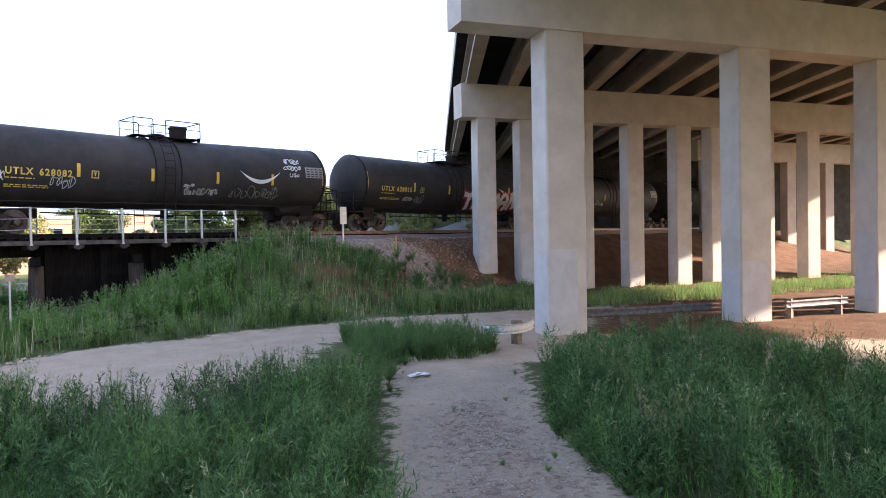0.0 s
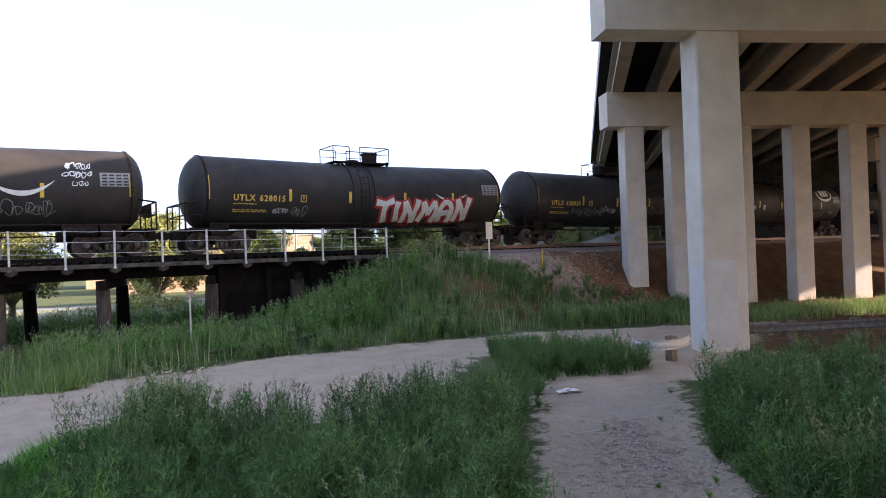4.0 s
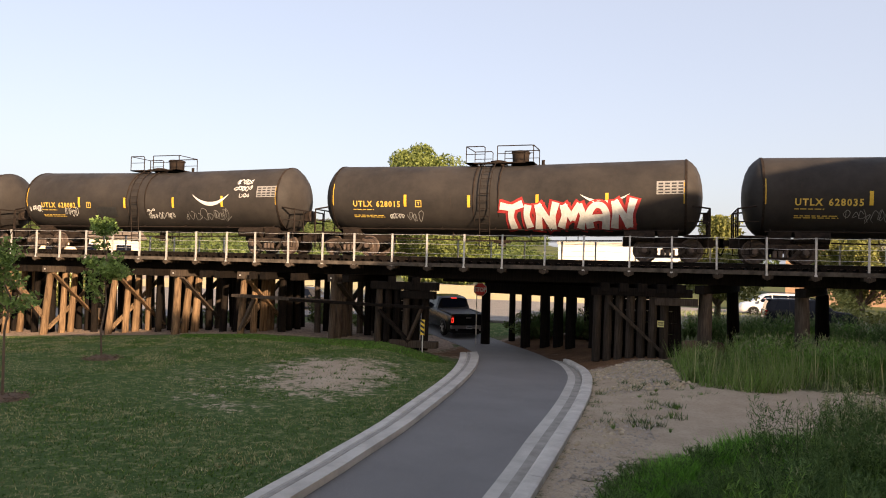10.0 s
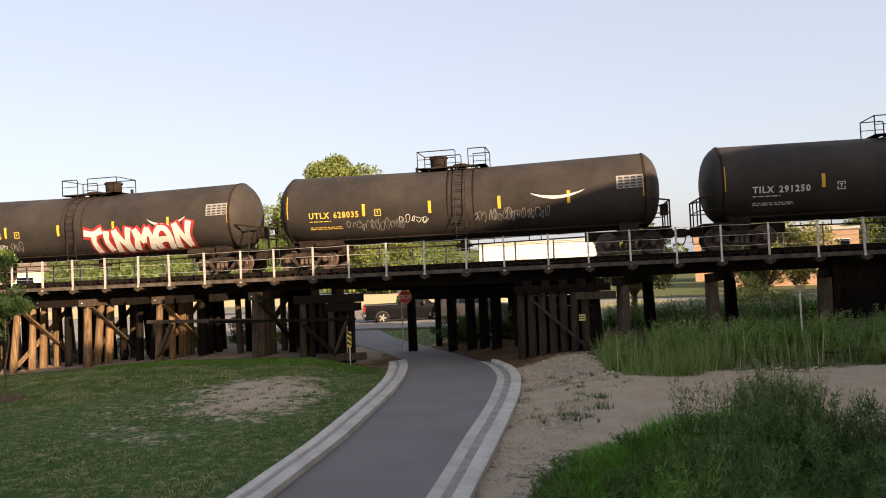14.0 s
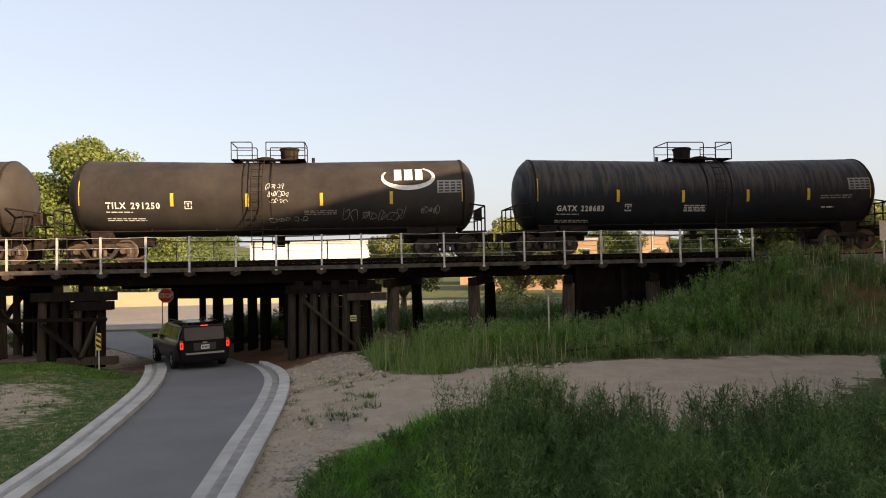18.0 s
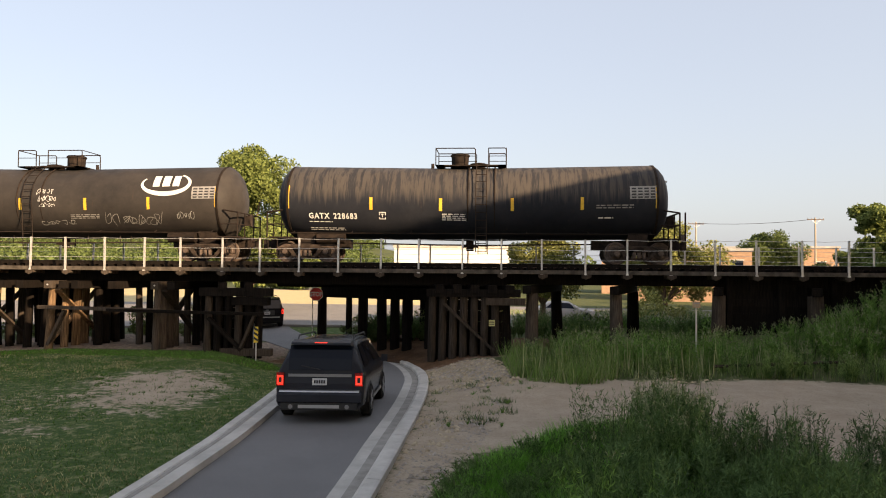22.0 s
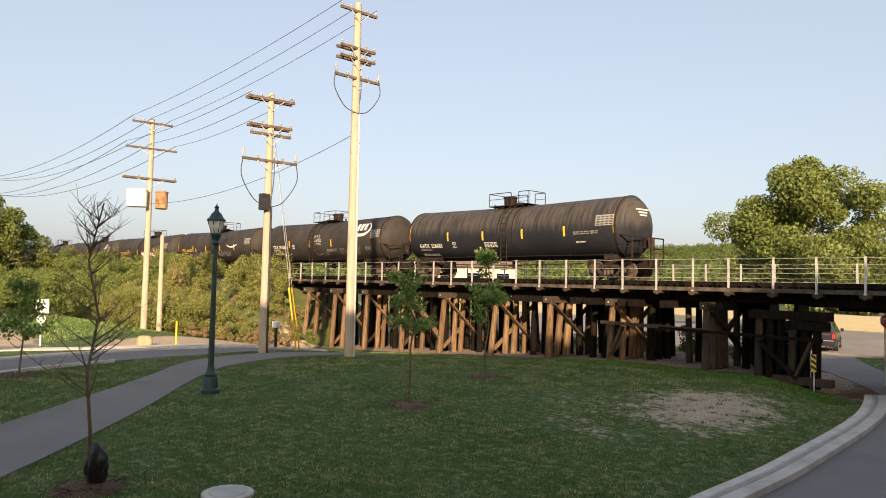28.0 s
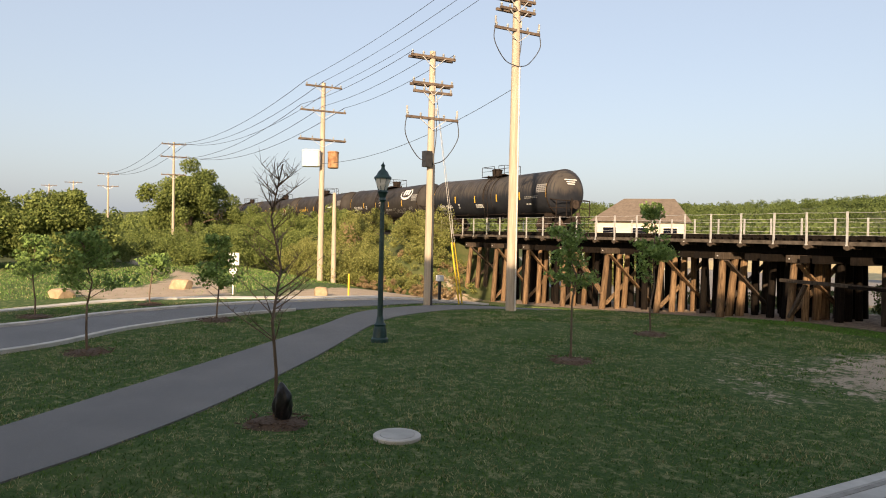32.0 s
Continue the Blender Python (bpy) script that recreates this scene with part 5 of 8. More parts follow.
def build_train():
    # foremost cars
    for k in range(3):
        c = tank_car(dome=(-0.35, 0.2, -0.4)[k], mirror=1)
        markings(c, ("TILX 293093", "UTLX 628041", "TILX 290917")[2 - k], PAINT_WHITE if k != 1 else PAINT_YELLOW, h=0.25)
        scrawl(c, -5.8, TZ - 1.15, 4.0, 0.45, PAINT_WHITE, 20 + k, 12, 0.017)
        scrawl(c, -1.0, TZ - 1.2, 6.0, 0.5, PAINT_WHITE if k else SPRAY_GREY, 30 + k, 16, 0.017)
        CARS.append(c)
    c = tank_car(dome=-0.02)
    tagged(c, "dusty black tank car with scrawled tags and a sprayed smile")
    markings(c, "UTLX 628082", PAINT_YELLOW)
    smile(c, 4.0, TZ + 0.22, 2.1, 0.42, PAINT_WHITE)
    scrawl(c, 5.3, TZ + 0.62, 0.95, 0.45, PAINT_WHITE, 41, 5, 0.024)
    scrawl(c, 5.25, TZ + 0.28, 1.0, 0.40, PAINT_WHITE, 46, 5, 0.024)
    scrawl(c, 5.55, TZ - 0.02, 0.6, 0.32, PAINT_WHITE, 47, 3, 0.022)
    scrawl(c, 2.3, TZ - 1.15, 2.6, 0.8, SPRAY_GREY, 42, 8, 0.02)
    scrawl(c, 0.2, TZ - 0.95, 1.6, 0.42, PAINT_WHITE, 43, 8, 0.017)
    scrawl(c, 0.15, TZ - 0.62, 0.5, 0.25, PAINT_WHITE, 48, 3, 0.017)
    scrawl(c, -5.2, TZ - 0.95, 0.9, 0.65, PAINT_WHITE, 44, 4, 0.015)
    scrawl(c, -7.5, TZ - 0.7, 0.9, 0.5, PAINT_WHITE, 45, 5, 0.024)
    decal("dark_panel", -3.0, TZ - 0.85, -1.7, TZ - 0.35, BLACK_PAINT, c)
    CARS.append(c)
    c = tank_car(dome=0.0)
    tagged(c, "black tank car with a bold white and red graffiti word")
    markings(c, "UTLX 628015", PAINT_YELLOW)
    bold_word(c)
    smile(c, 4.55, TZ + 0.08, 1.95, 0.3, PAINT_WHITE, 0.12)
    scrawl(c, -4.9, TZ - 0.95, 0.7, 0.3, PAINT_WHITE, 51, 5, 0.016)
    scrawl(c, -4.1, TZ - 1.1, 0.75, 0.7, SPRAY_GREY, 52, 3, 0.024)
    CARS.append(c)
    c = tank_car(dome=-0.25, mirror=-1)
    tagged(c, "dusty black tank car with faint scrawls and a sprayed smile")
    markings(c, "UTLX 628035", PAINT_YELLOW)
    scrawl(c, -2.6, TZ - 0.85, 1.2, 0.5, PAINT_WHITE, 61, 5, 0.018)
    scrawl(c, -5.0, TZ - 1.1, 2.6, 0.7, SPRAY_GREY, 62, 12, 0.018)
    scrawl(c, 0.6, TZ - 1.0, 3.2, 0.7, SPRAY_GREY, 63, 16, 0.018)
    smile(c, 4.2, TZ + 0.12, 2.2, 0.2, PAINT_WHITE, 0.09)
    CARS.append(c)
    c = tank_car(dome=-0.35)
    tagged(c, "dusty black tank car with a white oval company mark")
    markings(c, "TILX 291250", PAINT_WHITE, h=0.24, z=TZ - 0.5)
    g = Geo()
    n = 40
    v = []
    for i in range(n + 1):
        a = radians(150 + 262 * i / n)
        th = 0.03 + 0.07 * math.sin(math.pi * i / n)
        for k in (-1, 1):
            v.append(skin(5.35 + (1.06 + k * th) * math.cos(a), TZ + 0.72 + (0.46 + k * th) * math.sin(a), 0.01))
    g.add(v, [(2 * i, 2 * i + 1, 2 * i + 3, 2 * i + 2) for i in range(n)])
    part("oval_mark", g, PAINT_WHITE, c, "white oval swoosh")
    for x, w in ((4.78, 0.30), (5.2, 0.34), (5.66, 0.30)):
        decal("mark_bar", x, TZ + 0.58, x + w, TZ + 1.06, PAINT_WHITE, c, "plain white bar of the company mark", 6)
    scrawl(c, -0.5, TZ + 0.25, 0.8, 0.4, PAINT_WHITE, 71, 5, 0.014)
    scrawl(c, -0.4, TZ - 0.05, 0.9, 0.35, PAINT_WHITE, 76, 5, 0.014)
    scrawl(c, -0.3, TZ - 0.3, 0.7, 0.28, PAINT_WHITE, 77, 4, 0.014)
    scrawl(c, 2.5, TZ - 1.15, 2.6, 0.75, SPRAY_GREY, 72, 7, 0.018)
    scrawl(c, 5.8, TZ - 0.9, 0.8, 0.45, SPRAY_GREY, 73, 5, 0.02)
    scrawl(c, -0.4, TZ - 1.05, 1.6, 0.3, SPRAY_GREY, 74, 5, 0.02)
    small_print(c, 1.1, TZ - 0.62, 3, 1.3, SPRAY_GREY, 75)
    CARS.append(c)
    c = tank_car(dome=0.1, mirror=-1, streak=True, gatx=True)
    tagged(c, "glossy black tank car with dark run-down stains, last of the train")
    markings(c, "GATX 228683", PAINT_WHITE, h=0.22, fx=-6.75, z=TZ - 0.78)
    small_print(c, -1.1, TZ - 0.55, 4, 1.0, PAINT_WHITE, 81, 0.04)
    small_print(c, 5.2, TZ - 0.25, 2, 1.5, SPRAY_GREY, 82, 0.05)
    small_print(c, 5.3, TZ - 0.75, 1, 0.6, PAINT_WHITE, 83, 0.06)
    part("marker_light", Geo().box(8.95, -0.09, RAIL_Z + 1.0, 9.1, 0.09, RAIL_Z + 1.3), WHEEL, c, "rusty red end of train device")
    part("marker_pole", Geo().cyl((9.0, -0.5, RAIL_Z + 0.9), (9.0, -0.5, RAIL_Z + 2.2), 0.035, 8), UNDER, c)
    for k, w in ((0, 0.5), (1, 0.36), (2, 0.3)):
        part("end_lettering", Geo().box(TL - 0.2, -w, TZ + 0.86 - 0.14 * k, TL - 0.075 + 0.018 * k, w, TZ + 0.93 - 0.14 * k), PAINT_WHITE, c)
    CARS.append(c)


build_train()

# ---- road vehicles ----
class Body:
    """A car body lofted along x: rows of (x, belt z, roof z, half width at belt, half width at roof)."""
    def __init__(self, rows, sill=0.34):
        self.r, self.sill = rows, sill

    def at(self, x):
        xs = [r[0] for r in self.r]
        return [float(np.interp(x, xs, [r[k] for r in self.r])) for k in range(1, 5)]

    def ring(self, x):
        b, t, wb, wt = self.at(x)
        s = min(self.sill, b - 0.2)
        half = [(wb * 0.86, s - 0.06), (wb * 0.97, s + 0.04), (wb * 1.0, (s + b) * 0.5), (wb * 0.985, b - 0.06), (wb * 0.955, b)]
        if t - b > 0.12:
            half += [(wt + (wb - wt) * 0.45, b + (t - b) * 0.5), (wt + 0.03, t - 0.07), (wt - 0.06, t - 0.01), (wt * 0.5, t + 0.015)]
        else:
            k = max(0.0, t - b)
            half += [(wb * 0.92, b + k * 0.4), (wb * 0.85, b + k * 0.8), (wb * 0.7, b + k), (wb * 0.4, b + k)]
        return [(x, y, z) for y, z in half] + [(x, -y, z) for y, z in reversed(half)]

    def shell(self):
        xs = sorted({round(float(v), 3) for a, b in zip(self.r, self.r[1:]) for v in np.linspace(a[0], b[0], 4)})
        g = Geo()
        rings = [self.ring(x) for x in xs]
        n = len(rings[0])
        g.add([p for r in rings for p in r], [(i * n + j, i * n + (j + 1) % n, (i + 1) * n + (j + 1) % n, (i + 1) * n + j) for i in range(len(rings) - 1) for j in range(n)] + [tuple(range(n)), tuple(range((len(rings) - 1) * n + n - 1, (len(rings) - 1) * n - 1, -1))])
        return g

    def side(self, x, t, s, lift=0.012):
        b, r, wb, wt = self.at(x)
        z = b + (r - b) * t
        y = wb * 0.955 + (wt + 0.03 - wb * 0.955) * min(1, t / 0.93)
        return (x, s * (y + lift), z)

    def window(self, x0, x1, s, lo=0.10, hi=0.84, slant0=0.0, slant1=0.0):
        g = Geo()
        v = []
        n = 5
        for k in range(n + 1):
            for t, a, b in ((lo, x0, x1), ((lo + hi) / 2, x0 + slant0 / 2, x1 + slant1 / 2), (hi, x0 + slant0, x1 + slant1)):
                v.append(self.side(a + (b - a) * k / n, t, s))
        return g.add(v, [(3 * k + j, 3 * k + j + 1, 3 * k + j + 4, 3 * k + j + 3) for k in range(n) for j in range(2)])


def vehicle(name, label, rows, paint, length, track, wheels, wr, kind):
    car = thing(name, label, kind)
    body = Body(rows)
    part("body", body.shell(), paint, car, smooth=True)
    w = max(r[3] for r in rows)
    rear = rows[0][0]
    roof = max(r[2] for r in rows)
    for x in wheels:
        for s in (-1, 1):
            arch = Geo()
            n = 18
            v = [(x, s * (w + 0.004), wr)] + [(x + (wr + 0.07) * math.cos(math.pi * i / n), s * (w + 0.004), wr + (wr + 0.07) * math.sin(math.pi * i / n)) for i in range(n + 1)]
            v2 = [(a, s * (w - 0.05), c) for a, b, c in v]
            arch.add(v + v2, [tuple(range(n + 2)), tuple(range(2 * n + 3, n + 1, -1))] + [(i, i + 1, n + 3 + i, n + 2 + i) for i in range(1, n + 1)])
            part("wheel_arch", arch, PLASTIC, car)
            wh = part("tyre", Geo().lathe([(-0.11, wr * 0.62), (-0.12, wr * 0.9), (-0.09, wr), (0.09, wr), (0.12, wr * 0.9), (0.11, wr * 0.62)], pose(0, 0, 0, 90), 24), RUBBER, car, smooth=True)
            wh.location = (x, s * (w - 0.075), wr)
            rim = Geo().lathe([(-0.06, wr * 0.63), (0.06, wr * 0.63)], pose(0, 0, 0, 90), 20)
            for k in range(5):
                a = 2 * math.pi * k / 5
                rim.beam((0, s * 0.105, 0), (wr * 0.6 * math.cos(a), s * 0.105, wr * 0.6 * math.sin(a)), 0.09, 0.03, (0, 1, 0))
            part("rim", rim, RIM, wh)
    return car, body, w, rear


def tail(car, rear, w, z0, z1, x, wide=0.16, on=False):
    for s in (-1, 1):
        if on:
            zc, yc = (z0 + z1) / 2, s * (w - 0.03 - wide / 2)
            xa, xb = rear + x - 0.03, rear + x - 0.005
            loop = Geo()
            loop.box(xa, yc - wide * 0.40, z0 + 0.03, xb, yc + wide * 0.40, z0 + 0.075)
            loop.box(xa, yc - wide * 0.40, zc + 0.045, xb, yc + wide * 0.40, zc + 0.085)
            for e in (-1, 1):
                loop.box(xa, yc + e * wide * 0.31 - wide * 0.09, z0 + 0.075, xb, yc + e * wide * 0.31 + wide * 0.09, zc + 0.045)
            part("lit_bulb", loop, TAIL_ON, car, "lit red lamp")
        part("tail_lamp", Geo().box(rear + x - 0.02, s * (w - 0.03) - wide * (s > 0), z0, rear + x + 0.14, s * (w - 0.03) + wide * (s < 0), z1), TAIL, car, "red tail lamp")


def bars(x, y0, y1, z0, z1):
    g = Geo()
    n = 5
    for i in range(n):
        a = y0 + (y1 - y0) * (i + 0.15) / n
        g.box(x, a, z0, x + 0.004, a + (y1 - y0) / n * 0.7, z1)
    return g


def minivan(paint, label, on=True):
    rows = [(-2.55, 0.80, 0.84, 0.90, 0.86), (-2.50, 1.02, 1.08, 0.95, 0.86), (-2.44, 1.06, 1.40, 0.97, 0.80), (-2.28, 1.08, 1.70, 0.985, 0.76), (-2.0, 1.08, 1.75, 1.0, 0.76), (0.2, 1.06, 1.75, 1.0, 0.76), (0.75, 1.04, 1.66, 1.0, 0.76), (1.65, 1.02, 1.12, 0.98, 0.9), (2.3, 0.92, 0.95, 0.94, 0.88), (2.55, 0.62, 0.66, 0.82, 0.78)]
    car, b, w, rear = vehicle("minivan", label, rows, paint, 5.1, 1.6, (-1.55, 1.5), 0.34, "car")
    for s in (-1, 1):
        part("side_window", b.window(-2.05, -0.95, s, slant0=0.06), DARK_GLASS, car)
        part("side_window", b.window(-0.88, 0.15, s), DARK_GLASS, car)
        part("side_window", b.window(0.22, 1.3, s, slant1=-0.62), DARK_GLASS, car)
        part("door_mirror", Geo().box(1.0, s * (w + 0.02) - 0.02, 1.04, 1.14, s * (w + 0.2), 1.2), paint, car)
        part("roof_rail", Geo().tube([(-1.9, s * 0.66, 1.77), (-1.8, s * 0.66, 1.83), (0.2, s * 0.66, 1.83), (0.4, s * 0.66, 1.77)], 0.02, 6), PLASTIC, car)
    rw = Geo().prism([(-2.54, 1.13), (-2.375, 1.63), (-2.25, 1.63), (-2.42, 1.13)], -0.75, 0.75)
    part("rear_wiper", Geo().beam((-2.53, -0.05, 1.17), (-2.49, -0.5, 1.22), 0.02, 0.025), PLASTIC, car)
    part("roof_spoiler", Geo().prism([(-2.44, 1.66), (-2.42, 1.71), (-2.1, 1.77), (-2.15, 1.69)], -0.74, 0.74), paint, car)
    part("high_brake_lamp", Geo().box(-2.455, -0.13, 1.665, -2.425, 0.13, 1.70), TAIL_ON if on else TAIL, car)
    part("plate_recess", Geo().box(-2.578, -0.42, 0.74, -2.53, 0.42, 1.02), PLASTIC, car)
    part("rear_window", rw, DARK_GLASS, car)
    part("rear_bumper", Geo().box(-2.62, -0.9, 0.36, -2.4, 0.9, 0.62), paint, car)
    part("bumper_pad", Geo().box(-2.632, -0.72, 0.60, -2.5, 0.72, 0.66), DECAL_GREY, car, "pale scuff strip")
    tail(car, -2.5, 0.97, 0.80, 1.16, -0.06, 0.13, on)
    p = part("plate", Geo().box(-2.59, -0.16, 0.79, -2.55, 0.16, 0.95), PLATE, car)
    part("plate_marks", bars(-2.597, -0.13, 0.13, 0.83, 0.91), BLACK_PAINT, p)
    part("hatch_handle", Geo().box(-2.595, -0.08, 1.02, -2.53, 0.08, 1.06), CHROME, car)
    return car


def suv(paint, label, on=True, nm="suv"):
    rows = [(-2.50, 0.82, 0.86, 0.92, 0.86), (-2.46, 1.04, 1.10, 0.96, 0.86), (-2.40, 1.10, 1.42, 0.98, 0.76), (-2.22, 1.12, 1.72, 1.0, 0.67), (-1.9, 1.12, 1.78, 1.0, 0.67), (0.2, 1.10, 1.79, 1.0, 0.68), (0.65, 1.10, 1.72, 1.0, 0.70), (1.25, 1.10, 1.18, 1.0, 0.92), (2.1, 1.04, 1.08, 0.98, 0.9), (2.42, 0.86, 0.9, 0.9, 0.84), (2.5, 0.6, 0.64, 0.84, 0.8)]
    car, b, w, rear = vehicle(nm, label, rows, paint, 5.0, 1.65, (-1.42, 1.45), 0.37, "car")
    for s in (-1, 1):
        part("side_window", b.window(-2.0, -1.2, s, slant0=0.2), DARK_GLASS, car)
        part("side_window", b.window(-1.12, -0.25, s), DARK_GLASS, car)
        part("side_window", b.window(-0.18, 0.95, s, slant1=-0.45), DARK_GLASS, car)
        part("door_mirror", Geo().box(0.72, s * (w + 0.02) - 0.02, 1.08, 0.86, s * (w + 0.2), 1.25), paint, car)
        part("roof_rail", Geo().tube([(-1.8, s * 0.64, 1.80), (-1.7, s * 0.64, 1.87), (0.1, s * 0.64, 1.87), (0.3, s * 0.64, 1.80)], 0.02, 6), PLASTIC, car)
        part("sill_trim", Geo().box(-1.0, s * w - 0.02, 0.34, 1.0, s * w + 0.02, 0.42), CHROME, car)
        part("exhaust", Geo().cyl((-2.6, s * 0.62, 0.36), (-2.4, s * 0.62, 0.36), 0.05, 10), CHROME, car)
    part("rear_window", Geo().prism([(-2.485, 1.14), (-2.435, 1.40), (-2.30, 1.68), (-2.2, 1.68), (-2.3, 1.40), (-2.4, 1.14)], -0.70, 0.70), DARK_GLASS, car)
    part("rear_wiper", Geo().beam((-2.49, 0.0, 1.16), (-2.47, 0.42, 1.24), 0.02, 0.02), PLASTIC, car)
    part("roof_spoiler", Geo().prism([(-2.45, 1.70), (-2.43, 1.75), (-2.12, 1.80), (-2.15, 1.72)], -0.66, 0.66), paint, car)
    part("lower_valance", Geo().prism([(-2.585, 0.30), (-2.595, 0.44), (-2.40, 0.44), (-2.40, 0.26)], -0.84, 0.84), PLASTIC, car)
    part("skid_plate", Geo().box(-2.605, -0.45, 0.33, -2.58, 0.45, 0.40), RIM, car, "pale skid plate")
    part("high_brake_lamp", Geo().box(-2.435, -0.14, 1.728, -2.41, 0.14, 1.755), TAIL_ON, car)
    part("rear_bumper", Geo().prism([(-2.50, 0.42), (-2.585, 0.46), (-2.59, 0.62), (-2.56, 0.67), (-2.36, 0.67), (-2.36, 0.42)], -0.93, 0.93), paint, car)
    part("bumper_strip", Geo().prism([(-2.575, 0.672), (-2.565, 0.705), (-2.4, 0.74), (-2.4, 0.672)], -0.88, 0.88), RIM, car, "pale bumper strip")
    part("hatch_strip", Geo().box(-2.50, -0.7, 1.0, -2.47, 0.7, 1.06), CHROME, car)
    tail(car, -2.46, 0.985, 0.80, 1.09, -0.05, 0.17, on)
    for s in (-1, 1):
        part("lamp_insert", Geo().box(-2.535, s * 0.86 - 0.035, 0.86, -2.505, s * 0.86 + 0.035, 1.03), PLASTIC, car, "dark lamp centre")
    p = part("plate", Geo().box(-2.52, -0.16, 0.82, -2.485, 0.16, 0.97), PLATE, car)
    part("plate_marks", bars(-2.526, -0.13, 0.13, 0.86, 0.93), BLACK_PAINT, p)
    return car


def pickup(paint, label):
    rows = [(-2.86, 0.78, 0.80, 0.95, 0.9), (-2.80, 1.20, 1.24, 0.98, 0.92), (-0.62, 1.22, 1.26, 1.0, 0.94), (-0.58, 1.22, 1.34, 1.0, 0.86), (-0.48, 1.22, 1.84, 1.0, 0.74), (-0.2, 1.22, 1.91, 1.0, 0.74), (0.85, 1.20, 1.91, 1.0, 0.74), (1.15, 1.2, 1.82, 1.0, 0.76), (1.75, 1.2, 1.26, 1.0, 0.92), (2.6, 1.16, 1.2, 1.0, 0.92), (2.86, 0.9, 0.94, 0.94, 0.9), (2.9, 0.6, 0.64, 0.9, 0.86)]
    car, b, w, rear = vehicle("pickup_truck", label, rows, paint, 5.8, 1.7, (-1.7, 1.95), 0.41, "pickup truck")
    # flat dark panel drawn for the shaded inside of the open bed
    part("dark_bed_panel", Geo().box(-2.72, -0.78, 1.262, -0.66, 0.78, 1.275), PLASTIC, car)
    for s in (-1, 1):
        part("bed_rail", Geo().box(-2.82, s * 0.86 - 0.06, 1.24, -0.6, s * 0.86 + 0.06, 1.30), PLASTIC, car)
        part("side_window", b.window(-0.32, 0.38, s, slant0=0.05), DARK_GLASS, car)
        part("side_window", b.window(0.45, 1.38, s, slant1=-0.42), DARK_GLASS, car)
        part("door_mirror", Geo().box(1.05, s * (w + 0.02) - 0.02, 1.2, 1.2, s * (w + 0.26), 1.46), PLASTIC, car)
        part("exhaust", Geo().cyl((-2.98, s * 0.66, 0.48), (-2.7, s * 0.66, 0.48), 0.055, 10), CHROME, car)
        part("mud_flap", Geo().box(-2.2, s * 0.8 - 0.13, 0.3, -2.17, s * 0.8 + 0.13, 0.62), PLASTIC, car)
    part("rear_window", Geo().prism([(-0.585, 1.36), (-0.5, 1.36), (-0.42, 1.78), (-0.51, 1.78)], -0.68, 0.68), DARK_GLASS, car)
    part("high_brake_lamp", Geo().box(-0.53, -0.16, 1.82, -0.48, 0.16, 1.86), TAIL_ON, car)
    part("tailgate", Geo().box(-2.88, -0.76, 0.78, -2.82, 0.76, 1.24), paint, car)
    part("tailgate_handle", Geo().box(-2.895, -0.14, 1.06, -2.87, 0.14, 1.14), CHROME, car)
    part("rear_bumper", Geo().box(-3.0, -0.97, 0.54, -2.8, 0.97, 0.70), CHROME, car, "chrome step bumper")
    tail(car, -2.82, 0.99, 0.82, 1.20, -0.05, 0.14, True)
    p = part("plate", Geo().box(-3.035, -0.16, 0.54, -3.015, 0.16, 0.68), PLATE, car)
    part("plate_marks", bars(-3.041, -0.13, 0.13, 0.58, 0.65), BLACK_PAINT, p)
    return car


def sedan(paint, label):
    rows = [(-2.35, 0.70, 0.74, 0.82, 0.78), (-2.28, 0.98, 1.02, 0.88, 0.8), (-1.6, 1.0, 1.04, 0.9, 0.8), (-0.95, 0.96, 1.40, 0.9, 0.62), (-0.3, 0.94, 1.45, 0.9, 0.62), (0.35, 0.94, 1.38, 0.9, 0.62), (1.1, 0.92, 0.98, 0.9, 0.8), (2.1, 0.78, 0.82, 0.86, 0.8), (2.35, 0.55, 0.58, 0.76, 0.7)]
    car, b, w, rear = vehicle("sedan", label, rows, paint, 4.7, 1.5, (-1.4, 1.4), 0.33, "car")
    for s in (-1, 1):
        part("side_window", b.window(-1.25, -0.3, s, slant0=0.42), DARK_GLASS, car)
        part("side_window", b.window(-0.24, 0.85, s, slant1=-0.5), DARK_GLASS, car)
        part("door_mirror", Geo().box(0.62, s * (w + 0.02) - 0.02, 0.94, 0.74, s * (w + 0.17), 1.06), paint, car)
    tail(car, -2.28, 0.88, 0.74, 0.94, -0.06, 0.2, False)
    return car


LANE = spline([(-3.5, -40), (-3.5, -20), (-3.5, -8), (-3.52, 2), (-3.6, 8), (-3.75, 11), (-3.88, 13.25), (-4.08, 16.6), (-4.4, 20.3), (-4.98, 23.8), (-5.65, 26.9), (-6.4, 28.9), (-7.5, 31.0), (-9.2, 34.2), (-10.9, 36.6), (-13.0, 39.4), (-14.7, 42.2), (-15.3, 44.6), (-14.3, 46.6), (-11.5, 47.3), (-6, 47.5), (10, 47.7), (40, 47.9), (90, 48)], 12)
LANE_S = np.cumsum([0] + [(b - a).length for a, b in zip(LANE, LANE[1:])])


def lane_at(s):
    return [float(np.interp(s, LANE_S, [p[k] for p in LANE])) for k in (0, 1)]


def lane_s(y):
    return float(np.interp(y, [p.y for p in LANE], LANE_S))


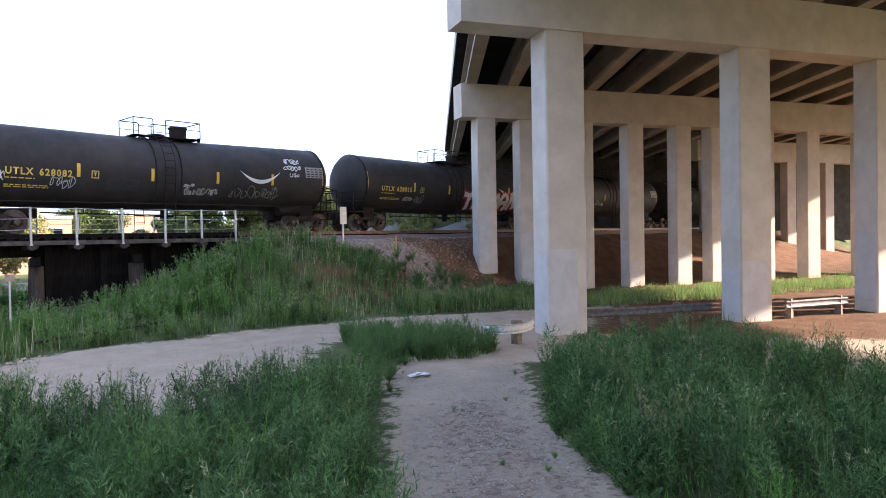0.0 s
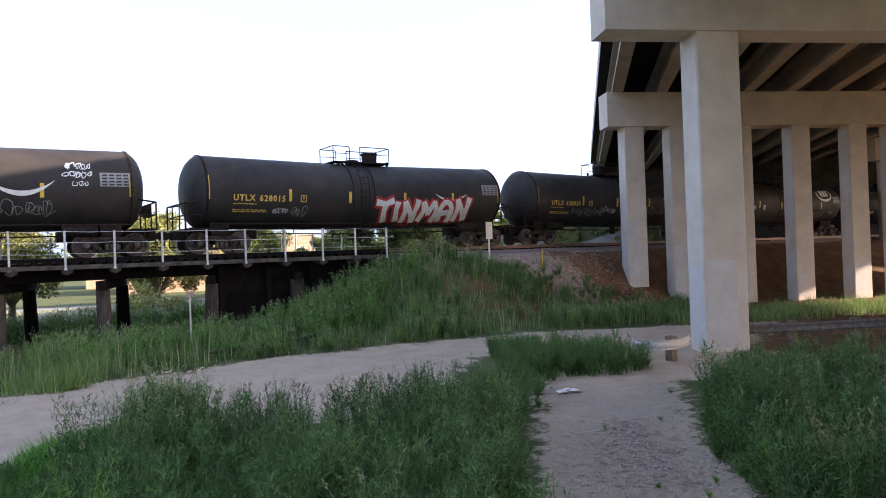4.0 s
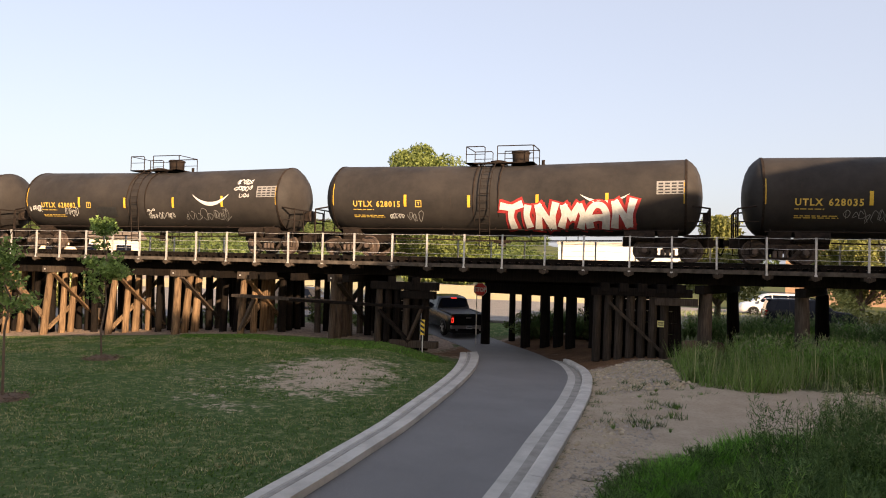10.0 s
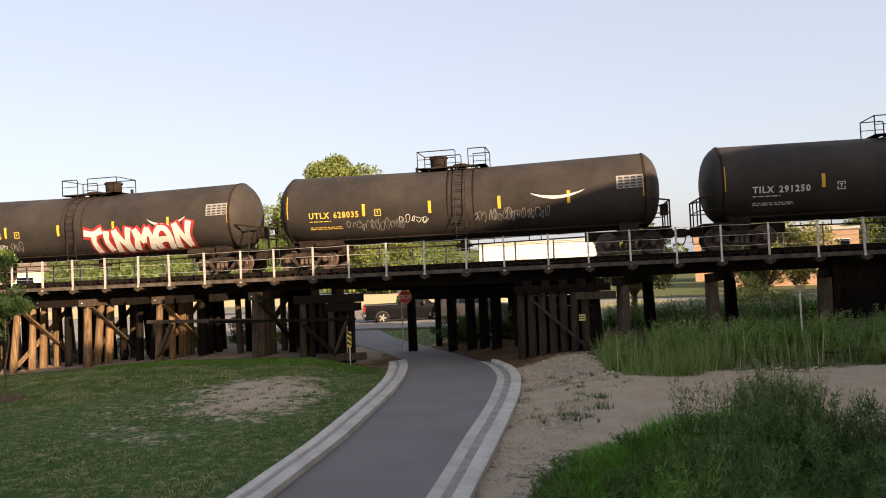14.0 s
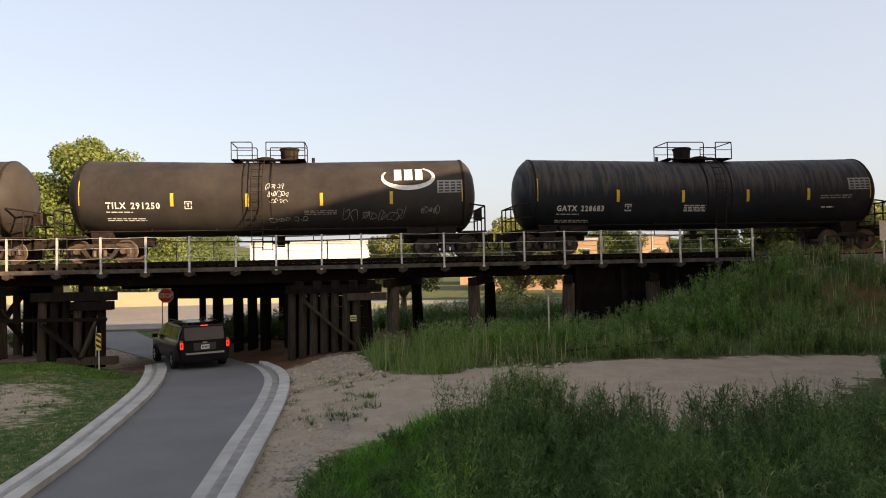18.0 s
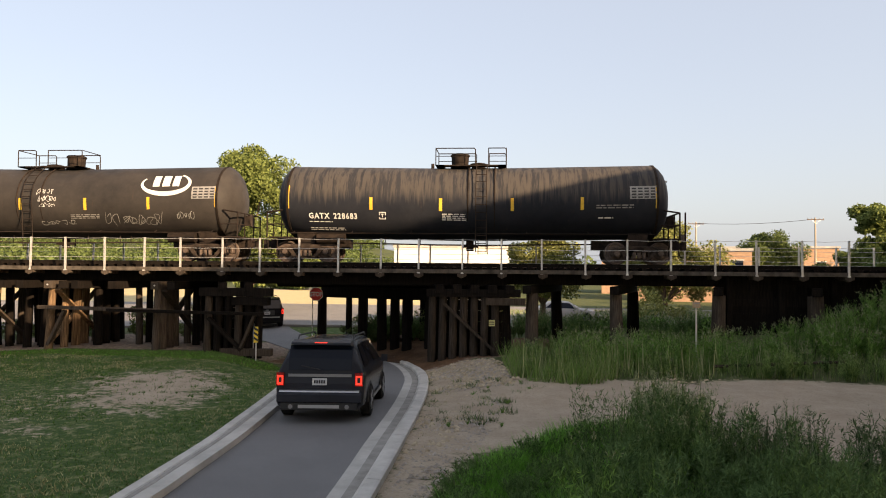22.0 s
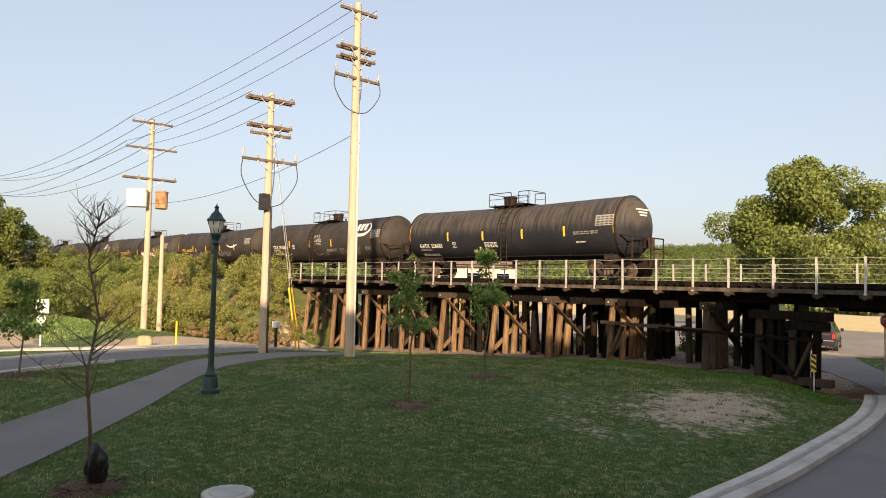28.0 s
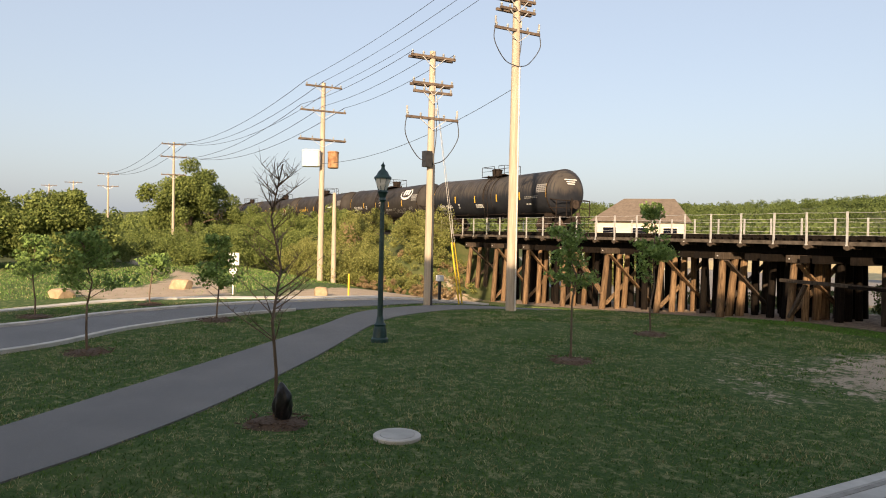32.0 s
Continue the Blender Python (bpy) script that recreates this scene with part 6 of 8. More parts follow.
PICKUP = pickup(PAINT_BLACK, "black crew cab pickup truck with chrome bumper and lit tail lamps")
DARK_SUV = suv(PAINT_NAVY, "dark sport utility car ahead under the trestle", False)
MINIVAN = minivan(PAINT_BLACK, "glossy black minivan with red tail lamps")
GREY_SUV = suv(PAINT_GREY, "grey sport utility car with lit brake lamps")
SILVER_SUV = suv(PAINT_TAUPE, "grey estate car on the cross street", False)
WHITE_VAN = minivan(PAINT_CREAM, "white van on the cross street", False)
SEDAN = sedan(PAINT_SILVER, "silver sedan on the cross street")

# ---- poles, lamps, signs ----
def crossarm(parent, z, half, m, double=False, name="crossarm"):
    a = part(name, Geo().box(-half, -0.17, z - 0.06, half, -0.05, z + 0.06, m), ARM_WOOD, parent)
    if double:
        part(name, Geo().box(-half, 0.05 + 0.12, z - 0.06, half, 0.17 + 0.12, z + 0.06, m), ARM_WOOD, parent)
    br = Geo()
    for s in (-1, 1):
        br.beam(m @ Vector((s * half * 0.5, -0.2, z - 0.05)), m @ Vector((0, -0.2, z - 0.55)), 0.03, 0.03)
    part("arm_brace", br, GALV, parent)
    for k in (-0.94, -0.45, 0.45, 0.94):
        part("insulator", Geo().lathe([(0, 0.03), (0.05, 0.06), (0.08, 0.04), (0.11, 0.065), (0.15, 0.045), (0.18, 0.03)], m @ Matrix.Translation((k * half, -0.11, z + 0.06)), 10), PORCELAIN, parent)


RUST_CAN = two_tone("rusted_transformer_paint", (0.16, 0.065, 0.025), (0.42, 0.24, 0.12), 3, 0.7, bump=0.1)


def utility_pole(x, y, h, yaw, arms, lean=(0, 0), r=0.19, loops=None, tanks=False, label="pale wooden utility pole with crossarms"):
    p = thing("utility_pole", label, "utility pole", Matrix.Translation((x, y, zat(x, y))) @ pose(0, 0, 0, lean[0], lean[1], 0), group="utility poles")
    m = pose(0, 0, 0, 0, 0, yaw)
    n = 8
    part("pole", Geo().lathe([(-1.0 + (h + 1.0) * i / n, r - 0.075 * i / n) for i in range(n + 1)], None, 14), POLE_WOOD, p, smooth=True)
    for z, half, dbl in arms:
        crossarm(p, z, half, m, dbl)
    if loops:
        z, half, drop = loops
        for s in (-1, 0.15, 1):
            a = Vector((s * half, -0.11, z + 0.15))
            pts = spline([a, a + Vector((0.06 * s, -0.02, -drop * 0.45)), Vector((s * half * 0.55, -0.1, z - drop * 0.85)), Vector((0.03, -0.2, z - drop))], 8)
            part("cable_loop", Geo().tube([m @ q for q in pts], 0.022, 6), CABLE, p, "black drop cable")
            part("cable_end", Geo().cyl(m @ a, m @ (a + Vector((0, 0, 0.35))), 0.05, 8), PORCELAIN, p)
        part("conduit", Geo().cyl(m @ Vector((0.1, -0.2, 0.0)), m @ Vector((0.1, -0.17, z - drop)), 0.055, 8), CABLE if h < 14 else GALV, p)
    if tanks:
        for k, (s, mat) in enumerate(((-1.1, WHITE_SIGN), (-0.62, WHITE_SIGN), (0.8, RUST_CAN))):
            z = tanks
            part("transformer", Geo().lathe([(0, 0.36), (0.03, 0.40), (1.1, 0.40), (1.13, 0.43), (1.2, 0.43), (1.24, 0.33)], m @ Matrix.Translation((s, -0.1 - 0.25 * (k == 1), z)), 18), mat, p, "transformer can", smooth=True)
            part("bushing", Geo().cyl(m @ Vector((s - 0.1, -0.1, z + 1.0)), m @ Vector((s - 0.1, -0.1, z + 1.3)), 0.04, 8), PORCELAIN, p)
    return p


# three near poles, a stub and the row beyond
utility_pole(-27.35, 19.45, 16.9, 90, [(16.45, 1.05, False), (14.65, 1.0, True), (14.15, 1.0, True), (13.2, 1.28, False)], (0, -0.3), 0.245, (13.2, 1.25, 1.7), label="tall pale wooden pole with four crossarms and cable loops")
utility_pole(-29.6, 16.2, 12.2, 84, [(11.9, 1.15, True), (10.6, 1.05, True), (10.2, 1.0, False), (8.95, 1.35, False)], (-0.8, -1.6), 0.22, (8.95, 1.3, 2.2), label="pale wooden pole with a double top arm and cable loops")
tagged(part("pole_box", Geo().box(-29.85, 15.85, 6.6, -29.45, 16.2, 7.35), BLACK_PAINT), "black equipment box strapped to the pale pole", "utility box")
utility_pole(-49.5, 18.0, 14.6, 84, [(14.3, 1.35, False), (12.5, 1.7, False), (10.4, 1.75, True)], (-0.5, -1.2), 0.23, None, 8.35, label="pale wooden pole carrying two transformer cans")
utility_pole(-48.6, 18.7, 6.6, 84, [], (0, -0.6), 0.2, label="short pale wooden stub pole")
utility_pole(-96.0, 15.0, 14.5, 80, [(14.2, 1.5, False), (12.6, 1.6, False), (10.3, 1.5, False)], (0, -1.0), 0.2)
utility_pole(-130.0, 10.0, 12.5, 80, [(12.2, 1.6, False), (10.2, 1.6, False)], (0, 0), 0.2)
utility_pole(-160.0, 6.0, 12.5, 80, [(12.2, 1.6, False), (10.6, 1.6, False)], (0, 0), 0.2)
utility_pole(28.3, 106.0, 10.9, 10, [(10.6, 1.2, False)], (0, 0), 0.17)
utility_pole(43.0, 101.0, 11.2, 10, [(10.9, 1.2, False)], (0, 0), 0.17)
utility_pole(-185.0, 2.0, 13.0, 80, [(12.6, 1.6, False), (10.6, 1.6, False)], (0, 0), 0.2)


def wire(a, b, sag, r=0.014, n=14):
    a, b = Vector(a), Vector(b)
    return Geo().tube([a.lerp(b, i / n) - Vector((0, 0, sag * 4 * (i / n) * (1 - i / n))) for i in range(n + 1)], r, 5)


def wires():
    w = thing("power_lines", "thin sagging power lines between the poles", "power line", kind="stuff")
    def end(px, py, z, half, yaw, k):
        v = pose(px, py, 0, 0, 0, yaw) @ Vector((half * k, -0.1, 0))
        return (v.x, v.y, z)
    for k in (-0.94, 0.0, 0.94):
        part("wire", wire(end(-27.35, 19.45, 16.6, 1.05, 90, k), end(-49.5, 18.0, 14.4, 1.35, 84, k), 0.35), CABLE, w)
        part("wire", wire(end(-29.6, 16.2, 12.0, 1.1, 84, k), end(-49.5, 18.0, 12.6, 1.7, 84, k), 0.3), CABLE, w)
        part("wire", wire(end(-49.5, 18.0, 14.4, 1.35, 84, k), end(-96, 15.0, 14.3, 1.5, 80, k), 1.6, 0.02), CABLE, w)
        part("wire", wire(end(-49.5, 18.0, 12.6, 1.7, 84, k), end(-96, 15.0, 12.7, 1.6, 80, k), 1.7, 0.02), CABLE, w)
        part("wire", wire(end(-96, 15.0, 14.3, 1.5, 80, k), end(-130, 10.0, 12.3, 1.6, 80, k), 1.2, 0.025), CABLE, w)
    part("wire", wire((28.3, 106, 10.7), (43, 101, 11), 0.35, 0.03), CABLE, w)
    part("wire", wire((-27.3, 19.4, 10.4), (-49.5, 18.0, 8.4), 0.8), CABLE, w)
    for a in (-1, 1):
        g = part("guy_wire", Geo().cyl((-29.7, 16.3, 11.2), (-31.0 - 0.35 * a, 18.9 + 0.3 * a, zat(-31, 19)), 0.012, 5), GALV, w)
        part("guy_guard", Geo().cyl((-30.62 - 0.26 * a, 18.12 + 0.23 * a, 3.0), (-31.0 - 0.35 * a, 18.9 + 0.3 * a, zat(-31, 19)), 0.04, 8), YELLOW_SIGN, w, "yellow guy guard")


wires()


def street_lamp(x, y):
    p = thing("street_lamp", "dark green cast iron street lamp with a lantern head", "street lamp", Matrix.Translation((x, y, zat(x, y))))
    part("base", Geo().lathe([(-0.1, 0.27), (0.12, 0.27), (0.16, 0.22), (0.42, 0.20), (0.5, 0.17), (0.56, 0.19), (0.62, 0.13), (0.8, 0.10)], None, 16), LAMP_GREEN, p, smooth=True)
    flutes = Geo()
    n = 24
    v = []
    for z, r in ((0.78, 0.088), (4.38, 0.062)):
        v += [((r - 0.008 * (i % 2)) * math.cos(2 * math.pi * i / n), (r - 0.008 * (i % 2)) * math.sin(2 * math.pi * i / n), z) for i in range(n)]
    flutes.add(v, [(i, (i + 1) % n, n + (i + 1) % n, n + i) for i in range(n)])
    part("shaft", flutes, LAMP_GREEN, p)
    part("collar", Geo().lathe([(4.36, 0.07), (4.42, 0.12), (4.5, 0.09), (4.6, 0.13), (4.68, 0.17), (4.72, 0.15)], None, 14), LAMP_GREEN, p, smooth=True)
    part("lantern_glass", Geo().lathe([(4.72, 0.13), (4.9, 0.21), (5.06, 0.245), (5.1, 0.235)], None, 8), LENS, p, "milky lantern panes")
    ribs = Geo()
    for i in range(8):
        a = 2 * math.pi * i / 8
        ribs.tube([(0.135 * math.cos(a), 0.135 * math.sin(a), 4.72), (0.252 * math.cos(a), 0.252 * math.sin(a), 5.08)], 0.012, 5)
    part("lantern_rib", ribs, LAMP_GREEN, p)
    part("lantern_cap", Geo().lathe([(5.08, 0.27), (5.13, 0.27), (5.2, 0.2), (5.3, 0.15), (5.38, 0.07), (5.44, 0.05), (5.5, 0.07), (5.56, 0.02), (5.62, 0.008)], None, 16), LAMP_GREEN, p, smooth=True)


street_lamp(-19.97, 9.25)


def stop_sign(x, y):
    s = thing("stop_sign", "red octagonal stop sign on a steel post", "stop sign", Matrix.Translation((x, y, zat(x, y))) @ pose(0, 0, 0, 0, 0, 12))
    part("post", Geo().box(-0.19, -0.03, -0.3, -0.14, 0.03, 3.05), GALV, s)
    def octo(r):
        return [(r * math.cos(math.pi / 8 + i * math.pi / 4), 2.72 + r * math.sin(math.pi / 8 + i * math.pi / 4)) for i in range(8)]
    part("border", Geo().prism(octo(0.345), -0.045, -0.035), WHITE_SIGN, s)
    f = part("face", Geo().prism(octo(0.32), -0.052, -0.046), RED_SIGN, s)
    lettering("STOP", 0.21, WHITE_SIGN, "legend", s, lambda a, b: Vector((a, -0.056, 2.615 + b)), bold=0.012, wide=0.82, align='CENTER')


stop_sign(-8.95, 33.6)


SEED_SIGN = two_tone("faded_yellow_sheeting", (0.42, 0.40, 0.14), (0.55, 0.52, 0.22), 5, 0.6, bump=0)
HX, HZ = -9.86, 1.08


def small_signs():
    s = thing("clearance_sign", "small yellow sign nailed to the timber pier", "sign", Matrix.Translation((-0.38, 28.05, 1.35)))
    part("panel", Geo().box(-0.12, -0.015, -0.12, 0.12, 0.015, 0.12), SEED_SIGN, s)
    part("print", Geo().box(-0.1, -0.02, 0.02, 0.1, -0.016, 0.06).box(-0.1, -0.02, -0.06, 0.1, -0.016, -0.02), BLACK_PAINT, s)
    s = thing("marker_sign", "small weathered white sign on a thin post among weeds", "sign", Matrix.Translation((6.95, 26.0, zat(6.95, 26.0))))
    part("post", Geo().box(-0.025, -0.025, -0.3, 0.025, 0.025, 2.3), GALV, s)
    part("panel", Geo().box(-0.14, -0.045, 2.16, 0.14, -0.026, 2.38), BOULDER, s)
    part("print", Geo().box(-0.09, -0.05, 2.29, 0.09, -0.046, 2.33).box(-0.09, -0.05, 2.21, 0.09, -0.046, 2.24), DECAL_GREY, s)
    s = thing("hazard_marker", "yellow and black striped hazard marker on the pier corner", "sign", Matrix.Translation((HX, 27.82, zat(HX, 27.82))))
    part("post", Geo().box(-0.02, 0.0, -0.2, 0.02, 0.04, HZ + 0.3), GALV, s)
    part("panel", Geo().box(-0.09, -0.02, HZ - 0.32, 0.09, -0.004, HZ + 0.32), YELLOW_SIGN, s)
    g = Geo()
    for k in range(3):
        z = HZ - 0.34 + k * 0.2
        g.add([(-0.09, -0.023, z + 0.17), (0.09, -0.023, z + 0.06), (0.09, -0.023, z + 0.16), (-0.09, -0.023, z + 0.27)], [(0, 1, 2, 3)])
    part("stripe", g, BLACK_PAINT, s)
    s = thing("railway_sign", "small grey sign back on a post by the track", "sign", Matrix.Translation((22.0, 27.6, zat(22.0, 27.6))))
    part("post", Geo().box(-0.03, -0.03, -0.3, 0.03, 0.03, 1.1), GALV, s)
    part("panel", Geo().box(-0.2, -0.05, 1.0, 0.2, -0.032, 1.85), GALV, s)
    s = thing("trail_sign", "white square sign with a symbol on a post", "sign", Matrix.Translation((-37.45, 8.85, zat(-37.45, 8.85))) @ pose(0, 0, 0, 0, 0, -70 + 135))
    part("post", Geo().box(-0.03, 0.0, -0.3, 0.03, 0.05, 1.7), GALV, s)
    part("panel", Geo().box(-0.3, -0.02, 1.55, 0.3, -0.002, 2.2), WHITE_SIGN, s)
    part("arrow", Geo().box(-0.04, -0.026, 1.65, 0.04, -0.022, 2.0).box(-0.18, -0.026, 1.95, 0.04, -0.022, 2.03), BLACK_PAINT, s)
    part("disc", Geo().lathe([(0, 0.2), (0.01, 0.2)], Matrix.Translation((0, -0.012, 1.28)) @ pose(0, 0, 0, 90), 18), WHITE_SIGN, s)
    s = thing("utility_box", "small pale box on a dark post", "utility box", Matrix.Translation((-32.0, 18.2, zat(-32, 18.2))))
    part("post", Geo().box(-0.06, -0.06, -0.3, 0.06, 0.06, 1.1), BLACK_PAINT, s)
    part("box", Geo().box(-0.2, -0.12, 1.1, 0.2, 0.12, 1.4), WHITE_SIGN, s)
    s = thing("marker_post", "slim yellow marker post", "post", Matrix.Translation((-34.9, 14.3, zat(-34.9, 14.3))))
    part("tube", Geo().cyl((0, 0, -0.3), (0, 0, 1.2), 0.05, 10), YELLOW_SIGN, s)
    m = thing("manhole_cover", "round pale concrete manhole ring with a cover in the lawn", "manhole", Matrix.Translation((-10.48, 5.21, zat(-10.48, 5.21))))
    part("ring", Geo().lathe([(-0.05, 0.40), (0.045, 0.40), (0.06, 0.38), (0.06, 0.3), (0.05, 0.29)], None, 32), CONCRETE_KERB, m)
    part("lid", Geo().lathe([(-0.02, 0.288), (0.062, 0.288), (0.064, 0.26)], None, 28), GUTTER, m)
    s = thing("survey_stake", "short orange topped stake by the ballast", "stake", Matrix.Translation((25.0, 27.0, zat(25, 27))))
    part("stake", Geo().box(-0.02, -0.02, -0.2, 0.02, 0.02, 0.9), YELLOW_SIGN, s)


small_signs()


def boulder(x, y, sx, sy, sz, seed):
    b = bmesh.new()
    bmesh.ops.create_icosphere(b, subdivisions=3, radius=1)
    for v in b.verts:
        d = 1 + 0.22 * noise.noise(v.co * 1.3 + Vector((seed, 0, 0))) + 0.06 * noise.noise(v.co * 5)
        c = v.co * d
        v.co = Vector((max(-0.8, min(0.8, c.x)) * sx, max(-0.8, min(0.8, c.y)) * sy, max(-0.6, min(0.75, c.z)) * sz))
    me = bpy.data.meshes.new("boulder")
    b.to_mesh(me)
    b.free()
    me.materials.append(BOULDER)
    ob = new("boulder", me)
    ob.matrix_basis = pose(x, y, zat(x, y) + sz * 0.35, 0, 0, seed * 40)
    tagged(ob, "large tan sandstone boulder beside the road", "boulder", "boulders")


boulder(-41.9, 7.0, 0.72, 0.5, 0.5, 1)
boulder(-35.3, 12.9, 0.42, 0.36, 0.45, 2)
boulder(-38.0, 1.0, 0.6, 0.5, 0.4, 3)


def guardrail():
    a = thing("guardrail", "galvanised steel guardrail between the bridge columns", "guardrail")
    wave = [(0.0, -0.15), (0.05, -0.1), (0.0, -0.03), (0.0, 0.03), (0.05, 0.1), (0.0, 0.15)]
    def run(line, mat):
        g = Geo()
        L = spline(line, 6)
        v = []
        for i, p in enumerate(L):
            d = (L[min(i + 1, len(L) - 1)] - L[max(i - 1, 0)]).normalized()
            s = Vector((d.y, -d.x, 0))
            v += [p + s * o + Vector((0, 0, zat(p.x, p.y) + 0.52 + h)) for o, h in wave]
        g.add(v, [(6 * i + j, 6 * i + j + 1, 6 * i + 6 + j + 1, 6 * i + 6 + j) for i in range(len(L) - 1) for j in range(5)])
        o = part("rail", g, mat, a)
        m = o.modifiers.new("thickness", 'SOLIDIFY')
        m.thickness = 0.006
    run([(18.5, 13.5), (17.8, 13.2), (17.2, 13.1), (16.6, 13.35), (16.45, 13.9), (16.9, 14.4)], GALV)
    run([(20.9, 14.0), (22.6, 13.0), (24.4, 12.0), (26.4, 11.0)], GALV_SHADED)
    run([(28.4, 8.95), (29.9, 8.3), (31.4, 7.6)], GALV_SHADED)
    for x, y in ((17.3, 13.3), (21.3, 14.0), (23.2, 12.9), (25.2, 11.8), (28.7, 8.95), (31.15, 7.85)):
        z = zat(x, y)
        part("post", Geo().box(x - 0.12, y - 0.12, z - 0.4, x + 0.12, y + 0.12, z + 0.74), POST_WOOD, a, "squared brown timber post")


guardrail()


def litter():
    q = random.Random(3)
    p = thing("litter", "crumpled white paper on the trail", "litter")
    g = Geo()
    cx, cy = 11.9, 12.1
    for k in range(5):
        x, y = cx + q.uniform(-0.2, 0.2), cy + q.uniform(-0.15, 0.15)
        z = zat(x, y) + 0.02
        a = q.uniform(0, 6.28)
        g.add([(x + 0.16 * math.cos(a + i * 1.57), y + 0.12 * math.sin(a + i * 1.57), z + q.uniform(0.0, 0.07)) for i in range(4)], [(0, 1, 2), (0, 2, 3)])
    part("paper", g, WHITE_SIGN, p)
    b = thing("fallen_board", "dark weathered board lying in the tall grass", "board", Matrix.Translation((1.75, 25.2, zat(1.75, 25.2) + 0.3)) @ pose(0, 0, 0, 0, 3, 5))
    part("plank", Geo().box(-0.85, -0.1, -0.04, 0.85, 0.1, 0.04), GREY_TIMBER, b)
    part("prop", Geo().box(-0.7, -0.06, -0.5, -0.6, 0.06, -0.04).box(0.6, -0.06, -0.5, 0.7, 0.06, -0.04), CREOSOTE, b)
    b = thing("fallen_pole", "bleached pole lying across the tall grass", "pole", Matrix.Translation((9.3, 24.6, zat(9.3, 24.6) + 0.35)) @ pose(0, 0, 0, 0, -2, 4))
    part("shaft", Geo().cyl((-2.2, 0, 0), (2.2, 0, 0.05), 0.05, 8), GREY_TIMBER, b)


litter()


# ---- buildings beyond the track ----
def building(name, label, x, y, w, d, h, yaw, mat, roof=None, windows=0, wz=1.2, wh=1.4, base=None):
    z = zat(x, y) if base is None else base
    b = thing(name, label, "building", Matrix.Translation((x, y, z)) @ pose(0, 0, 0, 0, 0, yaw))
    part("wall", Geo().box(-w / 2, -d / 2, -3.0, w / 2, d / 2, h), mat, b)
    if roof == 'gable':
        g = Geo().prism([(-w / 2 - 0.6, h - 0.05), (w / 2 + 0.6, h - 0.05), (w / 2 - 2.6, h + 2.9), (-w / 2 + 2.6, h + 2.9)], -d / 2 - 0.6, d / 2 + 0.6)
        v = [(-w / 2 - .6, -d / 2 - .6, h), (w / 2 + .6, -d / 2 - .6, h), (w / 2 + .6, d / 2 + .6, h), (-w / 2 - .6, d / 2 + .6, h), (-w / 2 + 2.8, 0, h + 2.7), (w / 2 - 1.2, 0, h + 2.7)]
        g = Geo().add(v, [(0, 1, 5, 4), (2, 3, 4, 5), (1, 2, 5), (3, 0, 4), (3, 2, 1, 0)])
        part("roof", g, ROOF_TAN, b)
    else:
        part("roof_edge", Geo().box(-w / 2 - 0.15, -d / 2 - 0.15, h, w / 2 + 0.15, d / 2 + 0.15, h + 0.3), GUTTER, b)
    for i in range(windows):
        a = -w / 2 + (i + 0.5) * w / windows
        wn_ = part("window", Geo().box(a - 0.7, -d / 2 - 0.03, wz, a + 0.7, -d / 2 + 0.05, wz + wh), DARK_GLASS, b)
        part("window_frame", Geo().box(a - 0.8, -d / 2 - 0.05, wz - 0.1, a + 0.8, -d / 2 - 0.031, wz).box(a - 0.8, -d / 2 - 0.05, wz + wh, a + 0.8, -d / 2 - 0.031, wz + wh + 0.1), WALL_PALE, wn_)
    return b


building("warehouse", "long white flat-roofed warehouse beyond the tracks", -6.5, 92, 13.5, 20, 6.1, 4, WALL_PALE)
building("brick_building", "tan brick building beyond the tracks", 24.0, 92, 13, 14, 6.0, -14, BRICK_FAR, None, 4, 3.3, 1.6)
building("brick_store", "long tan brick building in the distance", 34, 118, 34, 14, 7.2, -12, BRICK_FAR, None, 7, 3.4, 1.8)
building("house", "low cream building with a brown shingle hip roof", -59.0, 60.0, 9.6, 8, 5.3, 42, WALL_CREAM, 'gable', 3, 3.4, 1.2)


def field(name, poly, mat, z):
    g = Geo()
    n = len(poly)
    g.add([(x, y, zat(x, y) + z) for x, y in poly], [tuple(range(n))])
    tagged(part(name, g, mat), "dry tan grass bank beyond the cross street", "field", kind="structure")


field("field_west", [(-70, 67), (-6, 67), (-2, 76), (-20, 112), (-85, 112)], FIELD, 0.05)

# ---- plants ----
rng = np.random.default_rng(7)


def leaf_cloud(centres, radii, per, size, squash=0.8):
    """Small leaf triangles scattered in shells round the centres."""
    c = np.repeat(np.asarray(centres, float), per, 0)
    r = np.repeat(np.asarray(radii, float), per)
    d = rng.normal(size=(len(c), 3))
    d /= np.linalg.norm(d, axis=1)[:, None]
    k = rng.uniform(0.35, 1.08, len(c)) ** 0.6
    p = c + d * (r * k)[:, None] * np.array([1, 1, squash])
    a = rng.normal(size=(len(c), 3))
    a /= np.linalg.norm(a, axis=1)[:, None]
    b = np.cross(a, d + rng.normal(size=d.shape) * 0.6)
    b /= np.linalg.norm(b, axis=1)[:, None] + 1e-9
    s = (size * rng.uniform(0.6, 1.4, len(c)))[:, None]
    v = np.stack([p - a * s * 0.55, p + a * s * 0.55 + b * s * 0.25, p + b * s], 1).reshape(-1, 3)
    return v, np.arange(len(v)).reshape(-1, 3)


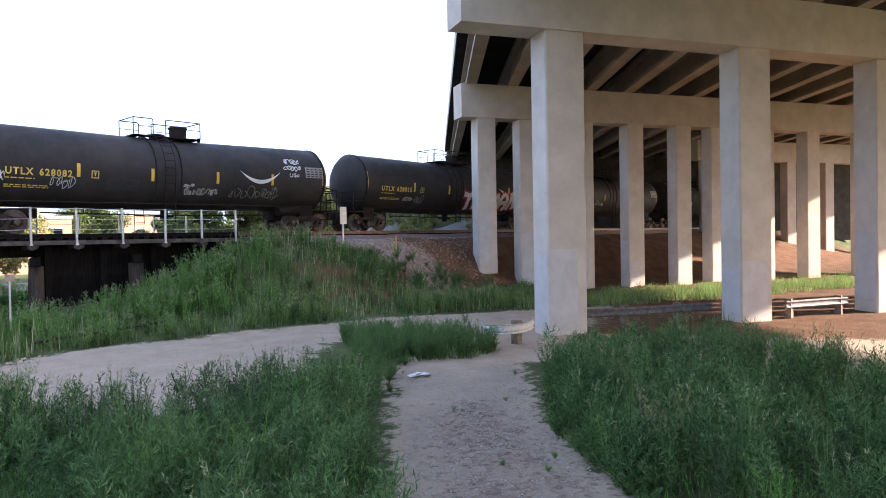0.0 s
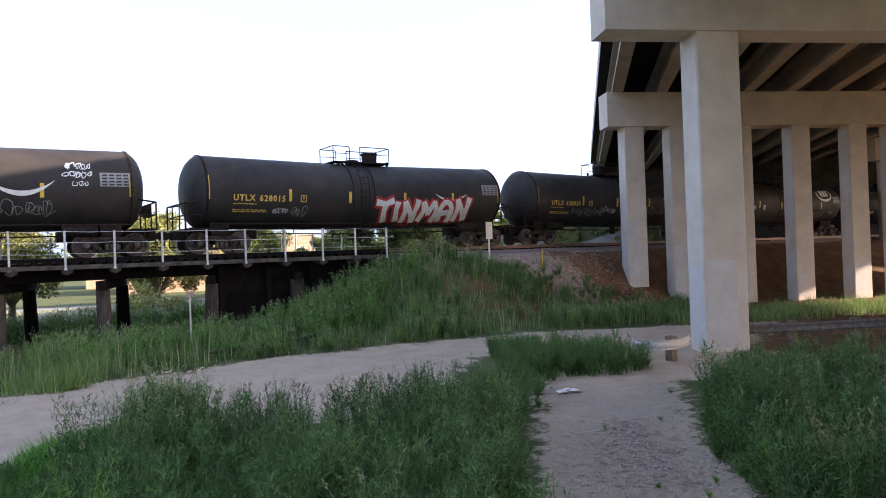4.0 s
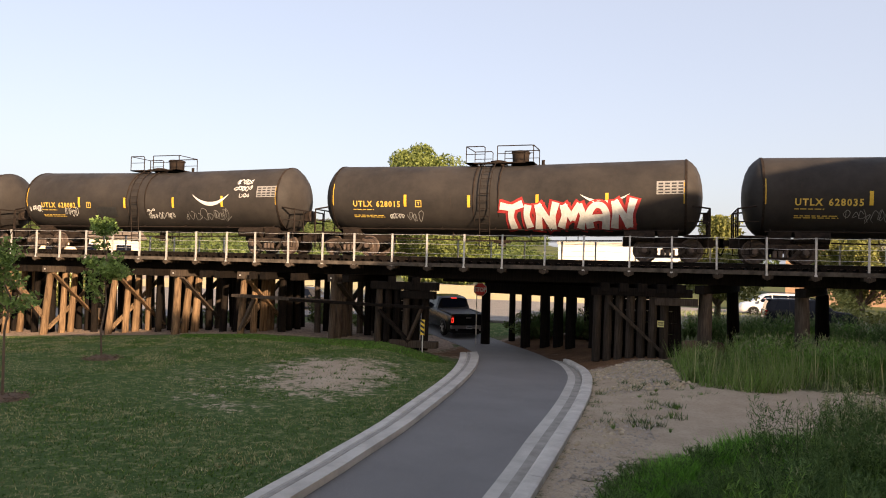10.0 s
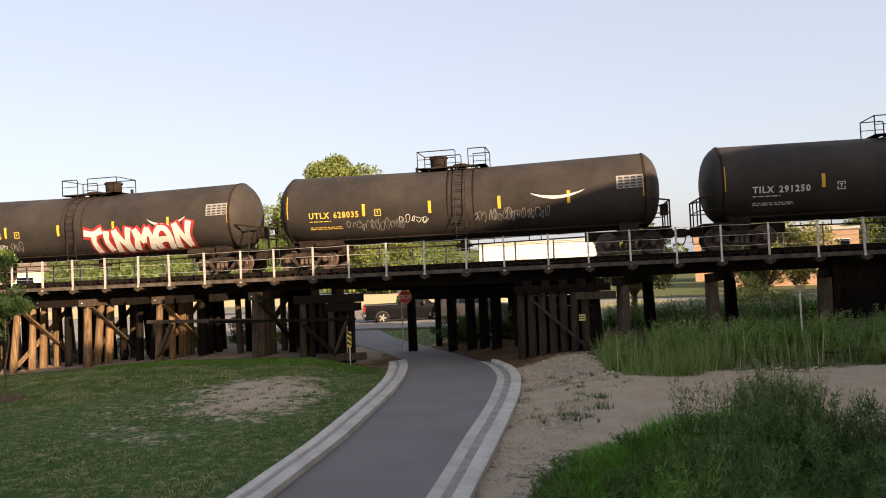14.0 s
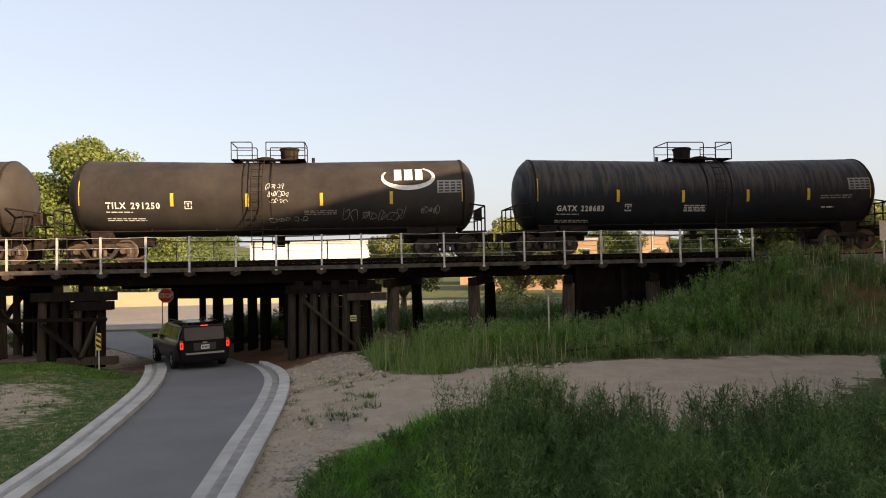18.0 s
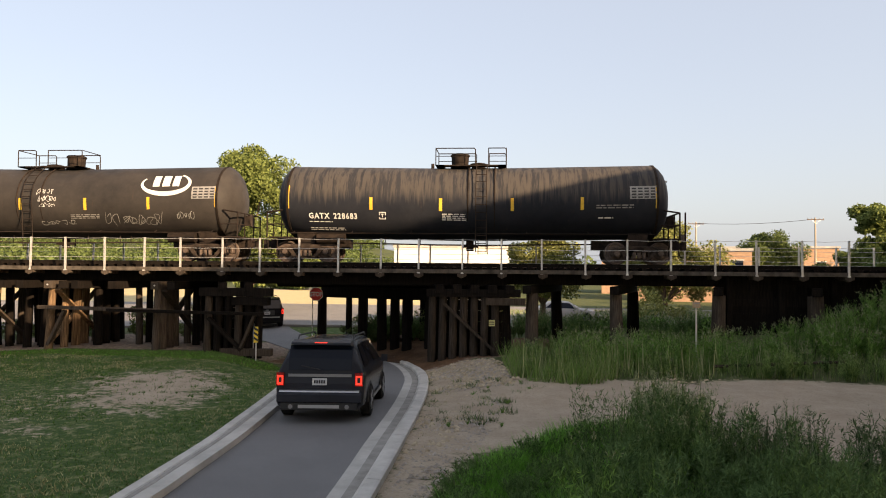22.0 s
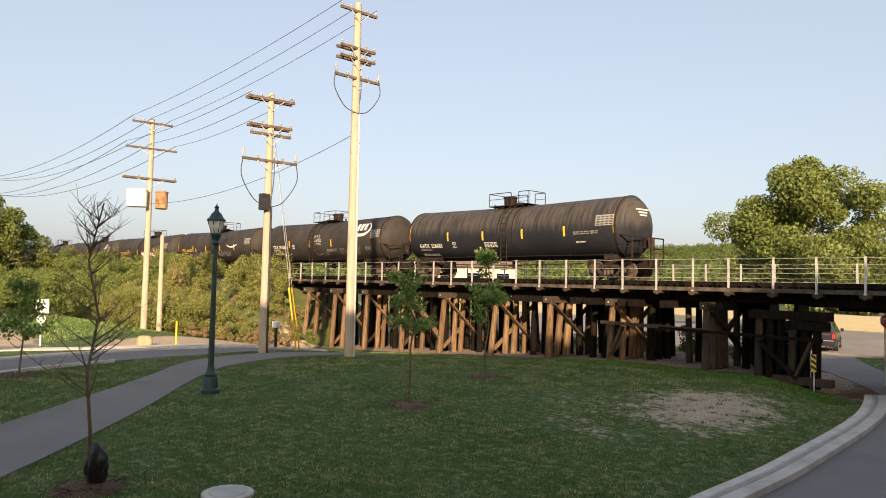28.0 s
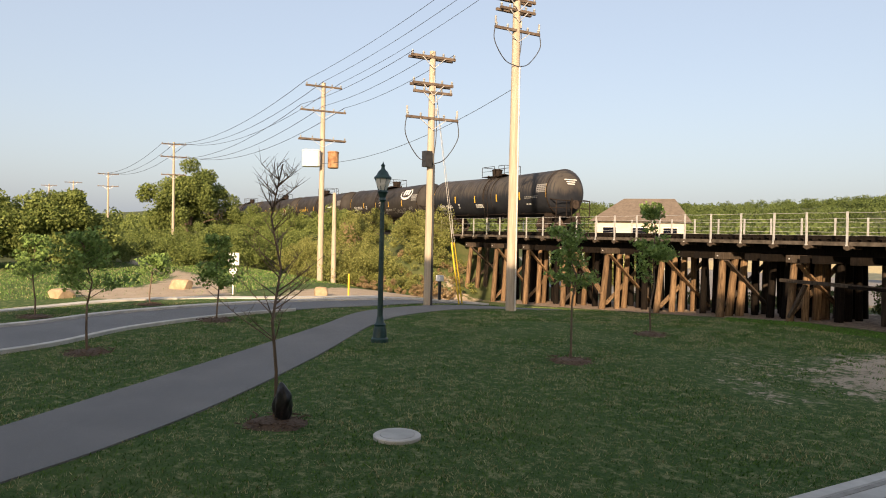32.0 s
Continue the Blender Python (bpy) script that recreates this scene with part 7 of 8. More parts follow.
def mature_tree(x, y, h, spread, leaf, label, seed, base=None, leaf_size=0.32, per=46, crown0=0.28, name="tree", lump=1.0):
    q = random.Random(seed)
    z = zat(x, y) if base is None else base
    t = thing(name, label, "tree", Matrix.Translation((x, y, z)))
    g = Geo()
    r0 = h * 0.028
    fork = h * crown0
    g.cyl((0, 0, -0.4), (q.uniform(-0.2, 0.2), 0, fork), r0 * 1.2, 12, r0 * 0.85)
    blobs, rad = [], []
    for i in range(11):
        a = 2 * math.pi * i / 11 + q.uniform(-0.3, 0.3)
        ru = q.uniform(0.25, 0.92) * spread / 2
        e = Vector((ru * math.cos(a), ru * math.sin(a), h * q.uniform(crown0 + 0.18, 0.86) * (1 - 0.25 * (ru / spread * 2) ** 2)))
        mid = Vector((e.x * 0.4, e.y * 0.4, fork + (e.z - fork) * 0.55))
        g.cyl((0, 0, fork * 0.92), mid, r0 * 0.5, 7, r0 * 0.3)
        g.cyl(mid, e, r0 * 0.3, 6, r0 * 0.08)
        for k in range(4):
            o = Vector((q.gauss(0, 1), q.gauss(0, 1), q.gauss(0, 0.7))) * spread * 0.1
            blobs.append(e + o)
            rad.append(spread * q.uniform(0.10, 0.17))
    for k in range(26):
        a, ru = q.uniform(0, 6.28), q.uniform(0.1, 0.85) * spread / 2
        blobs.append(Vector((ru * math.cos(a), ru * math.sin(a), h * q.uniform(crown0 + 0.2, 0.78))))
        rad.append(spread * q.uniform(0.09, 0.15))
    for k in range(14):
        a, ru = q.uniform(0, 6.28), q.uniform(0, 0.5) * spread / 2
        blobs.append(Vector((ru * math.cos(a), ru * math.sin(a), h * q.uniform(0.72, 0.96) - ru * 0.2)))
        rad.append(spread * q.uniform(0.10, 0.15))
    part("trunk", g, BARK, t, smooth=True)
    v, f = leaf_cloud([tuple(b) for b in blobs], [r * lump * q.uniform(0.7, 1.15) for r in rad], per, leaf_size)
    c = soup("crown", v, f, [leaf])
    c.parent = t
    return t


def sapling(x, y, h, crown, seed, label="young staked lawn tree with sparse leaves", bare=False, leaves=520, wide=0.9):
    q = random.Random(seed)
    t = thing("sapling", label, "tree", Matrix.Translation((x, y, zat(x, y))), group="young lawn trees")
    g = Geo()
    bend = [Vector((q.uniform(-0.05, 0.05) * i, q.uniform(-0.05, 0.05) * i, h * i / 5)) for i in range(6)]
    bend[0].z = -0.2
    for i, (a, b) in enumerate(zip(bend, bend[1:])):
        g.cyl(a, b, 0.030 * (1 - i / 6) + 0.006, 8, 0.030 * (1 - (i + 1) / 6) + 0.006)
    tips, br = [], g
    for i in range(46 if bare else 20):
        z = h * q.uniform(crown, 0.95)
        a = q.uniform(0, 6.28)
        ln = wide * (1.15 - (z / h)) * q.uniform(0.7, 1.25) + 0.12
        k = z / h * 5
        o = bend[min(int(k), 4)].lerp(bend[min(int(k) + 1, 5)], k % 1)
        m = o + Vector((math.cos(a) * ln * 0.5, math.sin(a) * ln * 0.5, ln * 0.35))
        e = o + Vector((math.cos(a) * ln, math.sin(a) * ln, ln * (0.75 if bare else 0.55)))
        br.cyl(o, m, 0.012, 5, 0.008)
        br.cyl(m, e, 0.008, 5, 0.003)
        tips += [m, e, m.lerp(e, 0.5)]
        if bare:
            for s in range(5):
                w = m.lerp(e, q.random())
                br.cyl(w, w + Vector((q.uniform(-0.25, 0.25), q.uniform(-0.25, 0.25), q.uniform(0.05, 0.3))), 0.005, 4, 0.002)
    part("trunk", br, BARK, t)
    if not bare:
        v, f = leaf_cloud([tuple(p) for p in tips], [0.24] * len(tips), leaves * 3 // len(tips), 0.10, 0.8)
        c = soup("crown", v, f, [LEAF_YOUNG])
        c.parent = t
    # ring of mulch
    mg = Geo()
    n = 22
    rr = [0.62 * (1 + 0.25 * noise.noise((math.cos(6.28 * i / n) * 2 + seed, math.sin(6.28 * i / n) * 2, 0))) for i in range(n)]
    v = [(0, 0, 0.09)] + [(0.55 * rr[i] * math.cos(6.283 * i / n), 0.55 * rr[i] * math.sin(6.283 * i / n), 0.07) for i in range(n)] + [(rr[i] * math.cos(6.283 * i / n), rr[i] * math.sin(6.283 * i / n), -0.01) for i in range(n)]
    mg.add(v, [(0, 1 + i, 1 + (i + 1) % n) for i in range(n)] + [(1 + i, 1 + n + i, 1 + n + (i + 1) % n, 1 + (i + 1) % n) for i in range(n)])
    for k in range(70):
        a, r = q.uniform(0, 6.28), q.uniform(0.05, 0.7)
        p = Vector((r * math.cos(a), r * math.sin(a), 0.06 + 0.03 * (0.6 - r)))
        d = Vector((q.gauss(0, 1), q.gauss(0, 1), q.gauss(0, 0.25))).normalized() * q.uniform(0.04, 0.1)
        mg.beam(p - d, p + d, 0.03, 0.012)
    tagged(part("mulch_ring", mg, MULCH), "ring of shredded brown mulch round a young tree", "mulch", "mulch rings").matrix_basis = Matrix.Translation((x, y, zat(x, y)))
    return t


sapling(-14.94, 12.68, 3.95, 0.38, 1, "slim young tree with light leaves and yellow ties", leaves=420)
sapling(-17.98, 18.9, 4.6, 0.36, 2, "young tree with a dense dark crown", leaves=700)
sapling(-12.18, 3.65, 4.55, 0.28, 3, "bare young tree with a black watering bag", bare=True, wide=1.0)
sapling(-21.15, 1.17, 3.2, 0.42, 4, leaves=520, wide=1.2)
sapling(-26.93, 5.76, 3.1, 0.36, 5, leaves=620)
sapling(-33.4, 4.3, 2.3, 0.4, 6, leaves=420)
sapling(-30.1, -0.1, 3.0, 0.4, 8, leaves=420)


def water_bag():
    b = bmesh.new()
    bmesh.ops.create_icosphere(b, subdivisions=4, radius=1)
    for v in b.verts:
        c = v.co.copy()
        k = 1 - 0.35 * max(0, c.z) ** 1.5 + 0.25 * noise.noise(c * 2.0) + 0.12 * noise.noise(c * 5) + 0.05 * noise.noise(c * 12)
        v.co = Vector((c.x * 0.165 * k + 0.07 * c.z + 0.05 * math.sin(3 * c.z), c.y * 0.165 * k, (max(c.z, -0.8) + 0.8) * 0.42))
    me = bpy.data.meshes.new("watering_bag")
    b.to_mesh(me)
    b.free()
    me.shade_smooth()
    me.materials.append(BAG)
    ob = new("watering_bag", me)
    ob.matrix_basis = pose(-12.08, 3.80, zat(-12.18, 3.65) + 0.02, 8, 0, 0)
    tagged(ob, "crumpled black plastic watering bag tied round the trunk", "watering bag")


water_bag()

TA, TB = 9.6, 7.8
mature_tree(-21.4, 58.0, 13.8, 12.2, LEAF, "large leafy cottonwood behind the trestle", 21, leaf_size=0.20, per=900, crown0=0.14, lump=0.94)
mature_tree(-105.0, 18.5, 12.4, 12.0, LEAF, "broad round tree on the bank", 22, leaf_size=0.24, per=700)
mature_tree(-66.0, -4.5, 6.4, 8.5, LEAF, "round dense green tree beside the field", 23, leaf_size=0.2, per=460, crown0=0.1)
mature_tree(-66.0, 1.2, 6.0, 8.0, LEAF, "round dense green tree beside the field", 24, leaf_size=0.2, per=460, crown0=0.1)
mature_tree(37.5, 60.0, TB, 8.0, LEAF_OLIVE, "sunlit tree beyond the railway fill", 25, leaf_size=0.22, per=560, crown0=0.12)
mature_tree(54.0, 74.0, 9.8, 9.0, LEAF_OLIVE, "sunlit tree beyond the railway fill", 26, leaf_size=0.24, per=560, crown0=0.12)
mature_tree(66.0, 84.0, 10.2, 10.0, LEAF, "sunlit tree beyond the railway fill", 27, leaf_size=0.24, per=560, crown0=0.12)
mature_tree(31.6, 62.4, TA, 6.0, LEAF, "sunlit tree beyond the railway fill", 28, leaf_size=0.22, per=560, crown0=0.1)
mature_tree(33.0, 90.0, 8.6, 9.0, LEAF_DARK, "round tree beyond the brick buildings", 30, leaf_size=0.22, per=560, crown0=0.1)
mature_tree(2.3, 40.2, 6.5, 4.6, LEAF_OLIVE, "small sunlit tree close behind the trestle", 33, leaf_size=0.13, per=300, crown0=0.26)
mature_tree(14.0, 62.0, 7.6, 8.0, LEAF_OLIVE, "low spreading tree behind the trestle", 29, leaf_size=0.18, per=480, crown0=0.12)


def brush(name, label, spots, leaf, per, size, kind="stuff"):
    """Shrubs as many leaf clumps on a few stems."""
    c, r = [], []
    for x, y, h, w in spots:
        z = zat(x, y)
        n = max(5, int(w * h * 1.6))
        for _ in range(n):
            a, ru = rng.uniform(0, 6.28), w / 2 * math.sqrt(rng.uniform(0, 1))
            k = 1 - (ru / (w / 2)) ** 2 * 0.55
            c.append((x + ru * math.cos(a), y + ru * math.sin(a), z + h * k * rng.uniform(0.12, 0.92)))
            r.append(rng.uniform(0.4, 0.95) * min(1.0, h / 3.5))
    v, f = leaf_cloud(c, r, per, size)
    return tagged(soup(name, v, f, [leaf]), label, "shrubs", kind=kind)


q8 = random.Random(88)
brush("bank_shrubs", "sunlit olive green shrubs on the railway bank", [(q8.uniform(-70, -46.5), q8.uniform(19.5, 27.5), q8.uniform(2.2, 3.6), q8.uniform(2.2, 3.6)) for _ in range(46)], LEAF_OLIVE, 330, 0.095)
brush("bank_undergrowth", "low yellow-green growth on the end of the railway bank", [(q8.uniform(-50, -44.5), q8.uniform(21.5, 29), q8.uniform(0.7, 1.5), q8.uniform(1.2, 2.2)) for _ in range(34)], LEAF_OLIVE, 120, 0.08)
brush("bank_undergrowth", "reddish dry brush on the end of the railway bank", [(q8.uniform(-50, -43.5), q8.uniform(20.5, 28), q8.uniform(0.5, 1.2), q8.uniform(1.0, 2.0)) for _ in range(46)], LEAF_RUST, 110, 0.07)
brush("field_shrubs", "green shrubs along the far field edge", [(q8.uniform(-110, -66), q8.uniform(9, 30), q8.uniform(2.5, 5.0), q8.uniform(3, 5)) for _ in range(60)] + [(q8.uniform(-100, -72), q8.uniform(-14, 8), q8.uniform(2.0, 4.4), q8.uniform(3, 5)) for _ in range(44)], LEAF, 200, 0.13)
brush("field_shrubs", "reddish brown shrubs on the bank", [(-57, 23, 4.4, 2.2), (-80, 20, 5.0, 4)], LEAF_RUST, 60, 0.16)
brush("yard_shrubs", "low green trees and shrubs behind the trestle", [(x, q8.uniform(44, 54), q8.uniform(3.0, 5.0), q8.uniform(2.8, 4.6)) for x in (-58, -54, -50, -46, 11, 16, 18, 20, 23, 26, 29)], LEAF_OLIVE, 70, 0.2)
brush("far_trees", "row of green trees beyond the dry field", [(x, q8.uniform(112, 124), q8.uniform(2.4, 5.2), q8.uniform(5, 8)) for x in range(-104, -16, 6)], LEAF, 70, 0.42)
brush("fence_growth", "rank green growth behind the trestle", [(q8.uniform(2, 17), q8.uniform(33.8, 36.5), q8.uniform(0.9, 1.6), q8.uniform(1.2, 2.0)) for _ in range(30)], WEED_BRIGHT, 70, 0.12)
# the dark leaf colour carries the shade behind the posts
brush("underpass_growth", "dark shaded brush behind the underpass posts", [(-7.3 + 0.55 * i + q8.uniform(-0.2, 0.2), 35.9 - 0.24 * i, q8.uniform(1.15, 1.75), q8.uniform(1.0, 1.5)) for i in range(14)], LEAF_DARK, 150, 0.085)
# brush added in dark leaves so the gaps between bents look shaded
brush("trestle_gap_brush", "dark brush added to darken the gaps behind the trestle bents", [(q8.uniform(-34, -14.5), q8.uniform(33.6, 35.6), q8.uniform(0.9, 2.0), q8.uniform(1.0, 1.8)) for _ in range(26)], LEAF_DARK, 130, 0.09)
brush("abutment_growth", "weedy green cover on the far bridge slope", [(q8.uniform(44, 66), q8.uniform(44, 62), q8.uniform(0.8, 2.2), q8.uniform(2, 4)) for _ in range(90)], LEAF_OLIVE, 110, 0.14)
far = []
for _ in range(1300):
    a, r = q8.uniform(radians(100), radians(160)), 260 + 890 * q8.random() ** 0.7
    far.append((r * math.cos(a), r * math.sin(a), q8.uniform(8, 14), q8.uniform(14, 26)))
for _ in range(160):
    a, r = q8.uniform(radians(40), radians(100)), q8.uniform(200, 500)
    far.append((r * math.cos(a), r * math.sin(a), q8.uniform(7, 11), q8.uniform(9, 16)))
near_far = []
for _ in range(150):
    a, r = q8.uniform(radians(158), radians(187)), q8.uniform(125, 330)
    near_far.append((r * math.cos(a), r * math.sin(a), q8.uniform(4, 7.5), q8.uniform(6, 11)))


def far_woods(name, label, spots, clumps, per, size, leaf):
    c, r = [], []
    for x, y, h, w in spots:
        z = zat(x, y)
        for _ in range(clumps):
            a, ru = rng.uniform(0, 6.28), w / 2 * math.sqrt(rng.uniform(0, 1))
            c.append((x + ru * math.cos(a), y + ru * math.sin(a), z + h * rng.uniform(0.1, 0.8)))
            r.append(w * rng.uniform(0.14, 0.24))
    v, f = leaf_cloud(c, r, per, size)
    tagged(soup(name, v, f, [leaf]), label, "woods", kind="stuff")


far_woods("far_woods", "distant green wooded hills", far, 8, 44, 1.3, LEAF_DARK)
far_woods("field_woods", "belt of green trees beyond the field", near_far, 12, 90, 0.42, LEAF)


def points_in(poly, n):
    xs, ys = [p[0] for p in poly], [p[1] for p in poly]
    out = np.zeros((0, 2))
    while len(out) < n:
        p = np.stack([rng.uniform(min(xs), max(xs), n * 2), rng.uniform(min(ys), max(ys), n * 2)], 1)
        out = np.concatenate([out, p[in_poly(p[:, 0], p[:, 1], [tuple(a) for a in poly])]])
    return out[:n]


def patchy(pts, scale, seed):
    """A smooth field from 0 to 1 over the plan."""
    return np.array([0.5 + 0.5 * noise.fractal((x * scale, y * scale, seed), 1.0, 2.0, 3) for x, y in pts])


def blades(name, label, pts, h, width, mats, weights, lean=0.35, category="grass", clump=0.0, dry=False):
    if clump:
        f = patchy(pts, clump, 4.2)
        keep = rng.uniform(size=len(pts)) < np.clip((f - 0.22) * 2.2, 0.06, 1)
        pts, f = pts[keep], f[keep]
    n = len(pts)
    z = terrain(pts[:, 0], pts[:, 1])
    a = rng.uniform(0, 6.283, n)
    hh = h * rng.uniform(0.5, 1.25, n) * (np.clip(0.35 + 1.3 * f, 0.4, 1.5) if clump else 1)
    w = width * rng.uniform(0.6, 1.4, n)
    d = rng.normal(0, lean, (n, 2)) * hh[:, None]
    base = np.stack([pts[:, 0], pts[:, 1], z - 0.02], 1)
    off = np.stack([np.cos(a) * w, np.sin(a) * w, 0 * a], 1)
    tip = base + np.stack([d[:, 0], d[:, 1], hh], 1)
    v = np.stack([base - off, base + off, tip], 1).reshape(-1, 3)
    idx = rng.choice(len(mats), n, p=weights)
    if dry:
        g = 0.45 * patchy(pts, 0.8, 9.1) + 0.55 * patchy(pts, 2.8, 2.4)
        idx = (rng.uniform(size=n) < np.clip((g - 0.49) * 14.0, 0.03, 0.72)).astype(int)
    return tagged(soup(name, v, np.arange(3 * n).reshape(-1, 3), mats, idx), label, category, kind="stuff")


def sift(p, poly, keep):
    """Thin the points out inside a polygon."""
    inside = in_poly(p[:, 0], p[:, 1], poly)
    return p[~inside | (rng.uniform(size=len(p)) < keep)]


def off_pavement(p):
    for poly in ([(-9.5, -8), (-12.2, -2.2), (-13.83, -0.53), (-15.88, 1.36), (-19.16, 4.38), (-23.87, 8.58), (-28.0, 12.2), (-29.4, 16), (-30.2, 20), (-31.5, 25), (-30.0, 25), (-28.3, 19.4), (-27.0, 15.1), (-24.8, 11.6), (-18.25, 6.58), (-14.21, 3.26), (-11.96, 1.03), (-10.8, -0.41), (-9.6, -1.8), (-7, -8)],
                 [(-24.8, -9), (-27.6, -1.05), (-30.4, 2.45), (-32.5, 7.2), (-33.1, 12.9), (-32.2, 21), (-30.1, 14.5), (-29.6, 10.4), (-28.0, 6.4), (-25.5, 2.8), (-21.7, -0.8), (-19.2, -8)]):
        p = p[~in_poly(p[:, 0], p[:, 1], poly)]
    return p


lawn_pts = points_in([(-34, -6), (-5.62, -6), (-5.62, 9.4), (-5.86, 14.6), (-6.4, 18.2), (-7.25, 23.2), (-8.15, 27.0), (-9.3, 27.9), (-13, 27.9), (-34, 26.6)], 300000)
lawn_pts = off_pavement(sift(sift(sift(lawn_pts, PATCH, 0.25), PATCH2, 0.3), PATCH3, 0.6))
blades("lawn_grass", "short mown lawn grass with dry patches", lawn_pts, 0.065, 0.012, [BLADE, BLADE_DRY], [0.80, 0.20], 0.55, dry=True)

blades("edge_grass", "fresh green uncut grass along the foot of the trestle", points_in([(-8.4, 26.6), (-9.3, 28.0), (-13, 28.0), (-22, 28.0), (-21, 26.6), (-13, 26.0), (-9, 25.4)], 16000), 0.10, 0.012, [GRASS_FRESH, BLADE], [0.22, 0.78], 0.4)

CLUMP_A = [(0.9, 9.0), (1.4, 11.0), (2.2, 12.0), (3.1, 12.5), (4.2, 12.2), (5.3, 11.1), (6.2, 10.7), (7.9, 11.5), (9.2, 11.9), (8.8, 10.4), (5.8, 6.8), (4.3, 4.2), (1.2, 4.2), (0.5, 6)]
CLUMP_B = [(7.7, 4.0), (10.2, 7.2), (14.2, 9.9), (17.0, 9.2), (18.6, 7.2), (18.0, 4.9), (16.2, 3.4), (15.6, 1.0), (9, -0.5)]
BARE = [(13.9, 4.5), (14.7, 3.4), (12.9, 3.1), (12.0, 4.0)]
CLUMP_C = [(11.9, 14.2), (13.6, 17.0), (14.6, 18.6), (17.0, 17.4), (16.6, 14.9), (16.1, 13.0), (14.6, 12.8)]
SLOPE = [(0.4, 22.8), (4.3, 22.9), (9, 23.7), (15, 23.2), (20, 22.4), (26, 19.6), (31, 20.6), (30, 22.4), (26, 24.6), (22.8, 27.0), (21, 28.3), (1.6, 28.4)]


def weed_kind(seed, h, wide, stems, leaves, leaf, seedy):
    """One weed as (vertices, triangles, material numbers)."""
    q = np.random.default_rng(seed)
    v, m = [], []
    for s in range(stems):
        a = q.uniform(0, 6.283)
        out = wide * q.uniform(0.25, 1.0)
        top = np.array([math.cos(a) * out, math.sin(a) * out, h * q.uniform(0.65, 1.05)])
        ctrl = np.array([top[0] * 0.25, top[1] * 0.25, top[2] * 0.55])
        def at(t):
            return 2 * (1 - t) * t * ctrl + t * t * top
        side = np.array([-math.sin(a), math.cos(a), 0]) * 0.006
        for t0, t1 in ((0, 0.5), (0.5, 1)):
            p0, p1 = at(t0), at(t1)
            v += [p0 - side, p0 + side, p1]
            m.append(0)
        for k in range(leaves):
            t = q.uniform(0.18, 1.0)
            p = at(t)
            d = q.normal(size=3)
            d[2] = abs(d[2]) * 0.8 + 0.55
            d /= np.linalg.norm(d)
            ln = leaf * q.uniform(0.6, 1.5) * (1.25 - 0.7 * t)
            e = np.cross(d, q.normal(size=3))
            e /= np.linalg.norm(e) + 1e-9
            w = ln * 0.13
            v += [p - e * w * 0.4, p + d * ln * 0.5 + e * w, p + d * ln]
            m.append(1 if (seedy and t > 0.86) else 0)
    return np.array(v), np.arange(len(v)).reshape(-1, 3), np.array(m)


def branchy_kind(seed, h, spread, branches, leaves, leaf):
    """One upright weed whose side shoots carry narrow leaves and end in a tuft."""
    q = np.random.default_rng(seed)
    v, m = [], []
    lean = q.normal(0, 0.10, 2) * h
    def stem(t):
        return np.array([lean[0] * t * t, lean[1] * t * t, h * t])
    def sliver(a, b, w):
        e = np.cross(b - a, q.normal(size=3))
        e *= w / (np.linalg.norm(e) + 1e-9)
        v.extend([a - e, a + e, b])
    def leaf_at(p, d, ln):
        d = d + q.normal(0, 0.45, 3)
        d /= np.linalg.norm(d)
        e = np.cross(d, q.normal(size=3))
        e *= ln * 0.13 / (np.linalg.norm(e) + 1e-9)
        v.extend([p - e * 0.4, p + d * ln * 0.5 + e, p + d * ln])
    sliver(stem(0), stem(0.55), 0.008)
    m.append(1)
    sliver(stem(0.5), stem(1), 0.006)
    m.append(1)
    for k in range(branches):
        t = 0.10 + 0.86 * (k + q.uniform()) / branches
        a = k * 2.4 + q.uniform(-0.5, 0.5)
        ln = spread * (1.15 - t) ** 0.8 * q.uniform(0.7, 1.2)
        out = np.array([math.cos(a), math.sin(a), 0])
        p0 = stem(t)
        p1 = p0 + out * ln * 0.55 + np.array([0, 0, ln * 0.45])
        p2 = p1 + out * ln * 0.30 + np.array([0, 0, ln * 0.65])
        for c, d in ((p0, p1), (p1, p2)):
            sliver(c, d, 0.0045)
            m.append(1)
        for j in range(leaves):
            u = (j + q.uniform()) / leaves
            c, d, f = (p0, p1, u * 2) if u < 0.5 else (p1, p2, u * 2 - 1)
            leaf_at(c + (d - c) * f, (d - c) / ln, leaf * q.uniform(0.6, 1.3) * (1.2 - 0.5 * u))
            m.append(0)
    for j in range(10):
        leaf_at(stem(q.uniform(0.86, 1.0)), np.array([0, 0, 1.0]), leaf * 0.8)
        m.append(0)
    return np.array(v), np.arange(len(v)).reshape(-1, 3), np.array(m)


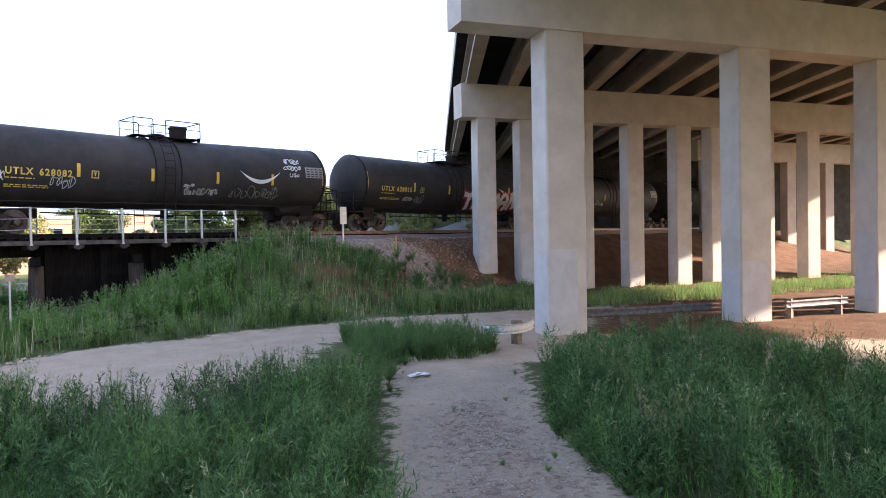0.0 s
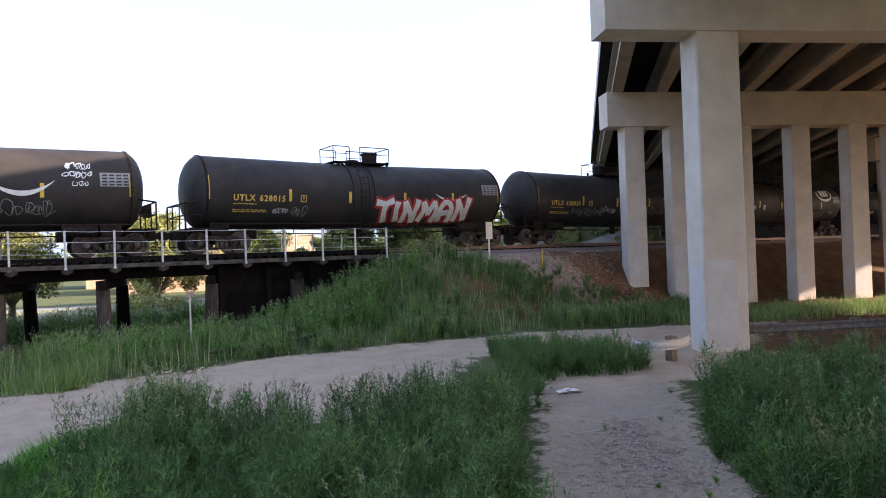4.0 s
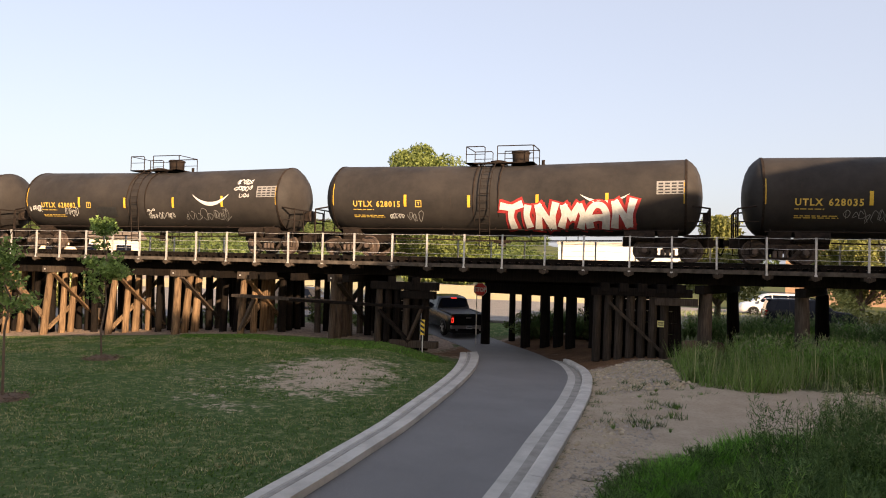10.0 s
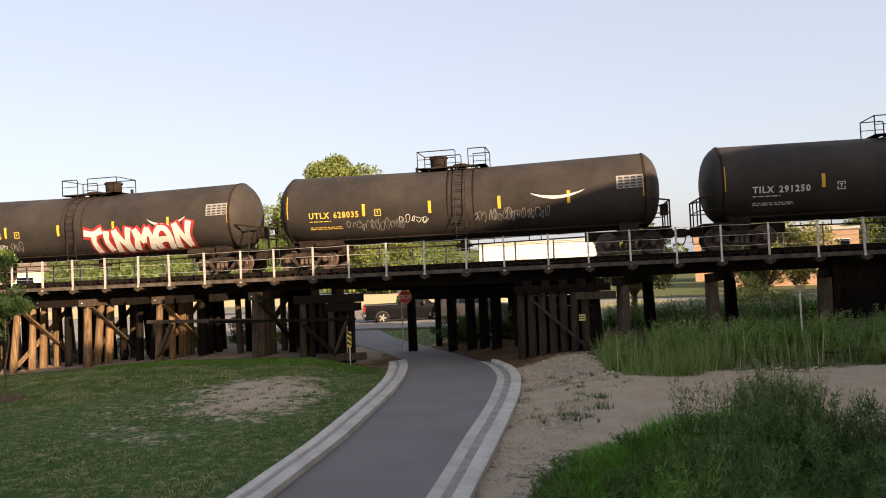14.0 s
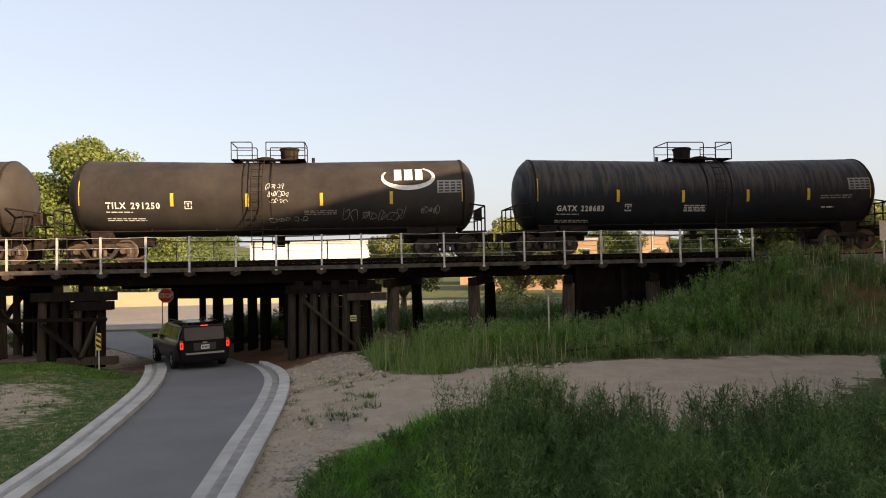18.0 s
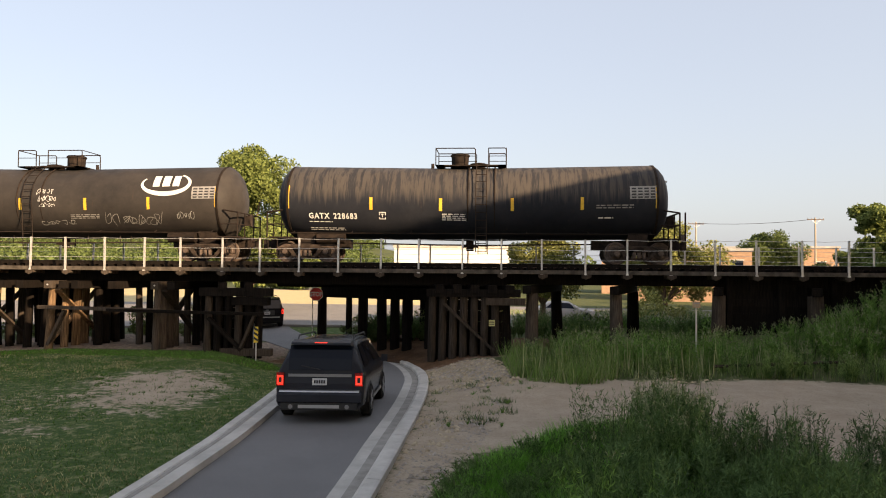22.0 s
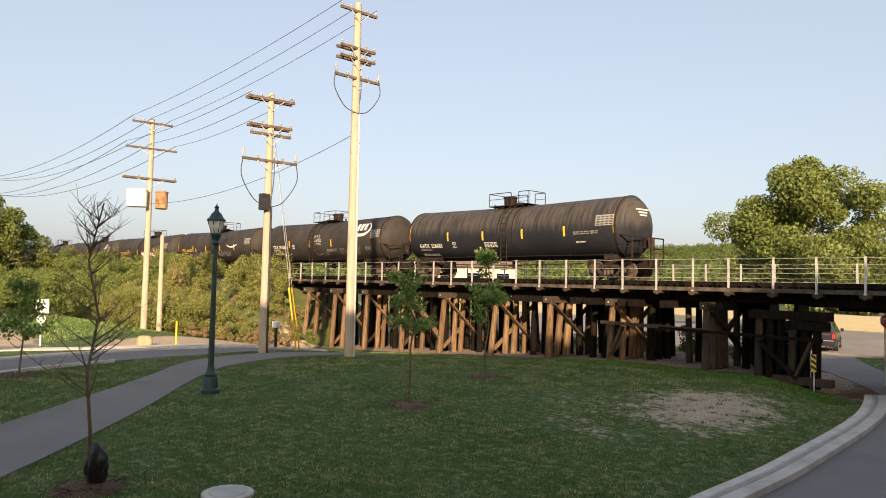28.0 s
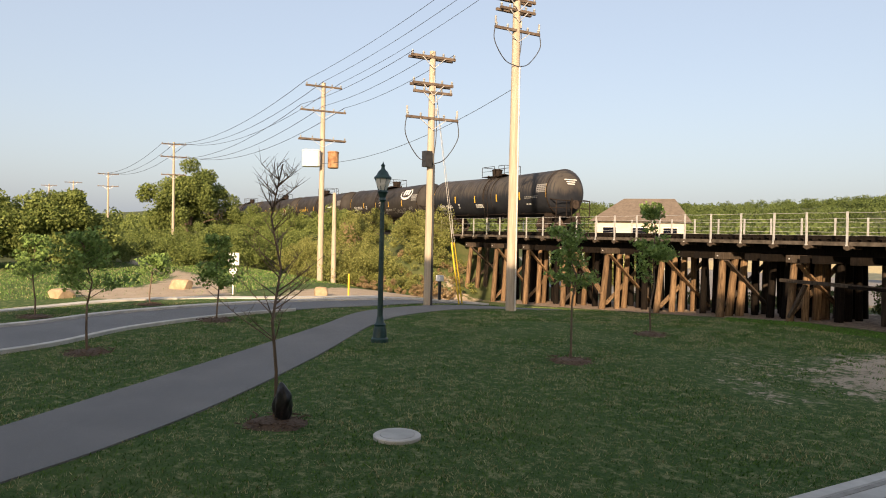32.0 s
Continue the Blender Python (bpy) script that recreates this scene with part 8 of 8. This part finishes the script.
def wand_kind(seed, h, leaves, leaf):
    """A few upright unbranched stems set densely with narrow leaves."""
    q = np.random.default_rng(seed)
    v, m = [], []
    for s in range(3):
        foot = np.array([*q.normal(0, 0.10, 2), 0])
        tall_h = h * q.uniform(0.65, 1.1)
        top = foot + np.array([*q.normal(0, 0.06, 2), tall_h])
        v += [foot - (0.006, 0, 0), foot + (0.006, 0, 0), top]
        m.append(0)
        for k in range(leaves):
            t = 0.25 + 0.75 * (k + q.uniform()) / leaves
            a = k * 2.4
            d = np.array([math.cos(a) * 0.75, math.sin(a) * 0.75, 0.75]) + q.normal(0, 0.12, 3)
            ln = leaf * q.uniform(0.7, 1.2) * (1.25 - 0.75 * t)
            p = foot + (top - foot) * t
            e = np.array([-math.sin(a), math.cos(a), 0]) * ln * 0.12
            v += [p - e * 0.5, p + d * ln * 0.5 + e, p + d * ln]
            m.append(1 if t > 0.9 else 0)
    return np.array(v), np.arange(len(v)).reshape(-1, 3), np.array(m)


def scatter(name, label, pts, kinds, mats, scale=(0.75, 1.25), clump=0.0):
    size = np.ones(len(pts))
    if clump:
        f = patchy(pts, clump, 7.7)
        keep = rng.uniform(size=len(pts)) < np.clip((f - 0.36) * 5.0, 0.10, 1)
        pts, size = pts[keep], np.clip(0.42 + 1.1 * f[keep], 0.5, 1.4)
    V, F, M = [], [], []
    n = 0
    pick = rng.integers(0, len(kinds), len(pts))
    for (x, y), k, big in zip(pts, pick, size):
        v, f, m = kinds[k]
        a, s = rng.uniform(0, 6.283), rng.uniform(*scale) * big
        c, d = math.cos(a) * s, math.sin(a) * s
        w = np.stack([v[:, 0] * c - v[:, 1] * d + x, v[:, 0] * d + v[:, 1] * c + y, v[:, 2] * s + zat(x, y) - 0.02], 1)
        V.append(w)
        F.append(f + n)
        M.append(m)
        n += len(v)
    return tagged(soup(name, np.concatenate(V), np.concatenate(F), mats, np.concatenate(M)), label, "weeds", kind="stuff")


bushy = [weed_kind(i, 0.95, 0.5, 20, 60, 0.085, False) for i in range(5)]
tall = [weed_kind(20 + i, 1.3, 0.42, 9, 62, 0.08, True) for i in range(5)]
spire = [weed_kind(60 + i, 1.55, 0.22, 7, 60, 0.06, True) for i in range(4)]
leafy = [weed_kind(80 + i, 1.15, 0.34, 10, 26, 0.17, True) for i in range(5)]
openk = [weed_kind(120 + i, 1.15, 0.5, 11, 80, 0.06, True) for i in range(5)]
bright = [(v, f, np.where(m == 0, 2, m)) for v, f, m in (weed_kind(140 + i, 0.9, 0.45, 14, 60, 0.09, False) for i in range(2))]
dock = [(v, f, (v.reshape(-1, 3, 3)[:, :, 2].mean(1) > 0.62).astype(int)) for v, f, m in (weed_kind(160 + i, 1.15, 0.22, 6, 130, 0.085, True) for i in range(3))]
low = [weed_kind(40 + i, 0.42, 0.34, 16, 30, 0.085, False) for i in range(4)]
branchy = [branchy_kind(200 + i, 1.15 - 0.06 * i, 0.46, 26, 12, 0.115) for i in range(5)]
airy = [branchy_kind(220 + i, 1.25, 0.42, 18, 9, 0.095) for i in range(4)]
wand = [wand_kind(240 + i, 0.95, 30, 0.15) for i in range(5)]
scatter("branching_weeds", "branching grey-green weeds by the dirt track", points_in(CLUMP_A, 190), branchy, [WEED_GREY, WEED], (0.65, 1.05))
scatter("branching_weeds", "branching grey-green weeds beside the gravel trail", sift(points_in(CLUMP_B, 250), BARE, 0.1), branchy, [WEED_GREY, WEED], (0.7, 1.1))
scatter("branching_weeds", "feathery dark weed tops along the edge of the dirt track", points_in([(2.0, 12.0), (3.0, 13.8), (4.4, 12.9), (6.2, 11.6), (8.0, 12.4), (9.2, 12.2), (8.8, 10.8), (6.2, 10.2), (4.2, 11.2), (3.0, 11.4)], 60), airy + branchy[:1], [WEED_DULL, WEED_DULL], (0.75, 1.05))
scatter("branching_weeds", "feathery weeds between the track and the trail", points_in(CLUMP_C, 70), branchy + airy, [WEED_GREY, WEED], (0.5, 0.8))
scatter("wand_weeds", "upright narrow-leaved weeds on the railway slope", points_in(SLOPE, 1500), wand, [TALL_GRASS, SEED], (0.55, 1.1), 0.5)
scatter("wand_weeds", "tall bright upright weeds in front of the trestle", points_in([(3.0, 24.6), (9, 24.9), (16, 24.4), (17.5, 27.4), (8, 28.2), (2.4, 28.0)], 420), wand, [WEED_BRIGHT, TALL_GRASS], (0.85, 1.3), 0.6)
scatter("slope_weeds", "dull green weeds on the ballast shoulder", points_in([(19.5, 27.2), (23.6, 26.9), (28, 26.4), (31, 25.5), (34.5, 24.4), (33, 22.2), (28, 22), (22.8, 24.6)], 260), low + bushy[:2] + wand[:1], [WEED, SEED], (0.6, 1.0))
scatter("bushy_weeds", "thick bushy green weeds by the dirt track", points_in(CLUMP_A, 130), bushy + bright + tall[:2], [WEED, SEED, WEED_BRIGHT], (0.6, 1.2), 0.45)
scatter("low_weeds", "low bright green weeds at the edge of the dirt", points_in([(-1.2, 9.0), (-0.7, 11.6), (1.4, 14.6), (3.4, 15.2), (2.6, 12.6), (1.2, 8)], 110), low, [WEED, SEED])
scatter("bushy_weeds", "dense tall weeds beside the gravel trail", sift(points_in(CLUMP_B, 160), BARE, 0.1), bushy + bright[:1] + tall, [WEED, SEED, WEED_BRIGHT], (0.65, 1.3), 0.45)
scatter("bushy_weeds", "weeds between the track and the trail", np.concatenate([points_in(CLUMP_C, 190), points_in([(8.6, 11.6), (10.4, 13.4), (11.9, 14.2), (13.0, 13.6), (10.6, 11.4), (9.4, 10.8)], 46)]), bushy + low, [WEED, SEED], (0.55, 0.85))
scatter("slope_weeds", "rank weeds on the railway slope", points_in(SLOPE, 620), low + leafy[:3] + bushy[:2], [WEED, SEED], (0.5, 0.95), 0.5)
scatter("fence_weeds", "tall bright weeds in front of the trestle", points_in([(2.2, 25.0), (9, 25.4), (14, 25.2), (16.5, 27.6), (8, 28.3), (1.8, 28.2)], 230), leafy + tall[:2], [WEED_BRIGHT, SEED], (0.75, 1.2))
scatter("fence_weeds", "rank weeds in the shade behind the trestle", points_in([(1.2, 33.4), (17, 33.4), (17, 37.5), (0.5, 38)], 260), leafy + bushy, [WEED, SEED], (0.9, 1.5))
scatter("low_weeds", "low green weeds along the edge of the gravel trail", np.concatenate([points_in([(7.7, 4.0), (10.2, 7.2), (14.2, 9.9), (14.6, 9.2), (10.9, 6.6), (8.7, 4.0)], 120), points_in([(4.3, 4.2), (5.8, 6.8), (8.9, 10.6), (8.2, 10.8), (5.2, 7.2), (3.6, 4.4)], 90)]), low, [WEED, SEED], (0.6, 1.2))
scatter("tall_weeds", "tall seeding weed stalks standing above the bushy weeds", np.concatenate([points_in(CLUMP_A, 40), points_in(CLUMP_B, 80), points_in([(4, 25), (16, 25), (16, 27.6), (4, 28)], 60)]), spire, [WEED, WEED], (0.6, 1.05))
scatter("open_weeds", "sparse brownish seeding weed stalks above the bushy weeds", np.concatenate([points_in(CLUMP_A, 70), points_in([(3.0, 12.2), (4.2, 13.0), (6.4, 12.2), (8.2, 12.6), (7.6, 10.8), (5.6, 10.6), (4.2, 11.6)], 46), points_in(CLUMP_B, 60)]), openk, [WEED_DULL, WEED_DULL], (0.7, 1.1))
scatter("bushy_weeds", "tall dark mound of weeds beside the dirt track", np.concatenate([points_in([(1.7, 11.0), (2.0, 12.6), (2.7, 13.9), (3.5, 13.8), (3.6, 12.0), (2.8, 10.6)], 46), points_in([(2.4, 12.2), (3.0, 13.9), (3.6, 13.4), (3.2, 12.0)], 16)]), tall + bushy, [WEED, SEED], (0.95, 1.3))
scatter("open_weeds", "dark seeding weed stalks beside the dirt track", points_in([(0.9, 12.8), (1.6, 14.0), (2.6, 14.9), (3.6, 14.4), (2.0, 13.4)], 16), airy, [WEED, WEED_DULL], (0.6, 1.0))
scatter("dock_weeds", "leafy dock plants with tan seed spikes", np.array([(9.05, 4.5), (9.35, 4.85), (9.8, 4.6), (11.6, 6.4)]), dock, [WEED, DOCK_SEED], (0.85, 1.05))
scatter("underpass_weeds", "dark rank weeds behind the underpass posts", points_in([(-7.4, 35.4), (-1, 32.8), (0.6, 34.2), (-6.4, 36.8)], 260), bushy + leafy, [WEED, SEED], (0.8, 1.25))
scatter("track_weeds", "scattered small weeds on the dirt", np.concatenate([points_in([(-1.2, 14), (-1.2, 21), (1.0, 21), (0.6, 15.5)], 10), points_in([(0.5, 21.6), (3, 21.6), (3, 22.6), (0.5, 22.6)], 10), points_in([(12, 13), (15, 11.6), (9, 5), (7, 6)], 10)]), low, [WEED_BRIGHT, SEED], (0.15, 0.4))
blades("slope_grass", "tall pale green grass on the railway slope", points_in(SLOPE, 30000), 0.42, 0.010, [TALL_GRASS, WEED, SEED], [0.46, 0.40, 0.14], 0.25, clump=0.55)
blades("slope_stalks", "straw coloured seed stalks standing in the slope grass", points_in(SLOPE, 2800), 0.85, 0.012, [STALK, TALL_GRASS], [0.6, 0.4], 0.10, clump=0.35)
blades("slope_grass", "dense pale grass tuft at the pier", points_in([(0.3, 23.0), (0.9, 21.9), (2.0, 21.3), (3.2, 21.8), (3.9, 23.4), (3.2, 25.6), (2.6, 27.4), (0.9, 27.9), (0.1, 26.2)], 6500), 0.72, 0.012, [TALL_GRASS, SEED, WEED_BRIGHT], [0.6, 0.15, 0.25], 0.3, clump=0.9)
blades("verge_grass", "short rank grass between the weeds", np.concatenate([points_in(CLUMP_A, 9000), points_in([(-1.2, 8.0), (-0.7, 11.6), (1.4, 14.6), (3.4, 15.0), (2.6, 12.6), (1.2, 8)], 3000), sift(points_in(CLUMP_B, 10000), BARE, 0.1), points_in(CLUMP_C, 4000)]), 0.22, 0.009, [GRASS_FRESH, WEED], [0.3, 0.7], 0.4)
blades("verge_grass", "fresh bright grass at the edge of the dirt", points_in([(-1.0, 8.0), (-0.5, 11.4), (1.2, 14.2), (2.6, 14.6), (3.6, 13.8), (3.0, 10.5), (2.6, 7.5), (1.0, 6.5)], 60000), 0.34, 0.011, [GRASS_FRESH, WEED_BRIGHT], [0.9, 0.1], 0.4, clump=0.6)
blades("dry_stubble", "dry straw coloured stubble on the gravel shoulder", points_in([(-1.7, 14), (-1.95, 20), (-2.8, 26.4), (-0.4, 27.6), (0.5, 23), (0.2, 17)], 2600), 0.09, 0.009, [BLADE_DRY, SEED], [0.8, 0.2], 0.7, clump=1.2)
blades("shade_grass", "grass under the highway bridge", points_in([(25, 19), (34, 14), (50, 9), (52, 12), (33, 22)], 15000), 0.48, 0.014, [TALL_GRASS, SEED, WEED_BRIGHT], [0.55, 0.2, 0.25], 0.3, clump=0.7)
blades("field_grass", "short sunlit field grass beyond the side road", sift(points_in([(-75, -12), (-37, -6), (-37.5, 8), (-48, 20), (-75, 16)], 60000), SAND2, 0.04), 0.10, 0.022, [BLADE, WEED_BRIGHT, BLADE_DRY], [0.45, 0.35, 0.2], 0.4)
blades("yard_grass", "sunlit rough grass behind the trestle", points_in([(-2, 43.5), (20, 44), (20, 62), (-2, 60)], 20000), 0.3, 0.03, [TALL_GRASS, BLADE_DRY], [0.6, 0.4], 0.3)


def pebbles():
    q = rng
    pts = np.concatenate([points_in([(-1.7, 10), (-1.8, 20), (-2.6, 25.6), (-0.6, 27.5), (0.3, 22.8), (-0.2, 15), (-1.2, 10)], 2200), points_in([(-2.0, 22), (-2.8, 26.6), (-0.4, 27.6), (0.4, 23)], 1800), points_in([(4.5, 4), (8, 4.5), (11, 8), (14.5, 11.2), (12.3, 13.4), (9.4, 10), (6.2, 6.6)], 5200), points_in([(19, 26.6), (24, 25), (32, 23), (32, 28.6), (17.5, 28.6)], 3600)])
    V, F = [], []
    base = np.array([(1, 0, 0), (-0.5, 0.87, 0), (-0.5, -0.87, 0), (0.1, 0, 0.8)])
    for i, (x, y) in enumerate(pts):
        s = q.uniform(0.012, 0.032) if x > 2 and y < 15 else q.uniform(0.015, 0.055)
        a = q.uniform(0, 6.28)
        c, d = math.cos(a) * s, math.sin(a) * s
        b = base * q.uniform(0.7, 1.3, (4, 3))
        V.append(np.stack([b[:, 0] * c - b[:, 1] * d + x, b[:, 0] * d + b[:, 1] * c + y, b[:, 2] * s + zat(x, y) - 0.002], 1))
        F.append(np.array([(0, 1, 3), (1, 2, 3), (2, 0, 3)]) + 4 * i)
    tagged(soup("pebbles", np.concatenate(V), np.concatenate(F), [STONE]), "loose pale stones on the dirt", "pebbles", kind="stuff")


pebbles()


def rubble():
    pts = np.concatenate([points_in([(-2.0, 21.4), (-2.8, 26.6), (-0.4, 27.8), (0.9, 24.0), (0.2, 21.6)], 1500), points_in([(-1.9, 12), (-2.0, 20), (-0.9, 21), (-0.9, 14)], 420), points_in([(1, 22.0), (9, 22.9), (9, 23.5), (1, 22.7)], 120)])
    V, F = [], []
    base = np.array([(1, 0, 0), (0, 1, 0), (-1, 0, 0), (0, -1, 0), (0.45, 0.3, 0.7), (-0.4, -0.25, 0.75)])
    tri = np.array([(0, 1, 4), (1, 2, 4), (2, 5, 4), (2, 3, 5), (3, 0, 5), (0, 4, 5)])
    for i, (x, y) in enumerate(pts):
        s = 0.018 + 0.07 * rng.uniform() ** 2.2
        a = rng.uniform(0, 6.28)
        c, d = math.cos(a) * s, math.sin(a) * s
        b = base * rng.uniform(0.7, 1.3, (6, 3))
        V.append(np.stack([b[:, 0] * c - b[:, 1] * d + x, b[:, 0] * d + b[:, 1] * c + y, b[:, 2] * s + zat(x, y) - 0.002], 1))
        F.append(tri + 6 * i)
    tagged(soup("rubble_stones", np.concatenate(V), np.concatenate(F), [STONE_PALE]), "pale broken stones on the dirt shoulder", "stones", kind="stuff")


rubble()
tufts = np.concatenate([c + rng.normal(0, 0.07, (26, 2)) for c in points_in(PATCH, 60)])
blades("lawn_tufts", "small dark grass tufts in the bare patch", tufts, 0.09, 0.012, [BLADE], [1.0], 0.5)
tufts = np.concatenate([c + rng.normal(0, 0.09, (34, 2)) for c in points_in([(-1.9, 14), (-2.0, 21), (-1.5, 24), (0.6, 22.6), (2.5, 22.3), (0.4, 17)], 34)])
blades("shoulder_tufts", "small dull green tufts on the dirt shoulder", tufts, 0.16, 0.010, [WEED_DULL, WEED], [0.6, 0.4], 0.5)

# ---- movement ----
# place of the coupling between the fourth and the fifth car, time by time
TRAIN = [(0, 23.42), (2.5, 13.2), (4.5, 5.2), (6, -0.6), (9, -12.3), (13, -28.45), (16, -40.7), (18, -48.85), (19, -52.95), (23, -69.4), (24.5, -75.75), (26.5, -84.3), (28, -90.8), (32, -108.6)]
# centres of the cars behind or before that coupling
OFFSETS = [-9.1 - 18.2 * k for k in (3, 2, 1, 0)] + [9.1, 27.2, 45.45, 63.85]


def lane_rows(car, length, marks, step=0.25):
    """marks: seconds and the lane length of the car's tail."""
    ts = [m[0] for m in marks]
    rows = []
    t = 0.0
    while t <= 32.0001:
        s = float(np.interp(t, ts, [m[1] for m in marks]))
        a, b = lane_at(s + 0.15 * length), lane_at(s + 0.85 * length)
        c, p, q = lane_at(s + 0.5 * length), lane_at(s + 0.05 * length), lane_at(s + 0.65 * length)
        rise = math.degrees(math.atan2(zat(*b) - zat(*a), 0.7 * length))
        rows.append((t, pose(c[0], c[1], (zat(*a) + zat(*b)) / 2 + 0.032, 0, -rise, math.degrees(math.atan2(q[1] - p[1], q[0] - p[0])))))
        t += step
    walk(car, rows)


def roll_wheels(ob, places, radius, home):
    """Turns a wheel about its axle by the way it has gone; places: seconds and metres."""
    rows, t = [], 0.0
    ts, ds = [p[0] for p in places], [p[1] for p in places]
    last, step = None, 0.05
    while t <= 32.0001:
        d = float(np.interp(t, ts, ds))
        if last is None or abs(d - last) / radius > 1.2 or t > 31.96:
            rows.append((t, Matrix.Translation(home) @ pose(0, 0, 0, 0, math.degrees(d / radius), 0)))
            last = d
        t += step
    if rows[-1][0] < 32.0:
        rows.append((32.0, rows[-1][1]))
    if len(rows) == 1:
        rows.append((32.0, rows[0][1]))
    walk(ob, rows)


def motions():
    for car, o in zip(CARS, OFFSETS):
        walk(car, [(t, pose(x + o, TRACK_Y, 0)) for t, x in TRAIN])
        for w in car.children:
            if w.name.startswith("wheelset"):
                roll_wheels(w, TRAIN, 0.458, w.location.copy())
    # seconds and the place of the tail on the lane, from that of the rear axle
    tails = {
        'pickup': (PICKUP, 5.9, [(0, lane_s(-16) - 1.2), (2, lane_s(-3.5) - 1.2), (4, lane_s(8.8) - 1.2), (5, lane_s(16.5) - 1.2), (5.5, lane_s(20.3) - 1.2), (6, lane_s(24.1) - 1.2), (6.5, lane_s(26.9) - 1.2), (7, lane_s(28.9) - 1.2), (8, lane_s(31.2) - 1.2), (9, lane_s(34.7) - 1.2), (10, lane_s(36.4) - 1.2), (11, lane_s(38.4) - 1.2), (12, lane_s(39.7) - 1.2), (13, lane_s(40.8) - 1.2), (13.8, lane_s(41.5) + 2), (14.6, lane_s(41.5) + 12), (15.4, lane_s(41.5) + 28), (16, lane_s(41.5) + 42), (17, lane_s(41.5) + 60), (32, lane_s(41.5) + 64)]),
        'dark': (DARK_SUV, 5.0, [(0, lane_s(6) - 1.05), (3, lane_s(24) - 1.05), (5, lane_s(33.6) - 1.05), (5.5, lane_s(35.6) - 1.05), (6, lane_s(37.3) - 1.05), (7, lane_s(40) - 1.05), (8, lane_s(42) - 1.05), (8.6, lane_s(42) + 4), (9.6, lane_s(42) + 18), (11, lane_s(42) + 42), (12, lane_s(42) + 60), (32, lane_s(42) + 72)]),
        'minivan': (MINIVAN, 5.1, [(0, lane_s(-36) - 1), (12, lane_s(-22) - 1), (14, lane_s(-0.5) - 1), (15, lane_s(7.2) - 1), (15.5, lane_s(10.2) - 1), (16, lane_s(13.3) - 1), (16.5, lane_s(17.3) - 1), (17, lane_s(21.9) - 1), (17.5, lane_s(25.4) - 1), (18, lane_s(29.2) - 1), (18.5, lane_s(32.2) - 1), (19, lane_s(34.8) - 1), (19.5, lane_s(36.8) - 1), (20, lane_s(38.5) - 1), (20.6, lane_s(39.6) - 1), (21.2, lane_s(40.2) - 1), (22, lane_s(40.9) - 1), (23, lane_s(41.4) - 1), (24, lane_s(42) - 1), (25.6, lane_s(42) + 1), (26.5, lane_s(42) + 3.6), (27, lane_s(42) + 6), (27.5, lane_s(42) + 9), (28.5, lane_s(42) + 18), (30, lane_s(42) + 36), (32, lane_s(42) + 56)]),
        'grey': (GREY_SUV, 5.0, [(0, lane_s(-38) - 1.05), (16, lane_s(-33) - 1.05), (19, lane_s(-4) - 1.05), (20, lane_s(4.2) - 1.05), (20.5, lane_s(7.1) - 1.05), (21, lane_s(10.2) - 1.05), (21.5, lane_s(13.4) - 1.05), (22, lane_s(16.4) - 1.05), (22.5, lane_s(20.2) - 1.05), (23, lane_s(24) - 1.05), (23.5, lane_s(27) - 1.05), (24, lane_s(29.7) - 1.05), (24.5, lane_s(31.6) - 1.05), (25.5, lane_s(36.6) - 1.05), (26.5, lane_s(40.4) - 1.05), (27, lane_s(41.5) - 1.05), (27.6, lane_s(42) - 1.05), (28.6, lane_s(42) + 0.5), (30, lane_s(42) + 7), (32, lane_s(42) + 25)]),
    }
    for car, ln, marks in tails.values():
        lane_rows(car, ln, marks)
        for w in car.children:
            if w.name.startswith("tyre"):
                roll_wheels(w, marks, w.location.z, w.location.copy())
    street = ((SILVER_SUV, 47.2, 0, [(0, -80), (9, -33), (11, -19.9), (12, -15.9), (12.8, -13.7), (13.5, -11.5), (14.5, -1), (16, 30), (18, 62), (32, 72)]), (WHITE_VAN, 60.0, 180, [(0, 78), (7, 46), (10, 7.5), (12, -11.4), (12.4, -13.7), (13.1, -18.0), (15, -31), (20, -66), (32, -70)]), (SEDAN, 47.6, 0, [(0, -84), (16, -76), (19.5, -27), (21, -12.9), (21.2, -11.1), (22, 4.1), (23, 28), (25, 62), (32, 68)]))
    for car, y, yaw, marks in street:
        walk(car, [(t, pose(x, y, zat(x, y) + 0.03, 0, 0, yaw)) for t, x in marks])
        for w in car.children:
            if w.name.startswith("tyre"):
                roll_wheels(w, [(t, x if yaw == 0 else -x) for t, x in marks], w.location.z, w.location.copy())


motions()
